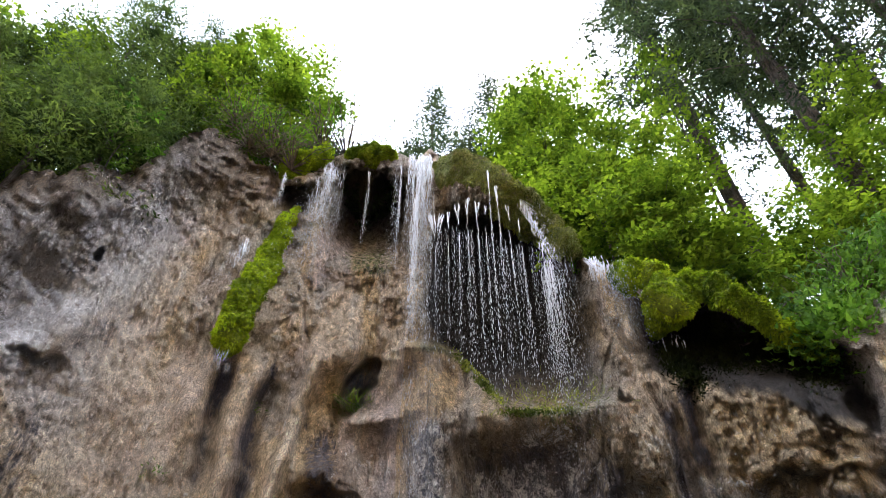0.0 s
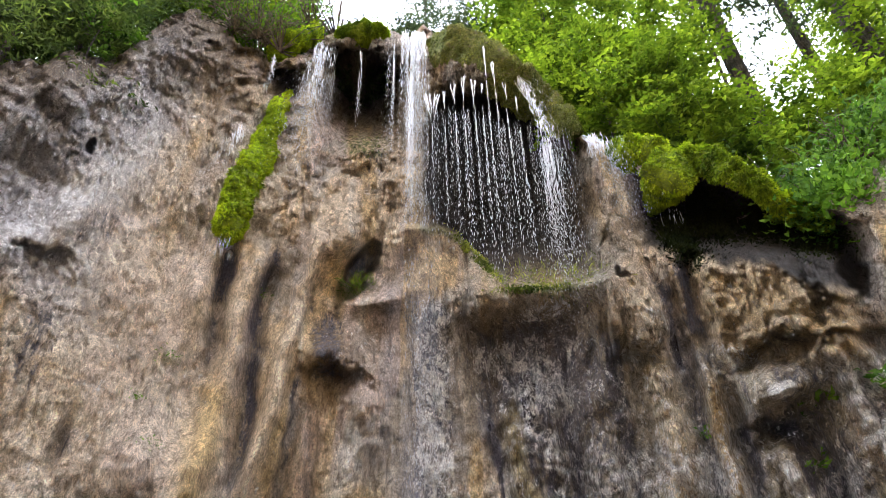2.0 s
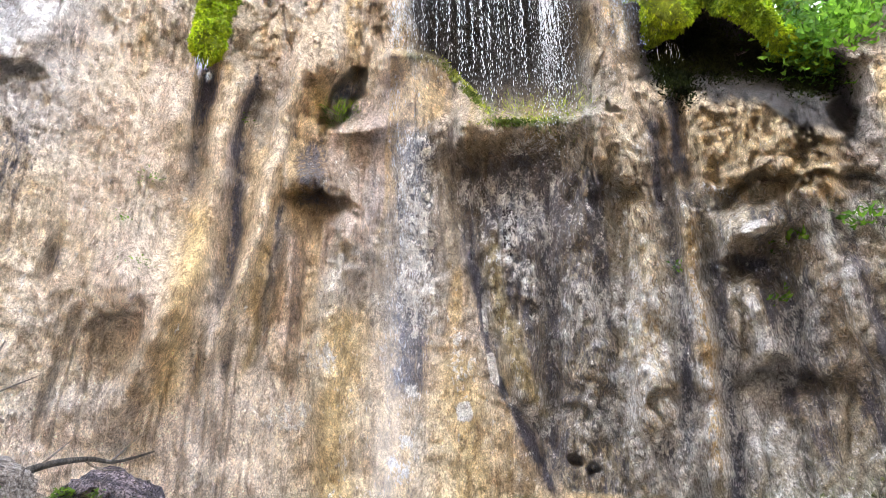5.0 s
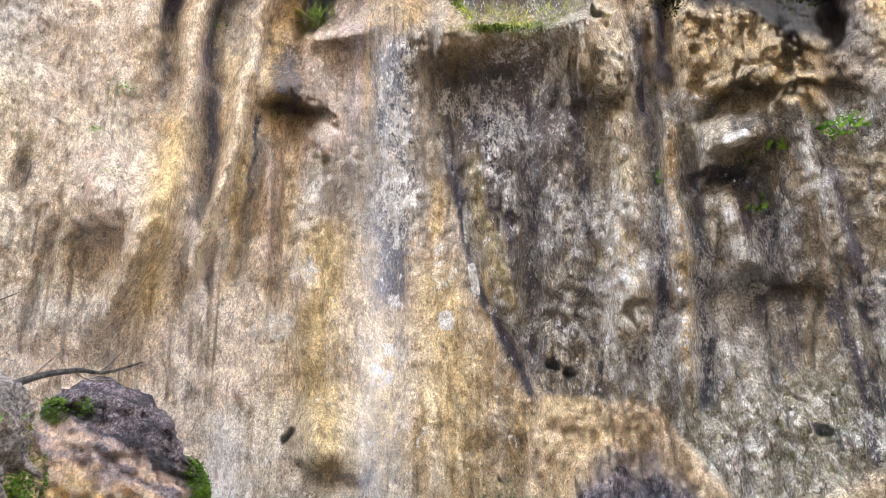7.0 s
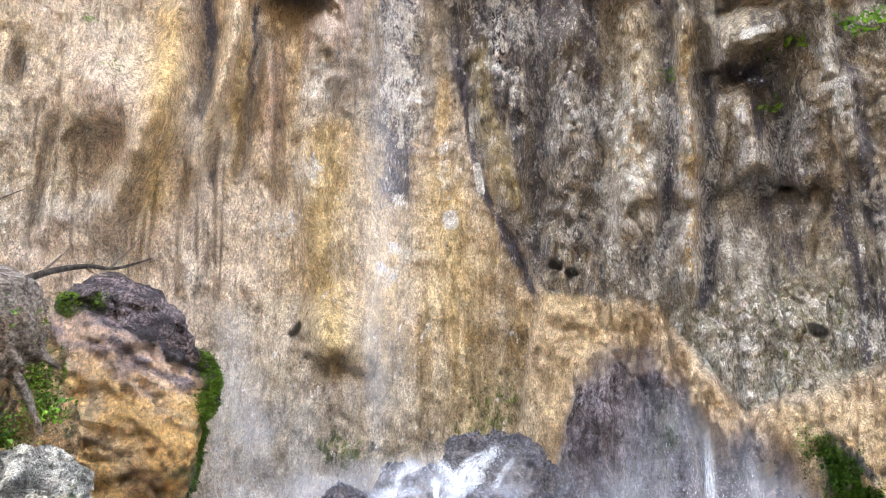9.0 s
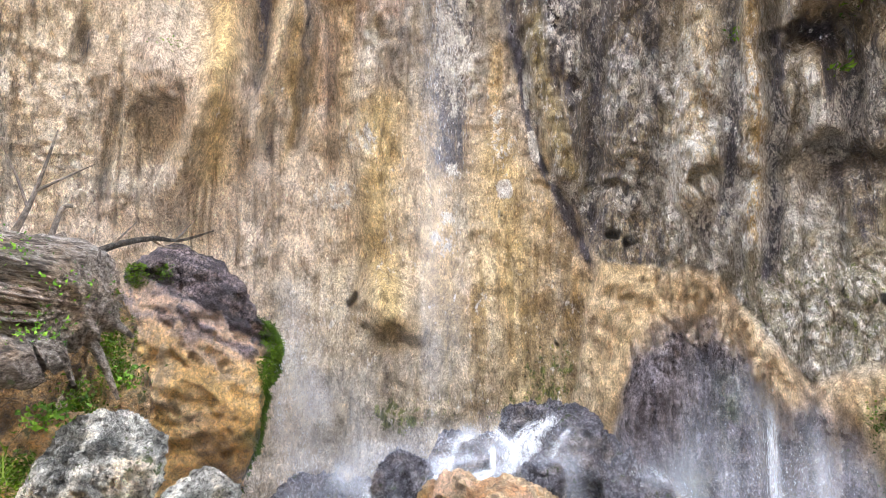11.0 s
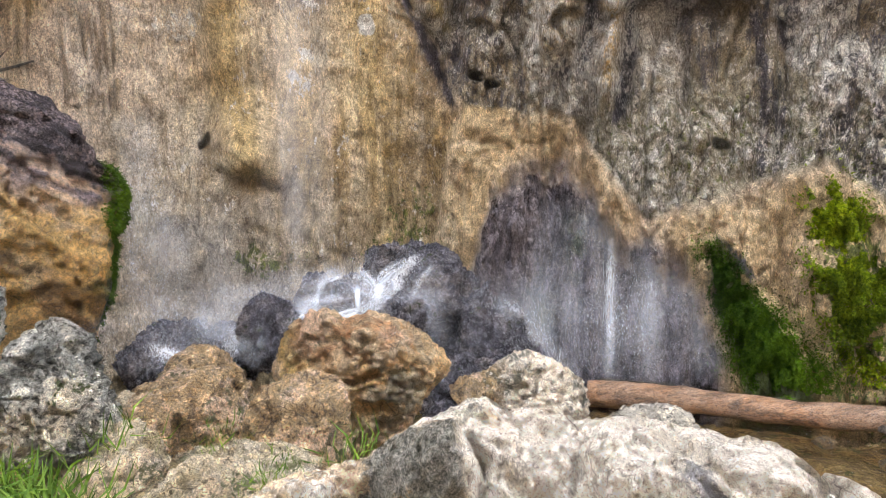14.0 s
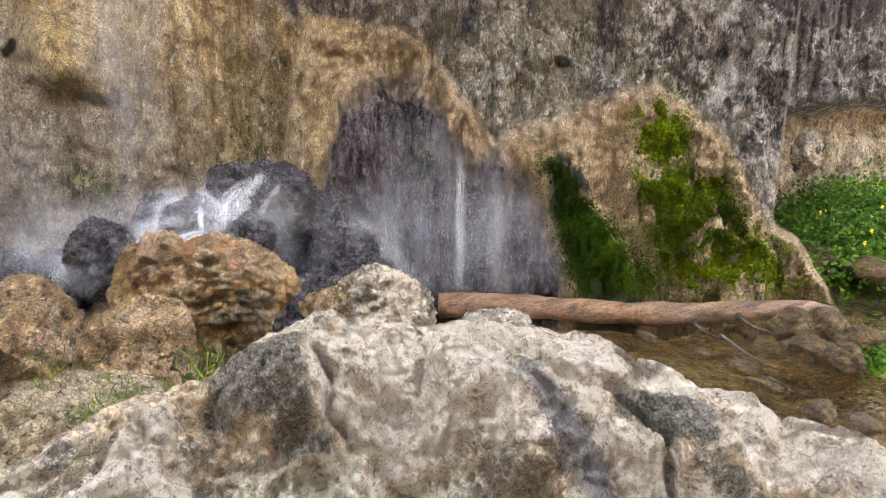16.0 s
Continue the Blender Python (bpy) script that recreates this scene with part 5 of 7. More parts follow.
def fallen_log():
    qs = np.linspace(0, 1, 110)
    lv, lf = tube([log_axis(q) for q in qs], [log_radius(q) * (1 + 0.16 * noise.noise(Vector((q * 7, 3.0, 1.0))) + 0.07 * noise.noise(Vector((q * 25, 8.0, 1.0)))) for q in qs], 28, 0.07, 4)
    ob = thing("fallen_log", "barkless wet brown log lying across the pool", "log", data=mesh_from("fallen_log", lv, lf, LOGWOOD))
    r = random.Random(12)
    # torn bark left on the upper side
    for q0, q1, a0, a1 in ((0.02, 0.20, 0.7, 1.5), (0.36, 0.46, 0.6, 1.1)):
        vs, fs, n, k = [], [], 26, 14
        for i in range(n):
            q = q0 + (q1 - q0) * i / (n - 1)
            c = log_axis(max(q, 0))
            for m in range(k):
                a = a0 + (a1 - a0) * (m / (k - 1) + 0.12 * noise.noise(Vector((q * 40, m * 0.4, q0 * 9)))) 
                lift = 0.010 + 0.008 * noise.noise(Vector((q * 60, a * 4, 2.0))) - (0.018 if m in (0, k - 1) or i in (0, n - 1) else 0)
                rad = log_radius(max(q, 0)) + lift
                vs.append(c + Vector((0.39 * math.cos(a) * rad, 0.92 * math.cos(a) * rad, math.sin(a) * rad)) + Vector((min(q, 0) * 3.2, 0, 0)))
        for i in range(n - 1):
            for m in range(k - 1):
                fs.append((i * k + m, i * k + m + 1, (i + 1) * k + m + 1, (i + 1) * k + m))
        child("bark", mesh_from("bark", vs, fs, BARK), ob, "torn dark bark")
    for q, a in ((0.62, -1.9), (0.73, -2.2), (0.90, -2.0)):
        c, rad = log_axis(q), log_radius(q)
        o = Vector((0.39 * math.cos(a), 0.92 * math.cos(a), math.sin(a) + 0.75)).normalized()
        v, f = tube([c + o * rad * 0.9, c + o * (rad + 0.012), c + o * (rad + 0.03)], [0.04, 0.032, 0.012], 9, 0.2, 3)
        kn = child("knot", mesh_from("knot", v, f, BARK), ob, "dark branch knot")
        tip = c + o * (rad + 0.02)
        v, f = tube([tip, tip + Vector((0.05, -0.12, -0.05)), tip + Vector((0.16 + 0.1 * q, -0.3, -0.11)), tip + Vector((0.2, -0.42, -0.16))], [0.014, 0.011, 0.008, 0.004], 7, 0.15, 5)
        child("twig", mesh_from("twig", v, f, TWIG), kn, "thin broken branch stub")


fallen_log()

# ---- the boulders at the foot ----
def big_tint(x, y, z, n1, n2, n3):
    """Ochre below, a dark wrinkled wet crust over the crown, green on one flank."""
    wave = z + 0.16 * np.sin(2.2 * x) + 0.22 * (n1 - 0.5) + 0.12 * (n2 - 0.5)
    crown = step(0.28, 0.62, wave + 0.22 * x)
    lines = ridged(x * 2.5 + 2, y * 3, (z + 0.35 * x) * 8, 4)
    veins = step(0.55, 0.8, lines) * step(-0.05, 0.3, wave)
    rust = step(0.48, 0.6, n1)
    flank = step(0.42, 0.56, x + 0.4 * (n1 - 0.5) + 0.2 * (n2 - 0.5)) * step(0.75, 0.45, z)
    col = layered((0.74, 0.50, 0.20), ((0.80, 0.64, 0.42), step(0.50, 0.62, n2) * 0.75), ((0.52, 0.30, 0.09), rust * 0.6), ((0.72, 0.56, 0.47), step(0.05, 0.35, wave) * 0.75),
                  ((0.16, 0.085, 0.03), step(0.62, 0.72, n2) * 0.6), ((0.26, 0.22, 0.27), np.clip(crown * 0.85 + veins * 0.7, 0, 0.92)), ((0.42, 0.37, 0.46), crown * step(0.5, 0.7, lines) * 0.5), ((0.06, 0.09, 0.02), flank * step(0.34, 0.5, n2) * 0.92))
    cov = np.stack([0.20 * step(0.5, 0.6, n1) * (1 - crown), 0.10 + 0.50 * crown + 0.36 * veins, 0.2 * flank + 0.06], -1)
    return col, np.clip(0.7 + 0.3 * crown, 0, 1), cov


def big_boulder():
    """Ochre tufa block with a dark wet crust on its crown and moss down one flank."""
    at = (-22.5, -4, 5.85)
    ob, v, nn = shaped_rock(at, [(3, 0.69), (13, 0.69), (41, 0.64), (56, 0.72), (62, 0.79), (75, 0.84), (89, 0.87), (98, 0.96), (111, 0.93), (122, 0.88), (131, 0.77), (140, 0.59), (155, 0.46), (178, 0.60), (202, 0.70), (234, 0.99), (252, 1.36), (290, 1.40), (308, 0.88), (327, 0.64), (347, 0.60)], 0.62, 5, TUFA, "boulder", "large wet ochre tufa boulder with a dark wrinkled top", 0.075, 5, 6, 1.8, big_tint)
    r = np.random.default_rng(8)
    x, y, z = v.T
    pads = ((x + 0.38) ** 2 + (z - 0.74) ** 2 < 0.008) | ((x + 0.20) ** 2 + (z - 0.76) ** 2 < 0.005) | ((x + 0.45) ** 2 / 0.02 + (z - 0.3) ** 2 / 0.09 < 0.3)
    for name, ids, mat, count in (("moss", np.flatnonzero((x + 0.25 * (fbm(x * 4, y * 4, z * 4, 4) - 0.5) > 0.50) & (z < 0.5) & (y < 0.25)), WET_MOSS, 9000), ("moss_pad", np.flatnonzero(pads & (y < 0)), PAD_MOSS, 2600)):
        ids = r.choice(ids, count)
        p = v[ids] * 1.004 + r.normal(size=(count, 3)) * 0.012
        d = nn[ids] + np.array((0, 0, -0.5)) + r.normal(size=p.shape) * 0.4
        child(name, blades(p, d, 0.026 * (0.5 + r.random(count)), 0.011 * (0.5 + r.random(count)), mat, name, 8), ob, "dark green wet moss" if mat is WET_MOSS else "small bright moss pad", "stuff")


PAD_MOSS = leaf_material("pad_moss", (0.05, 0.09, 0.01), (0.17, 0.26, 0.025), (1.1, 1.2, 0.5))
big_boulder()


def brown_tint(x, y, z, n1, n2, n3):
    """Red-brown crest, yellow foot, a grey lichened face."""
    lichen = np.exp(-(((x - 0.18) / 0.20) ** 2 + ((z - 0.02) / 0.24) ** 2)) * step(0.40, 0.52, n2)
    col = layered((0.66, 0.45, 0.22), ((0.46, 0.25, 0.13), step(0.02, 0.25, z + 0.3 * (n1 - 0.5) - 0.3 * x) * 0.8), ((0.80, 0.64, 0.42), step(0.5, 0.62, n2) * 0.7), ((0.66, 0.50, 0.16), step(-0.1, -0.35, x + 0.5 * z) * 0.6), ((0.34, 0.34, 0.27), lichen * 0.85), ((0.74, 0.58, 0.46), step(0.52, 0.62, n1) * 0.5), ((0.14, 0.08, 0.04), step(0.66, 0.74, n2) * 0.7))
    return col, 0.35 + 0.3 * n1, np.stack([0.22 * step(0.5, 0.6, n1), 0.10 + 0.3 * lichen, 0.12 + 0.25 * lichen], -1)


def crusted_tint(x, y, z, n1, n2, n3):
    """White chalky crust over grey and ochre."""
    col = layered((0.86, 0.77, 0.64), ((0.42, 0.40, 0.36), step(0.50, 0.58, n2) * 0.7), ((0.62, 0.44, 0.20), step(-0.08, -0.2, x + 0.2 * (n1 - 0.5)) * 0.8), ((0.12, 0.12, 0.09), step(0.60, 0.66, n2) * 0.8))
    return col, 0 * x, np.stack([0.40 + 0 * x, 0.25 * step(0.45, 0.6, n1), 0.14 + 0 * x], -1)


shaped_rock((-27.6, -11.4, 3.05), [(9, 0.19), (29, 0.21), (71, 0.24), (109, 0.27), (129, 0.30), (145, 0.33), (199, 0.33), (235, 0.33), (282, 0.25), (336, 0.14), (355, 0.18)], 0.26, 11, GREY_ROCK, "boulder", "grey lichen-covered limestone boulder", 0.12, 11)
shaped_rock((-21.8, -16.4, 2.75), [(7, 0.18), (39, 0.20), (54, 0.25), (73, 0.25), (90, 0.25), (117, 0.20), (147, 0.16), (191, 0.21), (231, 0.27), (270, 0.25), (306, 0.29)], 0.2, 15, GREY_ROCK, "boulder", "small grey mossy limestone boulder", 0.12, 11)
shaped_rock((1.2, -18, 3.5), [(20, 0.43), (46, 0.36), (50, 0.35), (83, 0.33), (103, 0.31), (114, 0.38), (151, 0.46), (179, 0.48), (203, 0.46), (236, 0.40), (307, 0.41), (335, 0.50), (352, 0.52)], 0.38, 21, TUFA, "boulder", "rough reddish brown tufa boulder with grey lichen", 0.12, 9, 6, 0, brown_tint)
shaped_rock((15.4, -19.9, 2.6), [(12, 0.22), (31, 0.20), (64, 0.17), (122, 0.18), (163, 0.21), (215, 0.25), (325, 0.26)], 0.2, 40, CHALK, "rock", "pale rough tufa rock crusted with lichen", 0.16, 9, 6, 0, crusted_tint)
shaped_rock((-11.5, -19.6, 3.4), [(4, 0.28), (30, 0.30), (60, 0.24), (110, 0.18), (150, 0.24), (180, 0.31), (220, 0.28), (320, 0.30)], 0.26, 34, BROWN_ROCK, "rock", "large tan tufa rock among smaller ones", 0.11, 9, 5, group="small rocks at the foot")
boulder(-3.8, -21.5, 2.95, (0.42, 0.3, 0.5), 22, BROWN_ROCK, "leaning slab of yellow-brown tufa", (12, 24, 0), 5, name="rock_slab", rough=0.14)
for th_, el_, rho_, dims_, seed_ in ((-11.6, -17.0, 3.9, (0.5, 0.4, 0.34), 31), (-13.8, -18.3, 3.55, (0.36, 0.3, 0.26), 32), (-17.0, -18.6, 3.4, (0.2, 0.18, 0.17), 33), 
                                     (-8.8, -24.0, 2.85, (0.62, 0.42, 0.3), 35), (-18.2, -22.3, 2.7, (0.34, 0.3, 0.34), 36), (-13.2, -25.5, 2.55, (0.34, 0.3, 0.28), 37), (-16.0, -19.8, 3.1, (0.3, 0.25, 0.3), 38), (12.2, -20.8, 2.65, (0.32, 0.3, 0.3), 39), (-14.5, -29.5, 1.9, (0.26, 0.22, 0.2), 44)):
    boulder(th_, el_, rho_, dims_, seed_, PALE_BROWN if seed_ in (35, 36, 37, 33, 44) else BROWN_ROCK, "small yellow-brown tufa rock among boulders", (0, 0, seed_ * 40), 5, name="rock", group="small rocks at the foot", rough=0.22)
boulder(25.6, -22.8, 2.4, (0.4, 0.3, 0.26), 41, WHITE_ROCK, "pale rough tufa rock crusted with lichen", (0, 0, 0), 5, name="rock", rough=0.2)
boulder(48.9, -5.6, 8.6, (0.36, 0.3, 0.46), 43, WHITE_ROCK, "pale upright rock below the grey overhang", (0, 10, 0), 5, name="rock", rough=0.2)
boulder(-13.5, -31.5, 1.75, (0.36, 0.3, 0.26), 42, WHITE_ROCK, "pale knobbly limestone rock", (0, 0, 0), 5, name="rock", rough=0.22)
shaped_rock((7.5, -12.5, 5.6), [(0, 0.46), (20, 0.46), (37, 0.45), (44, 0.41), (71, 0.50), (96, 0.54), (128, 0.62), (149, 0.78), (176, 0.80), (215, 0.85), (270, 0.6), (318, 0.78)], 0.5, 51, BLACK_ROCK, "wet_rock", "black wet rock splashed by falling water", 0.13, 12, 6, group="wet rocks under the falls")
for th_, el_, rho_, dims_, seed_ in ((11.4, -15.5, 5.3, (0.5, 0.5, 0.95), 52), (14.4, -19.0, 4.9, (0.75, 0.6, 0.62), 53), (0.6, -12.4, 5.35, (0.48, 0.45, 0.56), 54), (4.6, -13.6, 5.3, (0.5, 0.4, 0.6), 62), (5.3, -12.7, 4.95, (0.34, 0.34, 0.36), 55),
                                     (-5.5, -13.6, 5.0, (0.46, 0.42, 0.48), 56), (-9.2, -15.6, 5.4, (0.55, 0.5, 0.5), 57), (-13.0, -14.6, 5.8, (0.6, 0.5, 0.6), 58), (-15.4, -15.5, 5.6, (0.4, 0.4, 0.5), 59), (-1.6, -13.0, 6.0, (0.6, 0.5, 0.8), 60), (10.2, -19.5, 4.5, (0.5, 0.5, 0.5), 61), (13.0, -16.2, 5.15, (0.56, 0.5, 0.75), 63), (15.4, -17.6, 5.0, (0.5, 0.45, 0.5), 64)):
    boulder(th_, el_, rho_, dims_, seed_, BLACK_ROCK, "black wet rock splashed by falling water", (0, 0, seed_ * 30), 6 if dims_[0] > 0.7 else 5, name="wet_rock", group="wet rocks under the falls", rough=0.26, cuts=14)
for th_, el_, rho_, dims_, seed_ in ((-29.3, -1.0, 4.9, (0.5, 0.5, 0.7), 71), (-28.0, -6.0, 4.6, (0.45, 0.4, 0.8), 72), (-33.5, -9.5, 4.2, (0.9, 0.6, 0.6), 73), (-39, -4, 4.6, (1.2, 0.8, 1.6), 74)):
    boulder(th_, el_, rho_, dims_, seed_, OCHRE_ROCK, "brown mossy rock beside the large boulder", (0, 0, seed_ * 20), 5, name="rock", rough=0.26)
for th_, el_, rho_, dims_, seed_ in ((49.6, -18.4, 5.7, (0.34, 0.3, 0.26), 81), (51.6, -18.2, 5.8, (0.36, 0.3, 0.28), 82), (53.6, -18.6, 5.8, (0.36, 0.3, 0.26), 88), (50.8, -19.8, 5.4, (0.3, 0.26, 0.2), 89), (53.0, -20.0, 5.4, (0.3, 0.3, 0.2), 90), (50.6, -13.2, 8.4, (0.5, 0.4, 0.25), 83), (54, -13.4, 8.2, (0.7, 0.4, 0.2), 84),
                                     (46.0, -21.9, 4.9, (0.2, 0.15, 0.08), 85), (48.0, -22.9, 4.7, (0.2, 0.15, 0.08), 86), (43.0, -21.4, 5.0, (0.14, 0.12, 0.07), 87), (52.0, -24.0, 4.5, (0.24, 0.16, 0.09), 91), (55.0, -24.4, 4.5, (0.24, 0.18, 0.09), 92), (38.6, -20.6, 5.2, (0.14, 0.12, 0.07), 93)):
    boulder(th_, el_, rho_, dims_, seed_, MUD, "muddy tufa rock at the pool's edge", (0, 0, seed_ * 20), 5, name="rock", group="muddy rocks in the pool", rough=0.2, cuts=5)


# ---- driftwood beside the big boulder ----
def bent(pts, r0, r1, mat, name, parent=None, label="", sides=8, wob=0.1, seed=1, category="branch", group=""):
    p = [Vector(q) for q in pts]
    fine = []
    for i in range(len(p) - 1):
        a0, a1, a2, a3 = p[max(i - 1, 0)], p[i], p[i + 1], p[min(i + 2, len(p) - 1)]
        for k in range(6):
            t = k / 6
            fine.append(0.5 * ((2 * a1) + (a2 - a0) * t + (2 * a0 - 5 * a1 + 4 * a2 - a3) * t * t + (3 * a1 - a0 - 3 * a2 + a3) * t ** 3))
    fine.append(p[-1])
    v, f = tube(fine, [r0 + (r1 - r0) * i / (len(fine) - 1) for i in range(len(fine))], sides, wob, seed)
    me = mesh_from(name, v, f, mat)
    return child(name, me, parent, label) if parent else thing(name, label, category, group, data=me)


def drift_log():
    """A weathered root end, furrowed along its length."""
    n, k = 90, 150
    u, w = np.meshgrid(np.linspace(0, 1, n), np.linspace(0, 2 * np.pi, k, endpoint=False), indexing="ij")
    rad = 0.25 * (1 - 0.35 * u ** 6) * (1 + 0.25 * (fbm(u * 2, w * 1.1, u * 0, 3) - 0.5)) + 0.055 * (ridged(u * 2 + 0.3 * w, np.cos(w) * 5 + 7, np.sin(w) * 5, 4) - 0.4) + 0.022 * (ridged(u * 2.5 + 0.2 * w, np.cos(w) * 15, np.sin(w) * 15 + 4, 3) - 0.4)
    rad = rad * (1 - step(0.94, 1.0, u) * (0.3 + 0.6 * fbm(np.cos(w) * 3, np.sin(w) * 3, u * 2, 3)))
    v = np.stack([-1.0 + 1.25 * u, rad * np.cos(w), rad * np.sin(w)], -1).reshape(-1, 3)
    i = np.arange((n - 1) * k).reshape(n - 1, k)
    q = np.stack([i, np.roll(i, -1, 1), np.roll(i, -1, 1) + k, i + k], -1).reshape(-1, 4)
    v = np.concatenate([v, [[0.24, 0, 0]]])
    v = np.concatenate([v, [[-1.02, 0, 0]]])
    cap = [((n - 1) * k + a_, (n - 1) * k + (a_ + 1) % k, n * k, n * k) for a_ in range(k)] + [((a_ + 1) % k, a_, n * k + 1) for a_ in range(k)]
    me = bpy.data.meshes.new("driftwood")
    me.from_pydata([tuple(a_) for a_ in v], [], [tuple(a_) for a_ in q] + [c[:3] for c in cap])
    me.materials.append(DRIFT)
    me.polygons.foreach_set("use_smooth", [True] * len(me.polygons))
    ob = thing("driftwood", "grey weathered tree stump with deep grain", "driftwood", data=me)
    ob.matrix_world = Matrix.Translation(polar(-31.8, 1.8, 3.5)) @ Euler((0.3, radians(9), radians(-22))).to_matrix().to_4x4()
    for a_, b_, c_ in ((-0.05, 0.14, 0.5), (0.1, -0.1, -0.5), (-0.12, -0.08, -3.0), (0.02, -0.18, -4.0), (-0.02, 0.0, -1.0)):
        bent([(0.0, a_, b_), (0.18, a_ * 1.2, b_ - 0.02), (0.3, a_ * 1.4, b_ - 0.06 + 0.05 * c_)], 0.045, 0.008, DRIFT, "root", ob, seed=int(c_ * 10))
    return ob


drift_log()
bent([polar(-36.5, -2.5, 3.2), polar(-33, -2.8, 3.2), polar(-31.4, -1.8, 3.2)], 0.11, 0.07, DRIFT, "driftwood", label="broken grey end of a weathered log", sides=14, wob=0.3, seed=5, category="driftwood")
branch = bent([polar(-31.6, 3.8, 4.5), polar(-28.2, 5.6, 4.6), polar(-25.4, 6.25, 4.8), polar(-23.5, 6.15, 4.9), polar(-21.0, 7.0, 4.9)], 0.026, 0.005, BARK, "dead_branch", label="thin dark dead branch lying over the boulder", seed=6)
for path_ in ([polar(-28.4, 5.5, 4.6), polar(-27.6, 6.4, 4.6), polar(-26.6, 7.5, 4.6)], [polar(-23.8, 6.2, 4.9), polar(-23.2, 6.9, 4.9), polar(-22.4, 7.8, 4.9)], [polar(-25.6, 6.2, 4.8), polar(-24.4, 5.6, 4.8), polar(-22.6, 5.7, 4.85)]):
    bent(path_, 0.009, 0.003, TWIG, "side_twig", branch, "thin pale side twig", seed=7)
bent([polar(-35.2, 5.0, 3.9), polar(-34.2, 7.0, 3.9), polar(-33.2, 9.8, 3.9), polar(-32.1, 13.8, 3.9)], 0.022, 0.004, TWIG, "dead_branch", label="bare forked dead branch rising from driftwood", seed=8)
bent([polar(-33.4, 9.3, 3.9), polar(-31.6, 10.4, 3.9), polar(-29.6, 11.6, 3.9)], 0.009, 0.002, TWIG, "dead_branch", label="bare forked dead branch rising from driftwood", seed=9)
bent([polar(-33.8, 8.2, 3.9), polar(-34.6, 10.4, 3.9), polar(-35.6, 12.5, 3.9)], 0.009, 0.002, TWIG, "dead_branch", label="bare forked dead branch rising from driftwood", seed=10)
bent([polar(-33.0, 4.4, 3.9), polar(-32.3, 6.0, 3.9), polar(-31.6, 8.2, 3.9), polar(-30.9, 8.4, 3.9)], 0.02, 0.008, TWIG, "dead_branch", label="short broken grey branch stub", seed=11)
bent([polar(-32.0, 6.2, 4.6), polar(-30.4, 3.6, 4.6), polar(-29.4, 1.0, 4.6)], 0.05, 0.035, DRIFT, "dead_branch", label="split grey branch leaning on the rock", seed=12)
bent([polar(51.5, -18.0, 6.2), polar(54.5, -18.6, 6.2), polar(60, -20.5, 6.0)], 0.05, 0.06, TWIG, "dead_branch", label="thin bleached branch lying in the pool", seed=13)
for t0, e0, t1, e1 in ((44.5, -19.8, 48.5, -21.6), (45.5, -20.9, 50.5, -23.0)):
    bent([polar(t0, e0, 5.6), polar((t0 + t1) / 2, (e0 + e1) / 2 - 0.2, 5.4), polar(t1, e1, 5.2)], 0.014, 0.006, TWIG, "twig", label="thin wet twig caught against the log", seed=int(t0), group="twigs in the pool")


# ---- moss ----
def moss_body(path, label, seed, tufts=5000, lump=0.35, bed=None, blade=None, length=0.035):
    """A hanging cushion: a loft of (bearing, height angle, out, half width, half depth) with fringes."""
    pts = [polar(t, e, cliff_rho(t, e) - o) for t, e, o, w, d in path]
    k, per = 40, 14
    ring, normals = [], []
    n = (len(path) - 1) * per + 1
    for i in range(n):
        q = i / per
        j = min(int(q), len(path) - 2)
        f = q - j
        c = pts[j].lerp(pts[j + 1], f)
        w, d = (path[j][m] + (path[j + 1][m] - path[j][m]) * f for m in (3, 4))
        w *= 1 + 0.5 * (noise.noise(c * 2.1 + Vector((seed, 0, 0))))
        d *= 0.8
        cap = math.sqrt(max(0.0, 1 - max(0.0, abs(i / (n - 1) - 0.5) * 2 - 0.75) ** 2 / 0.0625)) * 0.95 + 0.05
        along = (pts[j + 1] - pts[j]).normalized()
        view = (c - EYE).normalized()
        side = along.cross(view).normalized()
        outw = side.cross(along).normalized()
        for m in range(k):
            a = 2 * math.pi * m / k
            ring.append(c + side * (w * cap * math.cos(a)) + outw * (d * cap * math.sin(a)))
            normals.append((side * math.cos(a) / w + outw * math.sin(a) / d).normalized())
    v, nn = np.array(ring), np.array(normals)
    h = lump * (fbm(v[:, 0] * 3.5 + seed, v[:, 1] * 3.5, v[:, 2] * 3.0, 4) - 0.45) + 0.12 * (fbm(v[:, 0] * 14, v[:, 1] * 14, v[:, 2] * 12, 3) - 0.5)
    v = v + nn * h[:, None]
    i = np.arange((n - 1) * k).reshape(n - 1, k)
    q = np.stack([i, np.roll(i, -1, 1), np.roll(i, -1, 1) + k, i + k], -1).reshape(-1, 4)
    me = quick_mesh("cushion", v, q, bed or MOSS_BED)
    ob = thing("moss_cushion", label, "moss", "moss on the cliff")
    child("cushion", me, ob)
    r = np.random.default_rng(seed)
    pick = r.integers(0, len(v) - k, tufts)
    p = v[pick] + (v[pick + 1] - v[pick]) * r.random((tufts, 1)) + (v[pick + k] - v[pick]) * r.random((tufts, 1))
    d = nn[pick] * 0.6 + np.array((0, 0, -0.9)) + 0.5 * r.normal(size=(tufts, 3))
    child("fringe", blades(p, d, length * (0.5 + r.random(tufts)), 0.4 * length * (0.6 + r.random(tufts)), blade or MOSS, "fringe", seed), ob, kind="stuff")
    return ob


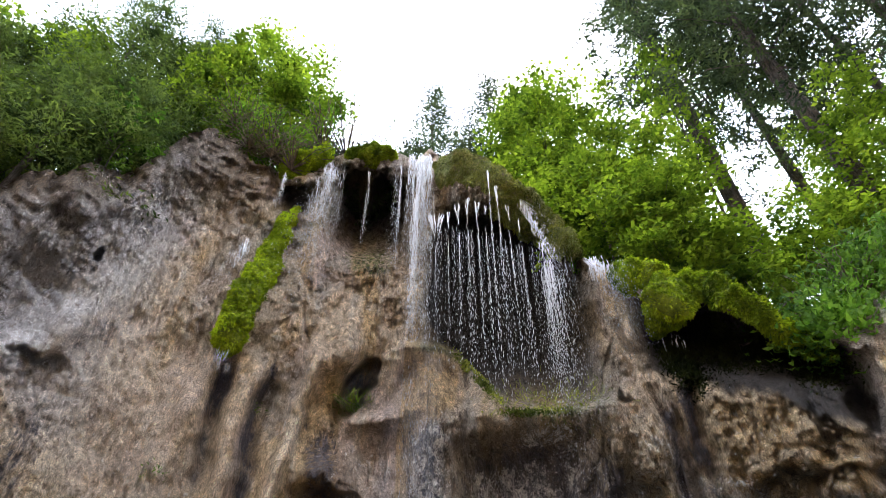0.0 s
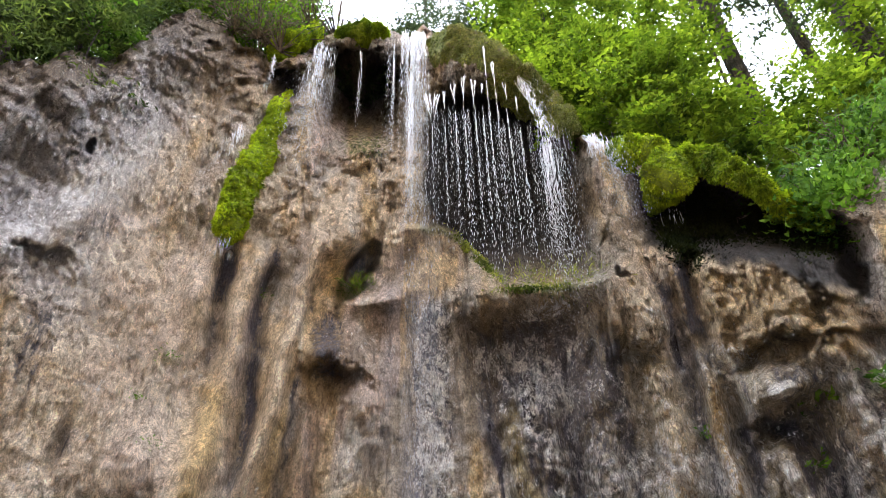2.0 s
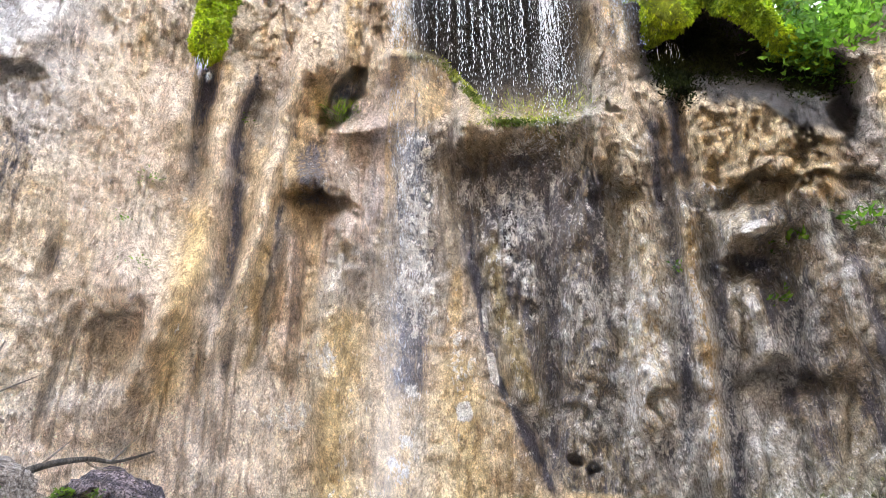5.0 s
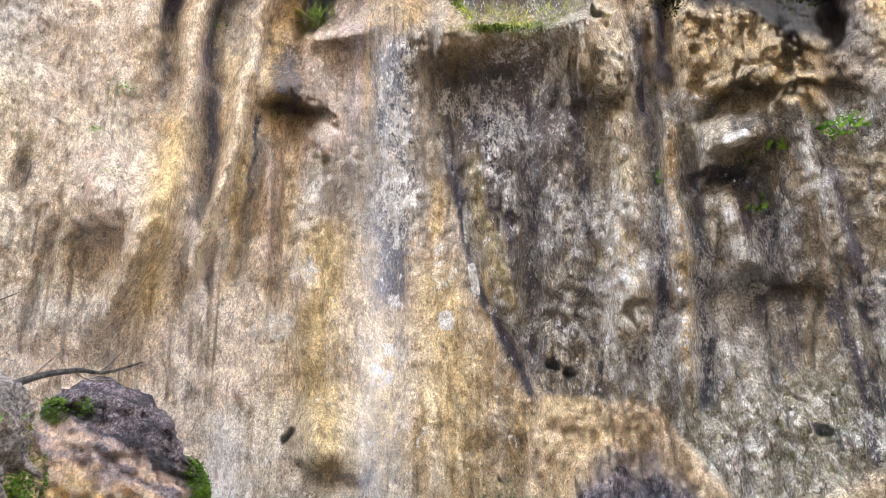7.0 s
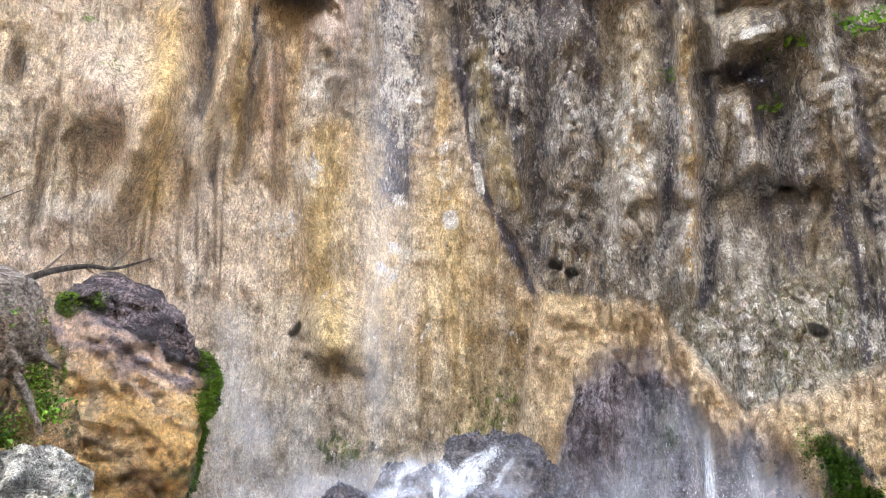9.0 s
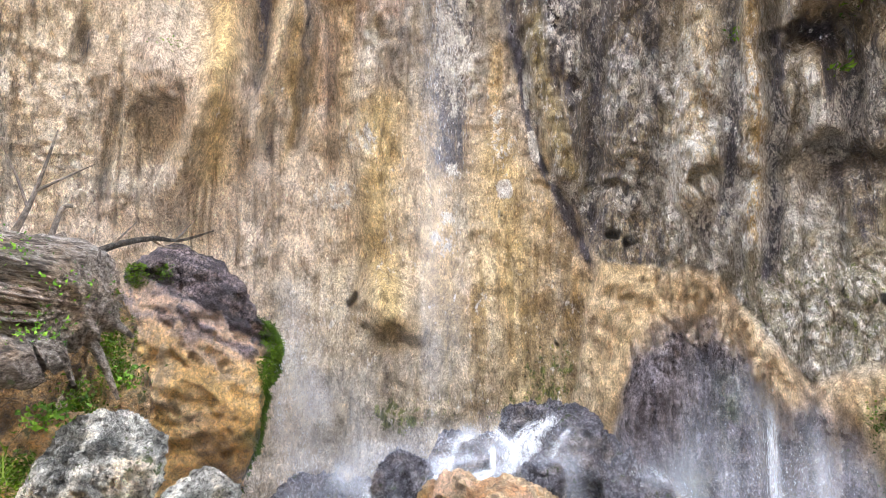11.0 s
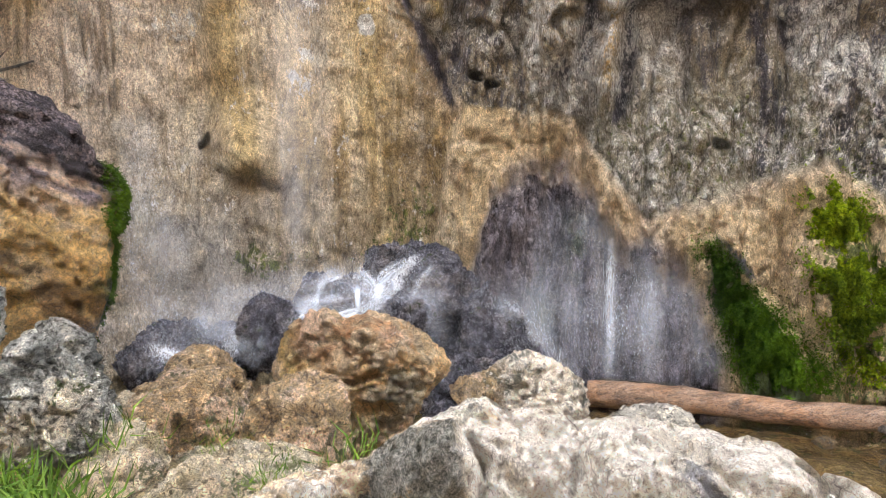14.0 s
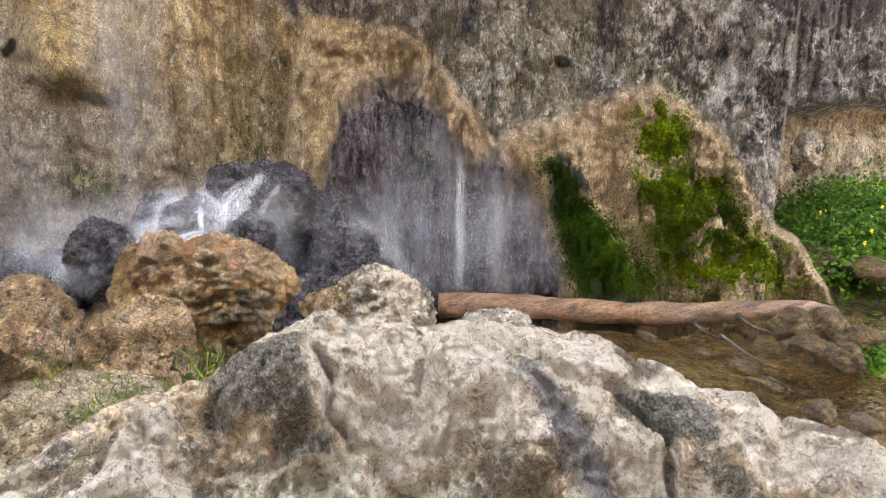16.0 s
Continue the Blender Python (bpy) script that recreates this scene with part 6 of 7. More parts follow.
moss_body([(-18.9, 49.9, 0.05, 0.07, 0.07), (-19.8, 48.2, 0.06, 0.14, 0.09), (-20.6, 46.0, 0.07, 0.17, 0.11), (-21.1, 43.6, 0.09, 0.18, 0.13), (-21.8, 41.0, 0.12, 0.20, 0.15), (-22.3, 38.6, 0.14, 0.21, 0.15), (-22.5, 36.9, 0.15, 0.17, 0.12)], "long bright green moss tongue hanging down the cliff", 1, 24000, 0.24, length=0.05)
moss_body([(-21.6, 52.0, 0.1, 0.14, 0.12), (-20.4, 53.2, 0.12, 0.2, 0.14), (-18.6, 54.1, 0.12, 0.2, 0.14), (-16.0, 55.0, 0.1, 0.12, 0.12)], "bright green moss cap on the cliff's edge", 2, 10000, 0.16, length=0.05)
moss_body([(-13.8, 55.0, 0.1, 0.12, 0.12), (-10.5, 55.3, 0.12, 0.16, 0.14), (-6.9, 55.5, 0.1, 0.12, 0.12)], "green moss cap over the dark hollow", 3, 9000, 0.16, length=0.05)
OLIVE = rock_material("olive_moss_crust", [(0.2, (0.16, 0.20, 0.04)), (0.5, (0.34, 0.40, 0.10)), (0.8, (0.52, 0.54, 0.24))], 7.0, (0.30, 0.26, 0.15), 0.66, 0.9, 0.03)
OLIVE_BLADE = leaf_material("olive_moss_blades", (0.13, 0.17, 0.03), (0.42, 0.45, 0.12), (1.1, 1.1, 0.5))
moss_body([(-0.9, 54.9, 0.1, 0.22, 0.2), (1.5, 54.2, 0.14, 0.36, 0.22), (4.4, 53.9, 0.16, 0.38, 0.22), (7.4, 52.6, 0.16, 0.34, 0.22), (10.2, 50.9, 0.16, 0.34, 0.22), (12.8, 49.0, 0.15, 0.32, 0.22), (15.0, 47.4, 0.12, 0.26, 0.2), (16.6, 46.2, 0.1, 0.16, 0.16)], "olive mossy tufa dome behind the falling water", 4, 16000, 0.16, OLIVE, OLIVE_BLADE)
moss_body([(19.6, 44.2, 0.05, 0.12, 0.10), (21.4, 43.7, 0.12, 0.20, 0.13), (23.4, 43.2, 0.12, 0.18, 0.12), (25.2, 42.4, 0.12, 0.14, 0.1)], "bright green moss mound on the ledge", 5, 10000, 0.14, length=0.05)
moss_body([(26.6, 42.2, 0.15, 0.14, 0.1), (25.6, 41.6, 0.24, 0.26, 0.12), (24.4, 40.8, 0.28, 0.28, 0.12), (23.2, 39.7, 0.28, 0.20, 0.10), (22.0, 38.5, 0.26, 0.07, 0.06)], "bright green moss lobe drooping from the ledge", 6, 14000, 0.08, length=0.045)
moss_body([(26.4, 42.3, 0.15, 0.14, 0.13), (28.2, 41.5, 0.2, 0.16, 0.13), (30.2, 39.9, 0.2, 0.15, 0.12), (31.8, 38.2, 0.2, 0.13, 0.11), (33.0, 36.7, 0.2, 0.12, 0.11), (34.6, 35.2, 0.2, 0.10, 0.1), (36.6, 33.6, 0.1, 0.06, 0.07)], "long bright green moss bank along the ledge", 7, 18000, 0.12, length=0.055)
moss_body([(32.0, 36.2, 0.1, 0.08, 0.06), (34.0, 34.6, 0.12, 0.10, 0.07), (36.2, 33.0, 0.1, 0.08, 0.06)], "small green moss patch under the ledge", 8, 3000, 0.1)


def carpet(name, label, spots, count, mat, seed, length=0.045, width=0.02, cut=0.46, grain=2.6):
    """Short moss grown straight on the rock."""
    r = np.random.default_rng(seed)
    pts, dirs = [], []
    for t0, e0, rt, re, tilt, share in spots:
        for _ in range(int(count * share)):
            de = r.normal() * re * 0.55
            t, e = t0 + r.normal() * rt * 0.55 + tilt * de, e0 + de
            q = polar(t, e, cliff_rho(t, e) - 0.005)
            if noise.noise(q * grain) * 0.35 + noise.noise(q * grain * 3.1) * 0.2 + 0.5 < cut or q.z < 0.02:
                continue
            pts.append(q)
            back = -q.normalized()
            dirs.append((back.x + r.normal() * 0.5, back.y + r.normal() * 0.5, -0.2 + r.normal() * 0.5))
    n = len(pts)
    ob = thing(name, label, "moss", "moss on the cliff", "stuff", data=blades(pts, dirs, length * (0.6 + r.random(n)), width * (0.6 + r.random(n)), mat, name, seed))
    return ob


carpet("moss_carpet", "yellow-green moss clumps on the tan buttress", [(38.6, -5.0, 1.6, 2.6, -0.1, 0.2), (39.8, -9.0, 2.0, 4.0, -0.2, 0.35), (42.6, -9.5, 2.0, 4.0, -0.55, 0.17), (44.5, -14.0, 4.2, 2.2, -0.3, 0.28)], 66000, leaf_material("buttress_moss", (0.06, 0.11, 0.006), (0.30, 0.38, 0.02), (1.2, 1.2, 0.5)), 31, 0.034, 0.016, cut=0.47, grain=3.4)
carpet("moss_carpet", "dark green wet moss sheet on the slab", [(31.8, -10.5, 1.4, 2.6, -0.45, 0.3), (34.4, -13.8, 2.2, 2.8, -0.5, 0.4), (35.6, -16.0, 3.0, 1.6, -0.3, 0.3)], 52000, leaf_material("slab_moss", (0.03, 0.075, 0.006), (0.12, 0.22, 0.016), (1, 1, 0.5)), 32, 0.024, 0.013, cut=0.3)
# dripping moss whose near-black colour carries the ledge's shade
carpet("moss_carpet", "dripping moss under the ledge, coloured near black for its shade", [(23.8, 36.8, 1.3, 2.2, -0.2, 0.3), (27.4, 36.8, 1.7, 1.7, -0.3, 0.3), (31.4, 35.2, 1.9, 1.3, -0.6, 0.25), (34.8, 32.6, 1.7, 1.0, -0.6, 0.15)], 30000, leaf_material("painted_shade_moss", (0.008, 0.012, 0.004), (0.035, 0.045, 0.014), (1, 1, 0.5)), 34, 0.06, 0.022, cut=0.25)
carpet("moss_carpet", "thin moss along the rim of the rock shelf", [(3.4, 37.4, 0.5, 1.6, -1.1, 0.6), (9.0, 34.2, 3, 0.3, -2.0, 0.2)], 3500, OLIVE_BLADE, 33, cut=0.3)




def rock_moss(th, el, rho, rt, re, count, seed):
    """Loose moss pads on the rocks beside the large boulder."""
    r = np.random.default_rng(seed)
    c = np.array(polar(th, el, rho))
    a, e = np.radians(th + r.normal(size=count) * rt), np.radians(el + r.normal(size=count) * re)
    p = np.stack([rho * np.sin(a), rho * np.cos(a), EYE.z + rho * np.tan(e)], -1) + r.normal(size=(count, 3)) * 0.02
    d = r.normal(size=(count, 3)) + np.array((0, -1.2, 0.2))
    ob = thing("moss_pad", "bright green moss pad on brown rock", "moss", "moss on the rocks")
    ob.location = c
    child("leaves", blades(p - c, d, 0.022 * (0.6 + r.random(count)), 0.010 * (0.6 + r.random(count)), PAD_MOSS, "leaves", seed), ob, kind="stuff")


for k_, (t_, e_, r_, a_, b_) in enumerate(((-28.6, 1.8, 4.55, 0.35, 0.8), (-28.0, -1.6, 4.5, 0.5, 1.0), (-27.6, -4.0, 4.4, 0.5, 0.8), (-30.0, -6.0, 4.3, 0.6, 0.8), (-33.8, -10.2, 3.7, 0.9, 0.6))):
    rock_moss(t_, e_, r_, a_, b_, 700, 700 + k_)


# ---- herbs and grass ----
def tuft(th, el, rho, count, size, mat, name, label, category, seed, spread=0.12, up=1.0, width=0.3, group=""):
    r = np.random.default_rng(seed)
    c = np.array(polar(th, el, rho))
    p = c + r.normal(size=(count, 3)) * spread * (1, 1, 0.5)
    d = np.c_[r.normal(size=(count, 2)) * 0.7, up * (0.4 + r.random(count))] + (p - c) / max(spread, 1e-3) * 0.4
    ob = thing(name, label, category, group)
    ob.location = c
    L = size * (0.5 + r.random(count))
    child("leaves", blades(p - c, d, L, L * width, mat, "leaves", seed, 0.8), ob, kind="stuff")
    return ob


for th_, el_, n_, s_, sd in ((30.4, 21.6, 60, 0.14, 1), (21.4, 20.6, 70, 0.09, 2), (28.1, 17.4, 40, 0.11, 3), (35.7, 22.0, 60, 0.14, 4), (-18.0, 33.2, 50, 0.06, 5), (-24.9, 27.5, 60, 0.05, 6), (-24.8, 20.9, 50, 0.05, 7), (-26.5, 24.0, 40, 0.05, 8), (15.5, 45.0, 60, 0.10, 9), (-39.5, 47.6, 90, 0.14, 14), (-36.5, 50.0, 80, 0.14, 15)):
    tuft(th_, el_, cliff_rho(th_, el_) - 0.03, n_, s_ * 0.6, LEAF_HERB, "herb", "small green herb growing from the rock face", "plant", 200 + sd, 0.07, 0.5, 0.4, "herbs on the cliff")
tuft(-8.6, 34.6, cliff_rho(-9.0, 33.4) + 0.30, 130, 0.16, GRASS, "grass_tuft", "green grass tuft growing in the rock hollow", "grass", 230, 0.10, 1.2, 0.06)
for k_ in range(9):
    tuft(7.0 + k_ * 1.0, 34.7 - 0.06 * k_, cliff_rho(7 + k_ * 1.0, 34.0) + 0.12, 70, 0.10, OLIVE_BLADE, "grass_tuft", "pale green grass on the wet rock shelf", "grass", 240 + k_, 0.16, 0.8, 0.06, "grass on the shelf")
for th_, el_, rho_, n_, s_ in ((-32.0, -18.6, 2.3, 200, 0.11), (-23.8, -24.6, 2.1, 300, 0.13), (-26.0, -24.0, 2.15, 300, 0.13), (-28.2, -23.4, 2.2, 240, 0.14), (-22.4, -25.5, 2.1, 200, 0.12), (-6.2, -24.8, 2.5, 110, 0.07), (-10.1, -21.4, 2.75, 50, 0.06), (-17.6, -20.5, 2.6, 40, 0.10), (-35.5, -11.0, 3.3, 120, 0.12), (0.8, -24.0, 2.2, 50, 0.10)):
    tuft(th_, el_, rho_, n_, s_, GRASS, "grass_tuft", "fresh green grass tuft between the boulders", "grass", int(300 + th_), 0.055, 1.3, 0.05, "grass between boulders")
for th_, el_, rho_, n_, s_ in ((-31.4, -6.8, 3.9, 120, 0.04), (-27.4, -4.4, 4.4, 120, 0.035), (-30.6, 2.6, 3.3, 90, 0.02), (-33.0, -0.6, 3.15, 80, 0.022), (-34.5, 5.2, 3.3, 70, 0.018), (55.6, -19.8, 5.6, 500, 0.06)):
    tuft(th_, el_, rho_, n_, s_, LEAF_HERB, "herb", "small green herb between the boulders", "plant", int(400 + th_), 0.07, 0.7, 0.5, "herbs between boulders")
for k_ in range(26):
    rr = random.Random(k_)
    th_, f_ = 46.8 + 13 * rr.random(), rr.random()
    el_ = -14.5 + (6.2 if th_ > 49 else 3.0) * f_
    bush = tuft(th_, el_, 8.3 + 1.6 * f_, 1300, 0.065, LEAF_HERB, "herb_bush", "bright green leafy herbs below the overhang", "plant", 500 + k_, 0.30, 0.5, 0.5, "herbs by the far bank")
    if k_ % 3 == 0:
        for m_ in range(4):
            p_ = Vector((rr.uniform(-0.3, 0.3), -0.35, rr.uniform(0, 0.35)))
            fl = [(math.cos(a_) * 0.035, math.sin(a_) * 0.012, math.sin(a_) * 0.035) for a_ in np.linspace(0, 2 * math.pi, 11)[:-1]]
            fv = [tuple(p_ + Vector(q) * (1.0 if i_ % 2 else 0.55)) for i_, q in enumerate(fl)] + [tuple(p_ + Vector((0, -0.015, 0)))]
            flower = child("flower", mesh_from("flower", fv, [(i_, (i_ + 1) % 10, 10) for i_ in range(10)], PETAL, False), bush, "small yellow flower")
            q_ = p_ + Vector((0, -0.016, 0))
            cv = [tuple(q_ + Vector((math.cos(a_) * 0.007, 0, math.sin(a_) * 0.007))) for a_ in np.linspace(0, 2 * math.pi, 7)[:-1]] + [tuple(q_ + Vector((0, -0.008, 0)))]
            child("flower_centre", mesh_from("flower_centre", cv, [(i_, (i_ + 1) % 6, 6) for i_ in range(6)], OCHRE_ROCK), flower, "darker ochre centre")
for k_ in range(30):
    rr = random.Random(900 + k_)
    th_ = 36.5 + 10 * rr.random()
    el_ = float(lookup(CREST, th_)) + rr.uniform(-1.5, 1.2)
    tuft(th_, el_, cliff_rho(th_, el_) + 0.1, 300, 0.10, LEAF_HERB, "herb_bush", "bright green herbs on the cliff's edge", "plant", 940 + k_, 0.28, 0.6, 0.4, "herbs on the cliff's edge")


# ---- falling water ----
falls = thing("waterfall", "white waterfall breaking into strands and drops", "waterfall")


def strands(name, th, el, rho, bottom, half, count, seed, broken=0.45, thick=0.008, drift=0.0, fan=1.0):
    """Threads of water that fall straight down from a lip, torn into pieces."""
    r = random.Random(seed)
    verts, faces = [], []
    for _ in range(count):
        o = r.gauss(0, 0.45)
        p = polar(th + o * half, el, rho + r.uniform(-0.12, 0.12))
        side = Vector((math.cos(radians(th)), -math.sin(radians(th)), 0))
        z, end = p.z - 0.3 * r.random(), EYE.z + rho * math.tan(radians(bottom)) + 0.3 * r.random()
        top = p.z
        end = end + abs(r.gauss(0, 0.30)) * (top - end)
        while z > end:
            fall = (top - z) / max(top - end, 0.1)
            piece = r.uniform(0.05, 0.45) * (1.0 if r.random() > 0.3 else 0.3) * max(0.12, 1 - 1.25 * fall)
            if r.random() > broken * (0.3 + fall):
                w = thick * r.uniform(0.3, 1.2) * (1.2 - 0.7 * fall)
                off = side * (half * 0.12 * o * fan * fall + drift * fall + r.gauss(0, 0.006))
                a, b = Vector((p.x, p.y, z)) + off, Vector((p.x, p.y, z - piece)) + off + side * r.gauss(0, 0.006)
                m = a.lerp(b, 0.5) + side * r.gauss(0, 0.008)
                n0 = len(verts)
                for q, f in ((a, 0.3), (m, 1.0), (b, 0.5)):
                    for c_ in range(3):
                        an = 2 * math.pi * c_ / 3
                        verts.append(q + side * (w * f * math.cos(an)) + Vector((p.x, p.y, 0)).normalized() * (w * f * math.sin(an)))
                for lv_ in (0, 3):
                    for c_ in range(3):
                        faces.append((n0 + lv_ + c_, n0 + lv_ + (c_ + 1) % 3, n0 + lv_ + 3 + (c_ + 1) % 3, n0 + lv_ + 3 + c_))
            z -= piece * r.uniform(0.9, 1.5) + 0.05 * fall * r.random()
    return child(name, quick_mesh(name, np.array(verts), np.array(faces), WATER_WHITE), falls, kind="stuff")


def curtain(name, th, el, rho, bottom, half, count, seed, thick=0.004, drop=0.05, gap=0.10, loose=0.012):
    """Upright threads of separate stretched drops, closer near the lip and looser further down."""
    r = np.random.default_rng(seed)
    side = np.array((math.cos(radians(th)), -math.sin(radians(th)), 0.0))
    away = np.array((math.sin(radians(th)), math.cos(radians(th)), 0.0))
    low = EYE.z + rho * math.tan(radians(bottom))
    c, size = [], []
    for _ in range(count):
        a = radians(th + r.uniform(-1, 1) * half)
        d = rho + r.uniform(-0.15, 0.15)
        z = EYE.z + d * math.tan(radians(el)) - 0.3 * r.random()
        top, far = z, low + 0.5 * r.random()
        weight = r.uniform(0.5, 1.2)
        while z > far:
            f = (top - z) / max(top - low, 0.1)
            c.append((d * math.sin(a), d * math.cos(a), z) + (side * r.normal() + away * r.normal()) * loose * (0.3 + 1.6 * f))
            size.append((thick * weight * r.uniform(0.4, 0.95), drop * r.uniform(0.4, 1.3) * (1.1 - 0.5 * f)))
            z -= gap * r.uniform(0.25, 1.6) * (0.6 + 1.0 * f)
    c, size = np.array(c), np.array(size)
    w, h = size[:, :1], size[:, 1:]
    rim = [c + side * w, c + away * w, c - side * w, c - away * w]
    v = np.stack([c + np.array((0, 0, 1)) * h] + rim + [c - np.array((0, 0, 0.6)) * h], 1).reshape(-1, 3)
    k = np.arange(len(c))[:, None] * 6
    f = np.concatenate([k + np.array(q) for q in ((0, 1, 2), (0, 2, 3), (0, 3, 4), (0, 4, 1), (5, 2, 1), (5, 3, 2), (5, 4, 3), (5, 1, 4))])
    return child(name, quick_mesh(name, v, f, WATER_WHITE), falls, kind="stuff")


def finger(th, el, rho, length, width, seed, drift=0.0):
    """A tongue of white water, broad at the lip, drawn out to a point and torn into ribs."""
    r = random.Random(seed)
    p = polar(th, el, rho)
    side = Vector((math.cos(radians(th)), -math.sin(radians(th)), 0))
    away = Vector((math.sin(radians(th)), math.cos(radians(th)), 0))
    vs, fs = [], []
    for m in range(max(2, int(width / 0.022))):
        o = r.uniform(-0.5, 0.5) * width
        run = length * r.uniform(0.45, 1.0) * (1 - 0.9 * abs(o) / max(width, 1e-3))
        start = r.uniform(0, 0.06)
        pts, rad = [], []
        for q in np.linspace(0, 1, 7):
            pts.append(p + side * (o * (1 - 0.75 * q) + drift * q * q + r.gauss(0, 0.004)) + away * (r.uniform(-0.02, 0.02) - 0.05 * q) + Vector((0, 0, -start - run * q)))
            rad.append(0.011 * (0.3 + 0.7 * min(1.0, 5 * q)) * (1 - 0.8 * q) * r.uniform(0.7, 1.2))
        v, f = tube(pts, rad, 5, 0.2, seed + m)
        fs += [tuple(a + len(vs) for a in q) for q in f]
        vs += v
    child("finger", mesh_from("finger", vs, fs, WATER_WHITE), falls, "tapering white tongue of water", "stuff")


lip = cliff_rho(-3.6, 55) - 0.35
# the main jet, white and close at the lip
for t_, n_, sd_ in ((-4.6, 20, 1), (-3.6, 34, 2), (-2.8, 30, 3), (-1.9, 20, 4)):
    strands("stream", t_, 56.0, lip - 0.1, 46.0, 0.55, n_, sd_, 0.35, 0.008)
strands("stream", -2.9, 55.9, lip - 0.1, 36.0, 0.9, 44, 5, 0.6, 0.0048)
strands("stream", -3.6, 52.6, lip - 0.15, 34.0, 0.3, 34, 6, 0.45, 0.0065)
finger(-3.3, 55.8, lip - 0.12, 1.5, 0.42, 601)
finger(-2.0, 55.4, lip - 0.12, 1.1, 0.20, 602)
curtain("drip", -2.9, 52, lip - 0.15, 30, 1.5, 22, 611, 0.0045, 0.05, 0.09, 0.03)
curtain("drip", -2.4, 38, lip - 0.2, 3, 2.0, 16, 612, 0.0035, 0.05, 0.16, 0.05)
# left threads before the small hollow
strands("stream", -15.4, 54.3, cliff_rho(-15.6, 54) - 0.45, 44.5, 1.2, 50, 21, 0.6, 0.0055, drift=-0.2)
curtain("drip", -15.6, 52.0, cliff_rho(-15.6, 54) - 0.45, 42, 2.0, 26, 22, 0.004, 0.035, 0.07, 0.04)
for t_, e_, b_, w_, sd_ in ((-13.8, 53.6, 48.0, 0.10, 31), (-10.3, 54.0, 47.6, 0.10, 32), (-6.0, 54.8, 46.0, 0.08, 33)):
    rr_ = cliff_rho(t_, 54) - 0.4
    finger(t_, e_, rr_, 0.55, w_, sd_)
    curtain("drip", t_, e_ - 1.0, rr_, b_, 0.14, 4, sd_ + 40, 0.006, 0.06, 0.05, 0.01)
curtain("drip", -6.2, 54.4, cliff_rho(-6.2, 54) - 0.4, 44, 0.6, 9, 75, 0.004, 0.04, 0.08, 0.03)
strands("stream", -21.4, 52.6, cliff_rho(-21.4, 52) - 0.3, 49.0, 0.3, 16, 8, 0.2, 0.009)
# tongues along the lower edge of the dome, and the curtain of drops before the dark hollow
for t_, e_, len_, w_, sd_ in ((-0.9, 51.0, 0.95, 0.28, 41), (0.7, 51.2, 0.7, 0.09, 42), (2.0, 51.8, 0.9, 0.10, 43), (3.2, 52.3, 0.8, 0.10, 44), (4.5, 51.9, 0.8, 0.09, 45), (5.6, 51.6, 0.6, 0.06, 46), (6.4, 54.4, 0.9, 0.09, 47), (7.4, 53.2, 0.8, 0.11, 48), (8.6, 51.4, 0.6, 0.06, 49), (9.8, 50.2, 0.6, 0.06, 50), (12.2, 48.0, 0.5, 0.10, 51), (13.6, 47.4, 0.4, 0.06, 52)):
    rr_ = cliff_rho(t_, 53) - 0.62
    finger(t_, e_, rr_, len_, w_, sd_)
    curtain("drip", t_, e_ - 2.0, rr_, 35.0 + 0.4 * abs(t_ - 8), 0.10, 2, sd_ + 300, 0.0052, 0.06, 0.055, 0.008)
for k_, t_ in enumerate(np.linspace(-1.0, 15.0, 17)):
    curtain("drip", float(t_), 50.6 - 0.22 * k_, cliff_rho(float(t_), 53) - 0.5 - 0.15 * (k_ % 3), 34.6 + (4.0 if t_ < 3 else 0), 0.5, 5, 420 + k_, 0.0034, 0.045, 0.085, 0.014)
strands("stream", 10.2, 52.4, cliff_rho(10.7, 50) - 0.7, 42.0, 0.35, 46, 91, 0.4, 0.0075, drift=0.5)
finger(10.0, 52.4, cliff_rho(10.7, 50) - 0.7, 1.3, 0.14, 603, drift=0.28)
strands("stream", 12.6, 46.6, cliff_rho(12.6, 47) - 0.75, 34.0, 0.8, 50, 92, 0.6, 0.006)
curtain("drip", 12.8, 45, cliff_rho(12.6, 47) - 0.75, 34, 1.2, 16, 93, 0.0045, 0.05, 0.07, 0.03)
strands("stream", 17.9, 46.0, cliff_rho(18.6, 45) - 0.45, 40.8, 0.9, 80, 94, 0.45, 0.006, drift=0.35)
finger(17.6, 46.0, cliff_rho(18.6, 45) - 0.45, 0.6, 0.22, 604, drift=0.15)
curtain("drip", 19.4, 43.5, cliff_rho(19.3, 43) - 0.4, 36.5, 1.1, 22, 95, 0.0042, 0.05, 0.08, 0.03)
strands("stream", 24.0, 38.6, cliff_rho(24.4, 40) - 0.5, 36.2, 1.2, 30, 96, 0.5, 0.003)
strands("stream", -22.7, 37.6, cliff_rho(-22.4, 38) - 0.35, 34.2, 1.0, 40, 97, 0.45, 0.0035)
strands("stream", -23.4, 46.6, cliff_rho(-23.4, 45) - 0.12, 41.0, 0.5, 24, 98, 0.4, 0.006, drift=-0.25)
strands("stream", -21.8, 50.4, cliff_rho(-21.8, 50) - 0.12, 46.0, 0.4, 18, 99, 0.4, 0.006, drift=-0.25)
strands("stream", 22.7, -7.0, cliff_rho(22.7, -10) - 0.1, -18.8, 0.22, 50, 100, 0.75, 0.0026, drift=-0.1)
strands("stream", 25.7, -8.5, cliff_rho(25.7, -10) - 0.06, -18.0, 0.8, 12, 101, 0.95, 0.0014)
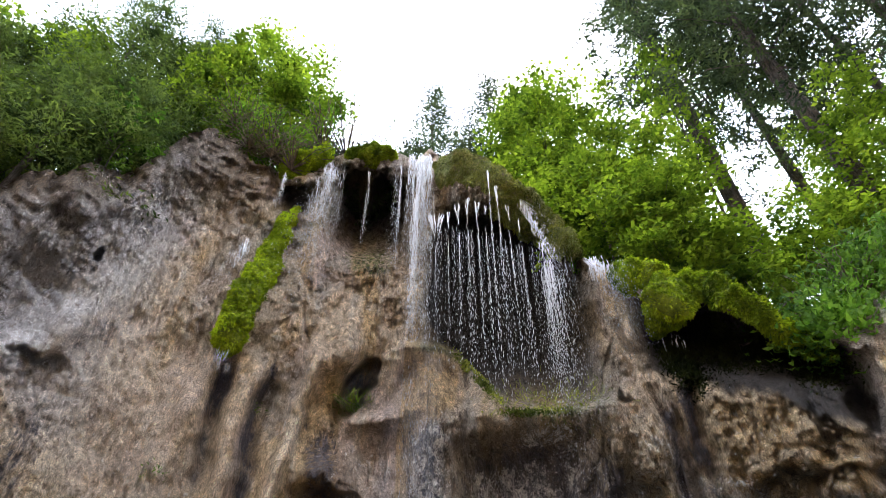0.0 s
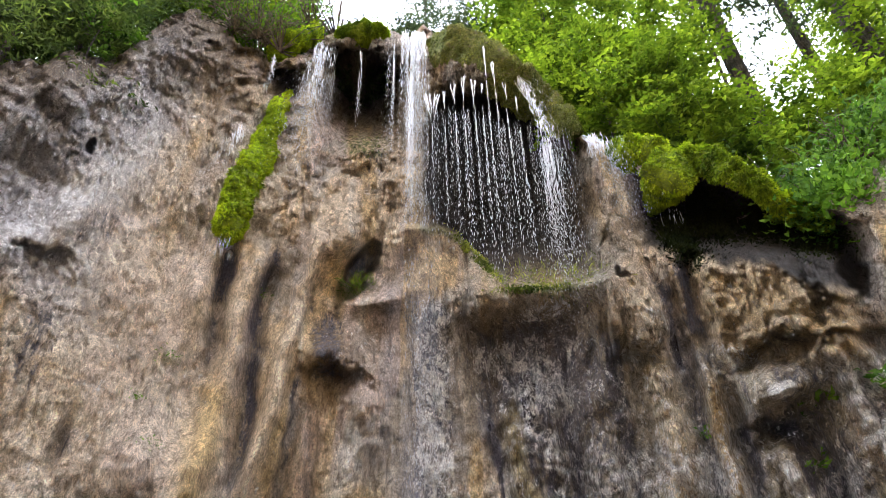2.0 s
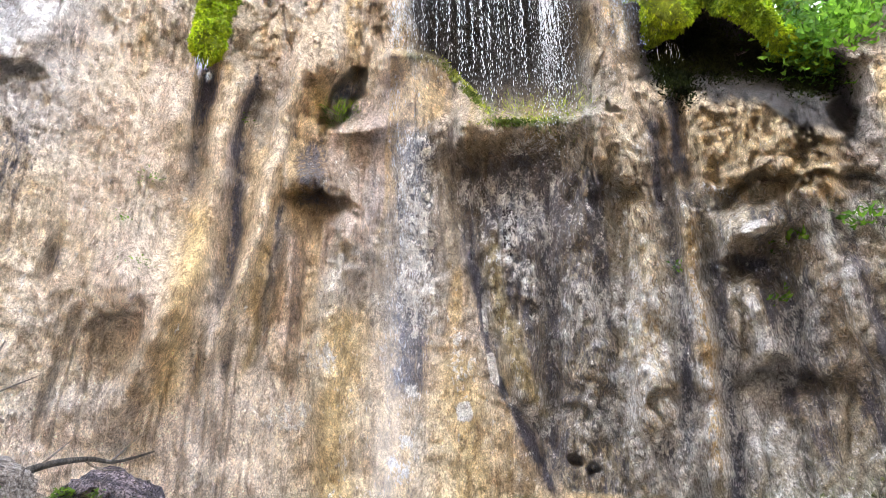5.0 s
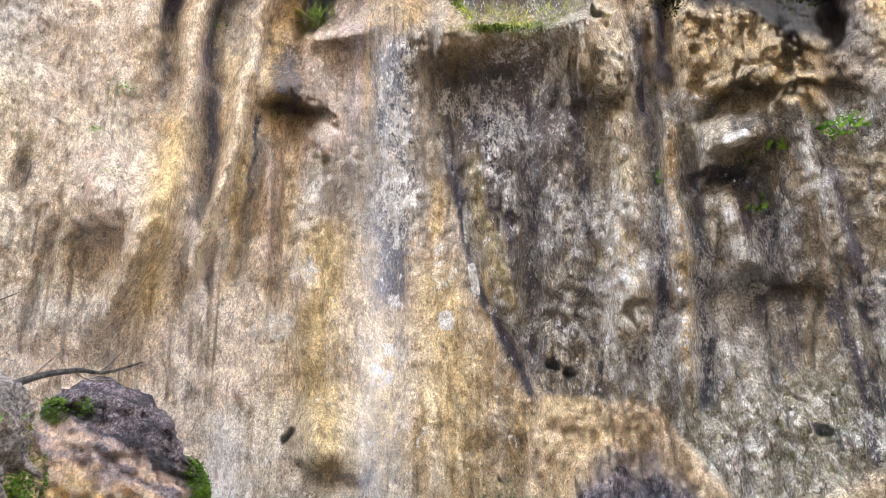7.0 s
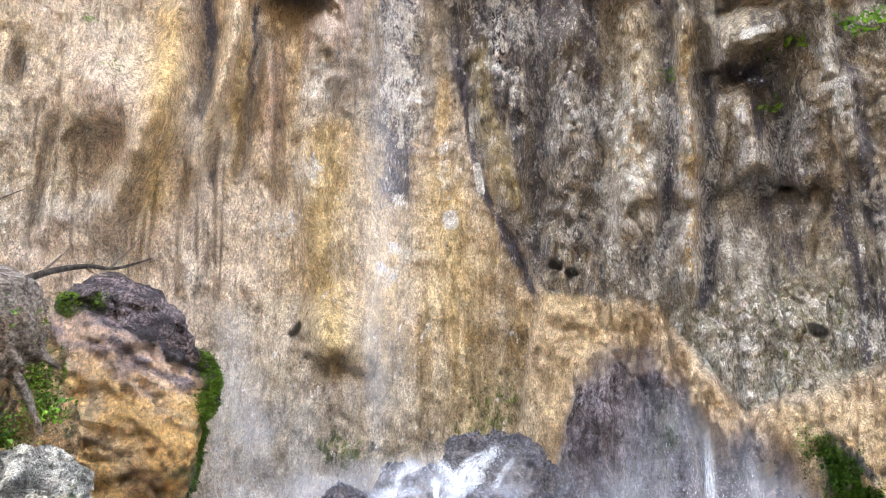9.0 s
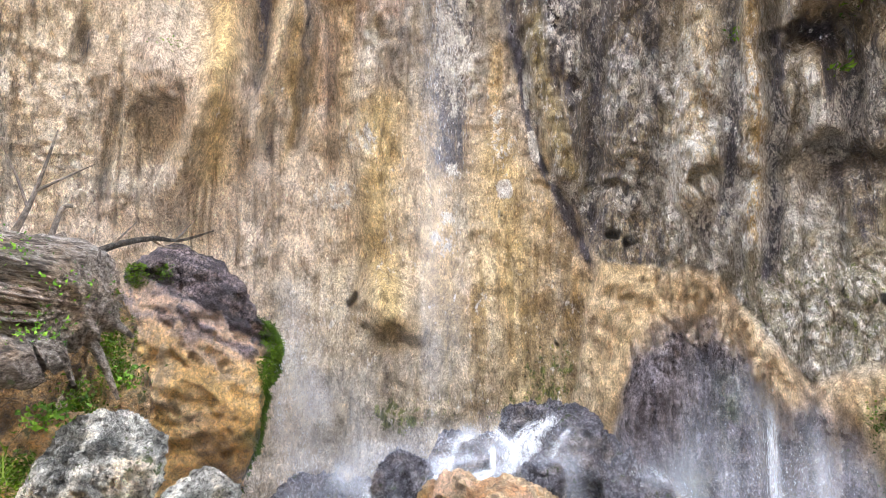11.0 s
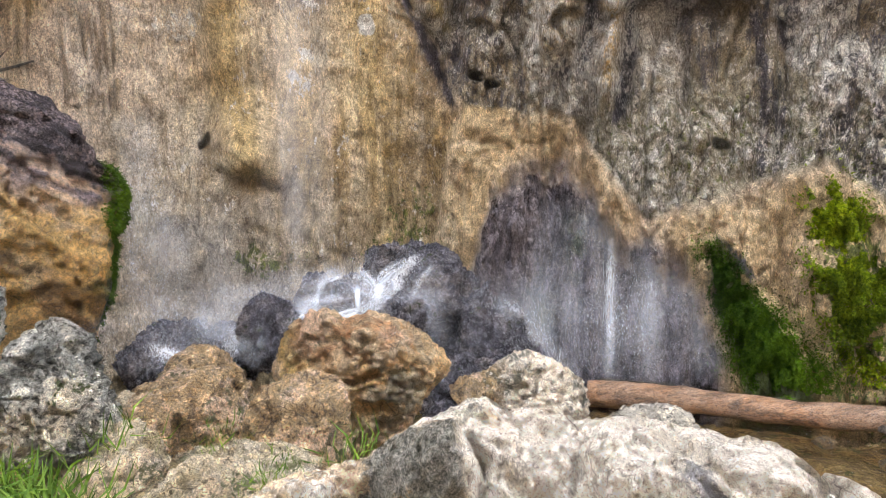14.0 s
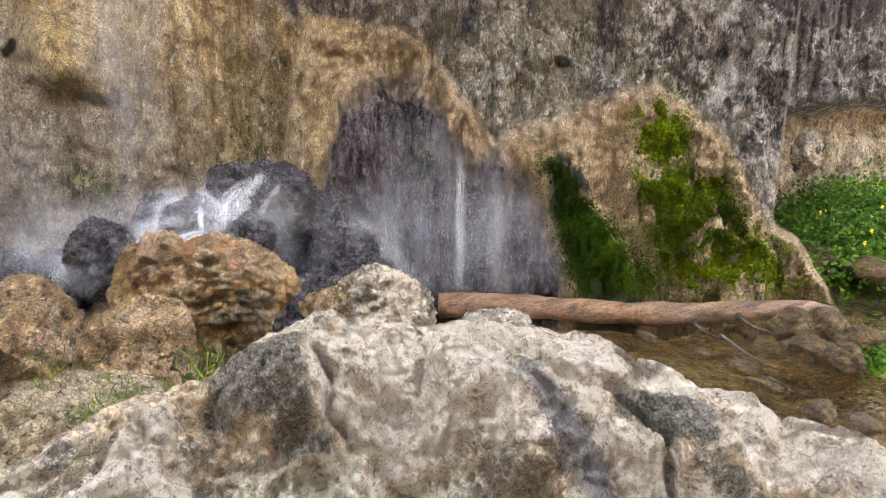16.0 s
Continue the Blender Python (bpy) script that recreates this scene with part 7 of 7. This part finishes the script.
strands("stream", 17.6, -15.0, cliff_rho(17.6, -15) - 0.25, -18.5, 0.8, 40, 102, 0.8, 0.0022)


def spray(name, spots, seed):
    """Loose drops: (bearing, height angle, distance, half widths, count, size)."""
    r = np.random.default_rng(seed)
    c, sz = [], []
    for th, el, rho, st, se, n, s in spots:
        a, e, d = np.radians(th + r.normal(size=n) * st), np.radians(el + r.normal(size=n) * se), rho + r.normal(size=n) * 0.18
        c.append(np.stack([d * np.sin(a), d * np.cos(a), EYE.z + d * np.tan(e)], -1))
        sz.append(s * (0.4 + r.random(n) * 1.1))
    c, sz = np.concatenate(c), np.concatenate(sz)[:, None]
    keep = c[:, 2] > 0.02
    c, sz = c[keep], sz[keep]
    base = np.array([(1, 0, -0.6), (-0.5, 0.87, -0.6), (-0.5, -0.87, -0.6), (0, 0, 4.0)])
    v = (c[:, None] + base[None] * sz[:, None]).reshape(-1, 3)
    i = np.arange(len(c))[:, None] * 4
    f = np.concatenate([i + np.array(q) for q in ((0, 2, 1), (0, 1, 3), (1, 2, 3), (2, 0, 3))])
    return child(name, quick_mesh(name, v, f, WATER_WHITE), falls, kind="stuff")


spray("spray", [(-16.8, 47.5, 6.9, 1.4, 2.4, 1000, 0.004), (19.8, 41, 6.4, 1.2, 2.2, 700, 0.004), (12.5, 37, 6.2, 1.5, 3.0, 700, 0.004), (14, 25, 6.2, 7, 7, 500, 0.004)], 71)
spray("spray", [(-6, -13, 5.4, 5.5, 1.7, 2600, 0.0016), (2.0, -11, 5.5, 3.0, 1.4, 2600, 0.0018), (-14.6, -6, 6.0, 1.2, 5.0, 1500, 0.002), (15.5, -15.5, 5.2, 1.2, 1.6, 1600, 0.0016), (23, -13, 6.0, 2.4, 3.2, 1200, 0.002)], 72)


def froth(pts, width, seed, count=1100):
    """White water over the wet rocks: a trail of close drops."""
    r = np.random.default_rng(seed)
    p = np.array([polar(*q) for q in pts])
    q = r.random(count) * (len(p) - 1.001)
    k = q.astype(int)
    c = p[k] + (p[k + 1] - p[k]) * (q - k)[:, None] + r.normal(size=(count, 3)) * width * np.array((0.6, 0.6, 0.35))
    sz = (0.0018 + 0.003 * r.random(count) ** 2)[:, None]
    base = np.array([(1, 0, -0.6), (-0.5, 0.87, -0.6), (-0.5, -0.87, -0.6), (0, 0, 2.5)])
    v = (c[:, None] + base[None] * sz[:, None]).reshape(-1, 3)
    i = np.arange(count)[:, None] * 4
    f = np.concatenate([i + np.array(m) for m in ((0, 2, 1), (0, 1, 3), (1, 2, 3), (2, 0, 3))])
    child("froth", quick_mesh("froth", v, f, WATER_WHITE), falls, kind="stuff")


for k_, (path_, w_) in enumerate((([(1.0, -9.6, 5.4), (2.0, -11.0, 5.25), (1.0, -13.2, 5.0), (-2.0, -14.4, 4.75)], 0.06), ([(4.8, -10.0, 5.2), (2.8, -12.0, 5.0), (2.0, -13.8, 4.85)], 0.05), ([(-3.6, -14.6, 4.7), (0.5, -14.0, 4.75), (3.6, -13.7, 4.75)], 0.05),
                                  ([(-1.0, -10.6, 5.6), (-2.2, -12.4, 5.4), (-3.4, -14.4, 5.0)], 0.05), ([(12.2, -12.0, 5.2), (14.0, -14.6, 5.0), (16.6, -17.0, 4.9), (18.8, -18.8, 4.9)], 0.05), ([(-14.6, -14.0, 5.3), (-12.6, -15.6, 5.0), (-10.8, -16.8, 4.8)], 0.06),
                                  ([(0.2, -12.6, 5.1), (0.4, -13.6, 4.9), (-0.6, -14.4, 4.75)], 0.09), ([(6.4, -8.2, 5.3), (5.0, -9.6, 5.2), (4.4, -11.6, 5.1)], 0.05), ([(-7.6, -13.2, 5.4), (-9.0, -14.8, 5.1), (-9.6, -16.2, 4.9)], 0.05))):
    froth(path_, w_, 90 + k_)


def mist(th, el, rho, rt, re, strength, seed):
    """A thin drifting sheet of fine spray."""
    n = 30
    u, v = np.meshgrid(np.linspace(-1, 1, n), np.linspace(-1, 1, n))
    a, e = np.radians(th + u * rt * 1.6), np.radians(el + v * re * 1.6)
    d = rho + 0.15 * (fbm(u * 2 + seed, v * 2, u * 0, 3) - 0.5)
    P = np.stack([d * np.sin(a), d * np.cos(a), np.maximum(EYE.z + d * np.tan(e), 0.03)], -1)
    soft = np.clip(np.exp(-((u * 1.6) ** 2 + (v * 1.6) ** 2)) - 0.08, 0, 1) * np.clip(fbm(u * 2.5 + seed * 3.1, v * 1.3, u * 0 + seed, 4) * 1.9 - 0.35, 0, 1.2)
    me = quick_mesh("mist", P.reshape(-1, 3), grid_faces(n, n), MIST)
    at = me.attributes.new("wet", "FLOAT", "POINT")
    at.data.foreach_set("value", (soft * strength).astype(np.float32).ravel())
    child("mist", me, falls, "thin white mist of fine spray", "stuff")


for k_, (t_, e_, r_, rt_, re_, st_) in enumerate(((7, -12, 4.85, 5, 3.5, 0.26), (0.5, -11.6, 4.95, 4, 1.8, 0.4), (-9, -12.5, 5.35, 7, 3.0, 0.34), (1.5, -10.5, 5.35, 5, 2.6, 0.36), (-2, -12.5, 5.0, 9, 2.6, 0.32), (-14.6, -6.5, 6.2, 1.6, 8, 0.26), (-12, -8, 6.0, 4, 6, 0.2), (17.6, -13.5, 5.6, 3.4, 4.5, 0.2), (20.4, -10.0, 5.9, 1.6, 4.5, 0.2), (24.4, -13, 5.95, 4.4, 5.0, 0.16), (-3.2, 2, 6.3, 2.2, 14, 0.16), (-3.2, 26, 6.2, 2.0, 14, 0.10), (0.2, -13.7, 4.72, 2.6, 0.6, 0.8), (1.6, -11.6, 5.05, 0.8, 1.6, 0.7), (4.0, -11.0, 5.0, 0.8, 1.5, 0.7), (-2.6, -13.2, 4.9, 1.2, 1.0, 0.7), (16.4, -15.8, 5.2, 1.8, 1.2, 0.55), (-12.4, -15.6, 4.95, 1.8, 0.9, 0.45), (22.6, -12.5, 5.9, 0.4, 5.0, 0.34), (25.6, -12.5, 5.9, 0.7, 4.0, 0.2))):
    mist(t_, e_, r_, rt_, re_, st_, k_)


m_, n_, l_, b_ = material("running_water")
b_.inputs["Base Color"].default_value, b_.inputs["Roughness"].default_value = (0.86, 0.90, 0.97, 1), 0.5
at_, no_, mp_ = n_.new("ShaderNodeAttribute"), n_.new("ShaderNodeTexNoise"), n_.new("ShaderNodeMapping")
at_.attribute_name = "flow"
mp_.inputs["Scale"].default_value = (60, 3.0, 0)
no_.inputs["Scale"].default_value, no_.inputs["Detail"].default_value = 1.0, 6
l_.new(at_.outputs["Color"], mp_.inputs["Vector"])
l_.new(mp_.outputs["Vector"], no_.inputs["Vector"])
l_.new(node_math(n_, l_, "MULTIPLY", node_ramp(n_, l_, no_.outputs["Fac"], [(0.30, (0.04, 0.04, 0.04)), (0.50, (0.34, 0.34, 0.34)), (0.74, (0.9, 0.9, 0.9))]), at_.outputs["Alpha"]), b_.inputs["Alpha"])
RUNNING = m_


def veil(path, width, strength, seed):
    """A film of running water along a path of (bearing, height angle, distance), streaked along its run."""
    p = np.array([polar(*q) for q in path])
    n, k = 12 * (len(p) - 1) + 1, 13
    u = np.linspace(0, len(p) - 1, n)
    c = np.stack([np.interp(u, np.arange(len(p)), p[:, a]) for a in range(3)], -1)
    d = np.gradient(c, axis=0)
    away = c * np.array((1, 1, 0))
    away /= np.linalg.norm(away, axis=1, keepdims=True)
    side = np.cross(d, away)
    side /= np.linalg.norm(side, axis=1, keepdims=True) + 1e-9
    w = np.linspace(-1, 1, k)
    wide = width * (0.7 + 0.6 * fbm(u * 1.5 + seed, u * 0, u * 0, 3))
    P = c[:, None] + side[:, None] * (w[None, :, None] * wide[:, None, None]) - away[:, None] * (0.03 * (1 - w ** 2))[None, :, None]
    P[..., 2] = np.maximum(P[..., 2], 0.02)
    length = np.concatenate([[0], np.cumsum(np.linalg.norm(np.diff(c, axis=0), axis=1))])
    fade = np.clip(np.minimum(u, len(p) - 1 - u) * 3, 0, 1)
    alpha = strength * fade[:, None] * np.clip(1 - np.abs(w) ** 2.2, 0, 1)[None, :] * (0.5 + fbm(u[:, None] * 2 + seed, w[None, :] * 2, 0 * u[:, None] + 0 * w[None, :], 3))
    me = quick_mesh("flow", P.reshape(-1, 3), grid_faces(n, k), RUNNING)
    val = np.stack(np.broadcast_arrays(w[None, :] * width + seed, length[:, None], np.zeros((n, k)), np.clip(alpha, 0, 1)), -1)
    me.attributes.new("flow", "FLOAT_COLOR", "POINT").data.foreach_set("color", val.astype(np.float32).ravel())
    child("flow", me, falls, "white film of running water", "stuff")


for k_, (path_, w_, st_) in enumerate((
        ([(5.8, -8.6, 5.30), (4.4, -9.3, 5.32), (3.3, -10.3, 5.25), (2.8, -11.9, 5.08), (1.4, -12.5, 4.98), (-2.4, -13.2, 4.85)], 0.06, 0.62), ([(3.6, -10.0, 5.25), (3.2, -11.2, 5.15), (2.2, -12.6, 5.0)], 0.05, 0.6),
        ([(1.3, -9.1, 5.5), (2.3, -9.9, 5.4), (3.2, -11.0, 5.2)], 0.06, 0.55), ([(0.3, -9.4, 5.6), (-1.2, -10.4, 5.5), (-1.9, -11.7, 5.35), (-2.7, -13.0, 5.0), (-3.6, -14.0, 4.85)], 0.09, 0.6),
        ([(8.0, -8.7, 5.16), (6.8, -10.1, 5.14), (6.0, -11.3, 4.88)], 0.03, 0.5), ([(13.0, -11.4, 5.2), (14.5, -12.9, 4.98), (17.2, -15.6, 5.2), (19.9, -17.9, 5.2)], 0.10, 0.28),
        ([(-11.7, -11.9, 5.5), (-10.6, -12.8, 5.3), (-8.2, -14.4, 4.95), (-6.2, -15.4, 4.75)], 0.12, 0.38), ([(-4.4, -13.6, 4.7), (-1.6, -13.6, 4.8), (2.0, -13.0, 4.9)], 0.08, 0.7), ([(-14.8, -14.0, 5.2), (-12.0, -15.6, 4.9), (-9.6, -16.4, 4.7)], 0.06, 0.6),
        ([(20.6, -3.5, 6.56), (21.4, -8, 6.54), (22.0, -13, 6.55), (22.4, -18, 6.4)], 0.24, 0.2), ([(22.6, -6.5, 6.5), (22.6, -12, 6.5), (22.7, -18.4, 6.3)], 0.05, 0.45), ([(25.4, -9, 6.54), (25.7, -13, 6.55), (25.9, -18, 6.4)], 0.16, 0.18), ([(28.5, -9.6, 6.6), (29.6, -13, 6.6), (30.6, -17.5, 6.45)], 0.18, 0.16), ([(17.0, -3, 6.70), (17.4, -9, 6.53), (17.8, -15, 6.12)], 0.30, 0.10),
        ([(-2.6, 38, 6.85), (-2.0, 30, 6.95), (-2.0, 20, 7.2), (-2.2, 10, 7.2), (-2.2, 0, 6.9), (-2.0, -7, 6.85)], 0.26, 0.09))):
    veil(path_, w_, st_, k_ + 1)

# ---- trees on the slope above ----
def tree(th, rho, height, crown_lo, radius, mat, label, seed, count=9000, leaf=0.09, slim=0.6, trunk=0.10, lean=(0, 0), limbs=16, needle=False, low=0.0, category="tree", name="tree"):
    r = random.Random(seed)
    g = np.random.default_rng(seed)
    base = polar(th, 0, rho)
    base.z = slope_z(th, rho) - 0.1
    ob = thing(name, label, category, "trees above the cliff", at=base)
    top = Vector((lean[0], lean[1], height))
    axis = [Vector((0, 0, 0)).lerp(top, q) + Vector((0.10 * math.sin(3 * q + seed), 0.10 * math.cos(4 * q + seed), 0)) * q for q in np.linspace(0, 1, 9)]
    v, f = tube(axis, [trunk * (1 - 0.85 * i / 8) for i in range(9)], 9, 0.1, seed)
    child("trunk", mesh_from("trunk", v, f, BARK), ob)
    ends = []
    for k in range(limbs):
        q = crown_lo + (1 - crown_lo) * (k + r.random()) / limbs * 0.97
        start = Vector((0, 0, 0)).lerp(top, q)
        a = k * 2.4 + r.random()
        if needle:
            reach = radius * (1.05 - (q - crown_lo) / (1.001 - crown_lo)) * r.uniform(0.6, 1.1) + 0.15
            end = start + Vector((math.cos(a) * reach, math.sin(a) * reach, -0.35 * reach + r.uniform(-0.1, 0.15)))
        else:
            prof = math.sin(math.pi * min(1, max(0.06, (q - crown_lo) / (1 - crown_lo) * 0.86 + 0.12)))
            reach = radius * prof * r.uniform(0.55, 1.1)
            end = start + Vector((math.cos(a) * reach, math.sin(a) * reach, 0.35 * reach + r.uniform(-0.1, 0.3)))
        mid = start.lerp(end, 0.5) + Vector((0, 0, 0.12 * reach))
        v, f = tube([start, mid, end], [trunk * 0.16 * (1 - q * 0.6), trunk * 0.07, 0.003], 5, 0.1, k)
        child("limb", mesh_from("limb", v, f, BARK), ob)
        ends.append((start, mid, end, reach))
    pts, dirs = [], []
    per = int(count * 0.8) // max(1, len(ends))
    for start, mid, end, reach in ends:
        clumps = max(3, int(3.8 * reach)) if needle else max(3, int(3.4 * reach))
        for c in range(clumps):
            q = 0.15 + 0.9 * (c + r.random()) / clumps if needle else 0.35 + 0.7 * r.random()
            centre = start.lerp(mid, min(1, 2 * q)) if q < 0.5 else mid.lerp(end, min(1.15, 2 * q - 1))
            spread = 0.10 + 0.10 * reach if needle else 0.16 + 0.14 * reach
            centre = centre + Vector((r.gauss(0, spread), r.gauss(0, spread), r.gauss(0, spread * 0.6)))
            n = per // clumps
            s = (0.17, 0.17, 0.06) if needle else (0.17, 0.17, 0.06)
            p = np.array(centre) + g.normal(size=(n, 3)) * np.array(s) * (0.7 + 0.6 * r.random())
            d = g.normal(size=(n, 3)) * np.array((1, 1, 0.5)) + np.array(end - start) * 0.4 / max(reach, 0.2) + np.array((0, 0, -0.35 if needle else -0.1))
            d[:, 2] *= 1.0 if needle else 0.5
            pts.append(p)
            dirs.append(d)
    pts, dirs = np.concatenate(pts), np.concatenate(dirs)
    L = leaf * 1.1 * (0.6 + 0.8 * g.random(len(pts)))
    child("crown", blades(pts, dirs, L, L * slim, mat, "crown", seed, 0.5, 0.0 if needle else 2.0), ob, kind="stuff")
    return ob


DK, BR, SP = "dark green yew with dense needled twigs", "bright green beech in fresh leaf", "tall dark spruce with drooping branches"
for th_, rho_, h_, rad_, sd in ((-55, 9.2, 4.2, 1.5, 1), (-50, 9.8, 5.8, 1.7, 2), (-45.5, 9.2, 7.4, 1.7, 3), (-41, 9.6, 6.2, 1.7, 4), (-37, 9.6, 6.6, 1.6, 5), (-33.0, 9.8, 5.6, 1.4, 6), (-47, 8.4, 3.4, 1.3, 7), (-41.5, 8.6, 3.2, 1.2, 8)):
    tree(th_, rho_, h_ * 1.05, 0.14, rad_, LEAF_DARK, DK, sd, 17000, 0.10, 0.24, 0.07, limbs=30, needle=True)
for th_, rho_, h_, rad_, sd in ((-56, 10.5, 5.0, 1.1, 11), (-49, 9.4, 5.6, 1.0, 12), (-29, 9.4, 5.6, 1.2, 13), (-24.5, 9.2, 5.6, 1.2, 14), (-20.6, 9.4, 4.6, 1.0, 15), (-33.5, 9.2, 4.4, 0.9, 16)):
    tree(th_, rho_, h_, 0.15, rad_, LEAF_BRIGHT, BR, sd, 7000, 0.095, 0.62, 0.045, limbs=18)
# the last six are added as a dark backing behind gaps in the crowns
for th_, rho_, h_, rad_, sd in ((-1.4, 12.0, 8.8, 1.4, 21), (-4.0, 11.0, 4.4, 1.0, 22), (7.4, 11.6, 10.0, 1.9, 23), (3.6, 11.5, 5.4, 1.2, 24), (-10.6, 9.2, 2.2, 0.4, 25), (11.5, 12.5, 8.0, 1.3, 26), (17.5, 13.0, 7.0, 1.7, 27), (22.5, 13.4, 7.0, 1.7, 28), (28.0, 13.0, 5.0, 1.5, 29), (-44, 11.6, 6.0, 1.8, 30), (-37, 11.6, 6.4, 1.8, 37), (-30, 11.6, 5.4, 1.6, 39)):
    tree(th_, rho_, h_, 0.05, rad_, LEAF_SPRUCE, SP, sd, 8500, 0.12, 0.26, 0.07, limbs=40, needle=True)
for th_, rho_, h_, rad_, sd in ((11.6, 10.2, 7.0, 1.3, 40), (14.8, 9.4, 6.6, 1.4, 31), (17.0, 9.8, 7.2, 1.7, 32), (22.0, 9.6, 6.8, 1.7, 33), (26.5, 9.8, 5.6, 1.5, 34), (20.5, 8.8, 4.0, 1.5, 35), (26.0, 8.8, 3.4, 1.3, 36), (30.5, 9.0, 2.6, 1.0, 38)):
    tree(th_, rho_, h_, 0.08, rad_, LEAF_BRIGHT, BR, sd, 9000, 0.095, 0.62, 0.045, limbs=26)
tree(34.8, 11.0, 24.0, 0.34, 2.6, LEAF_SPRUCE, SP, 41, 25012, 0.16, 0.30, 0.23, limbs=70, needle=True)
tree(45.9, 10.0, 20.0, 0.34, 2.4, LEAF_SPRUCE, SP, 42, 25012, 0.16, 0.30, 0.23, limbs=60, needle=True)
tree(41.4, 13.0, 24.0, 0.28, 2.6, LEAF_SPRUCE, SP, 43, 20008, 0.16, 0.30, 0.17, limbs=60, needle=True)
tree(52.5, 11.0, 19.0, 0.22, 2.6, LEAF_SPRUCE, SP, 44, 25012, 0.15, 0.28, 0.11, limbs=60, needle=True)
tree(33.0, 10.0, 11.0, 0.45, 0.8, LEAF_BRIGHT, BR, 45, 1800, 0.12, 0.6, 0.05, limbs=14)
tree(57.5, 10.5, 17.0, 0.15, 2.6, LEAF_SPRUCE, SP, 46, 21676, 0.15, 0.28, 0.11, limbs=50, needle=True)
for th_, rho_, h_, rad_, sd in ((38.5, 10.5, 2.6, 1.0, 51), (42.5, 9.8, 2.8, 1.2, 52), (45.5, 11.5, 4.6, 1.2, 53), (49.5, 9.8, 3.2, 1.2, 55), (48.0, 13.0, 8.0, 1.3, 56)):
    tree(th_, rho_, h_, 0.06, rad_, LEAF_BRIGHT, BR, sd, 6000, 0.09, 0.6, 0.045, limbs=20)
tree(-40.6, 7.9, 1.5, 0.35, 0.25, LEAF_HERB, "slender bright green sapling on the cliff's edge", 61, 300, 0.09, 0.6, 0.015, limbs=7, name="sapling")


def twig_bush(th, rho, size, seed, label):
    r = random.Random(seed)
    base = polar(th, 0, rho)
    base.z = slope_z(th, rho)
    ob = thing("bush", label, "bush", "bushes above the cliff", at=base)
    pts, dirs = [], []
    for k in range(46):
        a, up = r.random() * 6.283, r.uniform(0.1, 1.0)
        end = Vector((math.cos(a) * size * r.uniform(0.4, 1), math.sin(a) * size * r.uniform(0.4, 1), size * up))
        mid = end * 0.5 + Vector((r.gauss(0, 0.08), r.gauss(0, 0.08), 0.1))
        v, f = tube([Vector((0, 0, 0)), mid, end, end + Vector((r.gauss(0, 0.15), r.gauss(0, 0.15), r.gauss(0, 0.1)))], [0.014, 0.010, 0.006, 0.003], 4, 0, k)
        child("twig", mesh_from("twig", v, f, TWIG), ob)
        for _ in range(10):
            pts.append(np.array(mid.lerp(end, r.random())) + [r.gauss(0, 0.06) for _ in range(3)])
            dirs.append((r.gauss(0, 1), r.gauss(0, 1), r.gauss(0, 0.5)))
    n = len(pts)
    child("leaves", blades(pts, dirs, np.full(n, 0.07), np.full(n, 0.03), LEAF_HERB, "leaves", seed), ob, kind="stuff")


for th_, rho_, s_, sd in ((-27, 8.0, 0.9, 1), (-24, 7.9, 1.0, 2), (-21, 7.9, 1.0, 3), (-17.5, 8.0, 1.1, 4), (-14, 8.2, 1.3, 5), (-29.5, 8.2, 0.8, 6), (33, 8.0, 0.6, 7), (40.5, 7.9, 0.7, 8)):
    twig_bush(th_, rho_, s_, sd, "thin grey-twigged bush with sparse leaves")


def scatter_stones():
    """Loose stones on the bank, each its own object on one of four meshes."""
    r = random.Random(77)
    kinds = [boulder_mesh("stone", (1, 0.85, 0.7), 300 + k, (BROWN_ROCK, WHITE_ROCK, BROWN_ROCK, OCHRE_ROCK)[k], 3, 7, 0.2) for k in range(4)]
    for k in range(170):
        th, rho = r.uniform(-42, 8), r.uniform(1.9, 4.4)
        size = r.choice((0.07, 0.10, 0.14, 0.2, 0.26))
        p = polar(th, 0, rho)
        p.z = ground_z(p.x, p.y) + size * 0.12
        ob = thing("stone", "loose weathered tufa stone on the bank", "rock", "loose stones on the bank", data=kinds[k % 4])
        ob.matrix_world = Matrix.Translation(p) @ Euler((r.uniform(-0.4, 0.4), r.uniform(-0.4, 0.4), r.uniform(0, 6.3))).to_matrix().to_4x4() @ Matrix.Scale(size, 4)


scatter_stones()
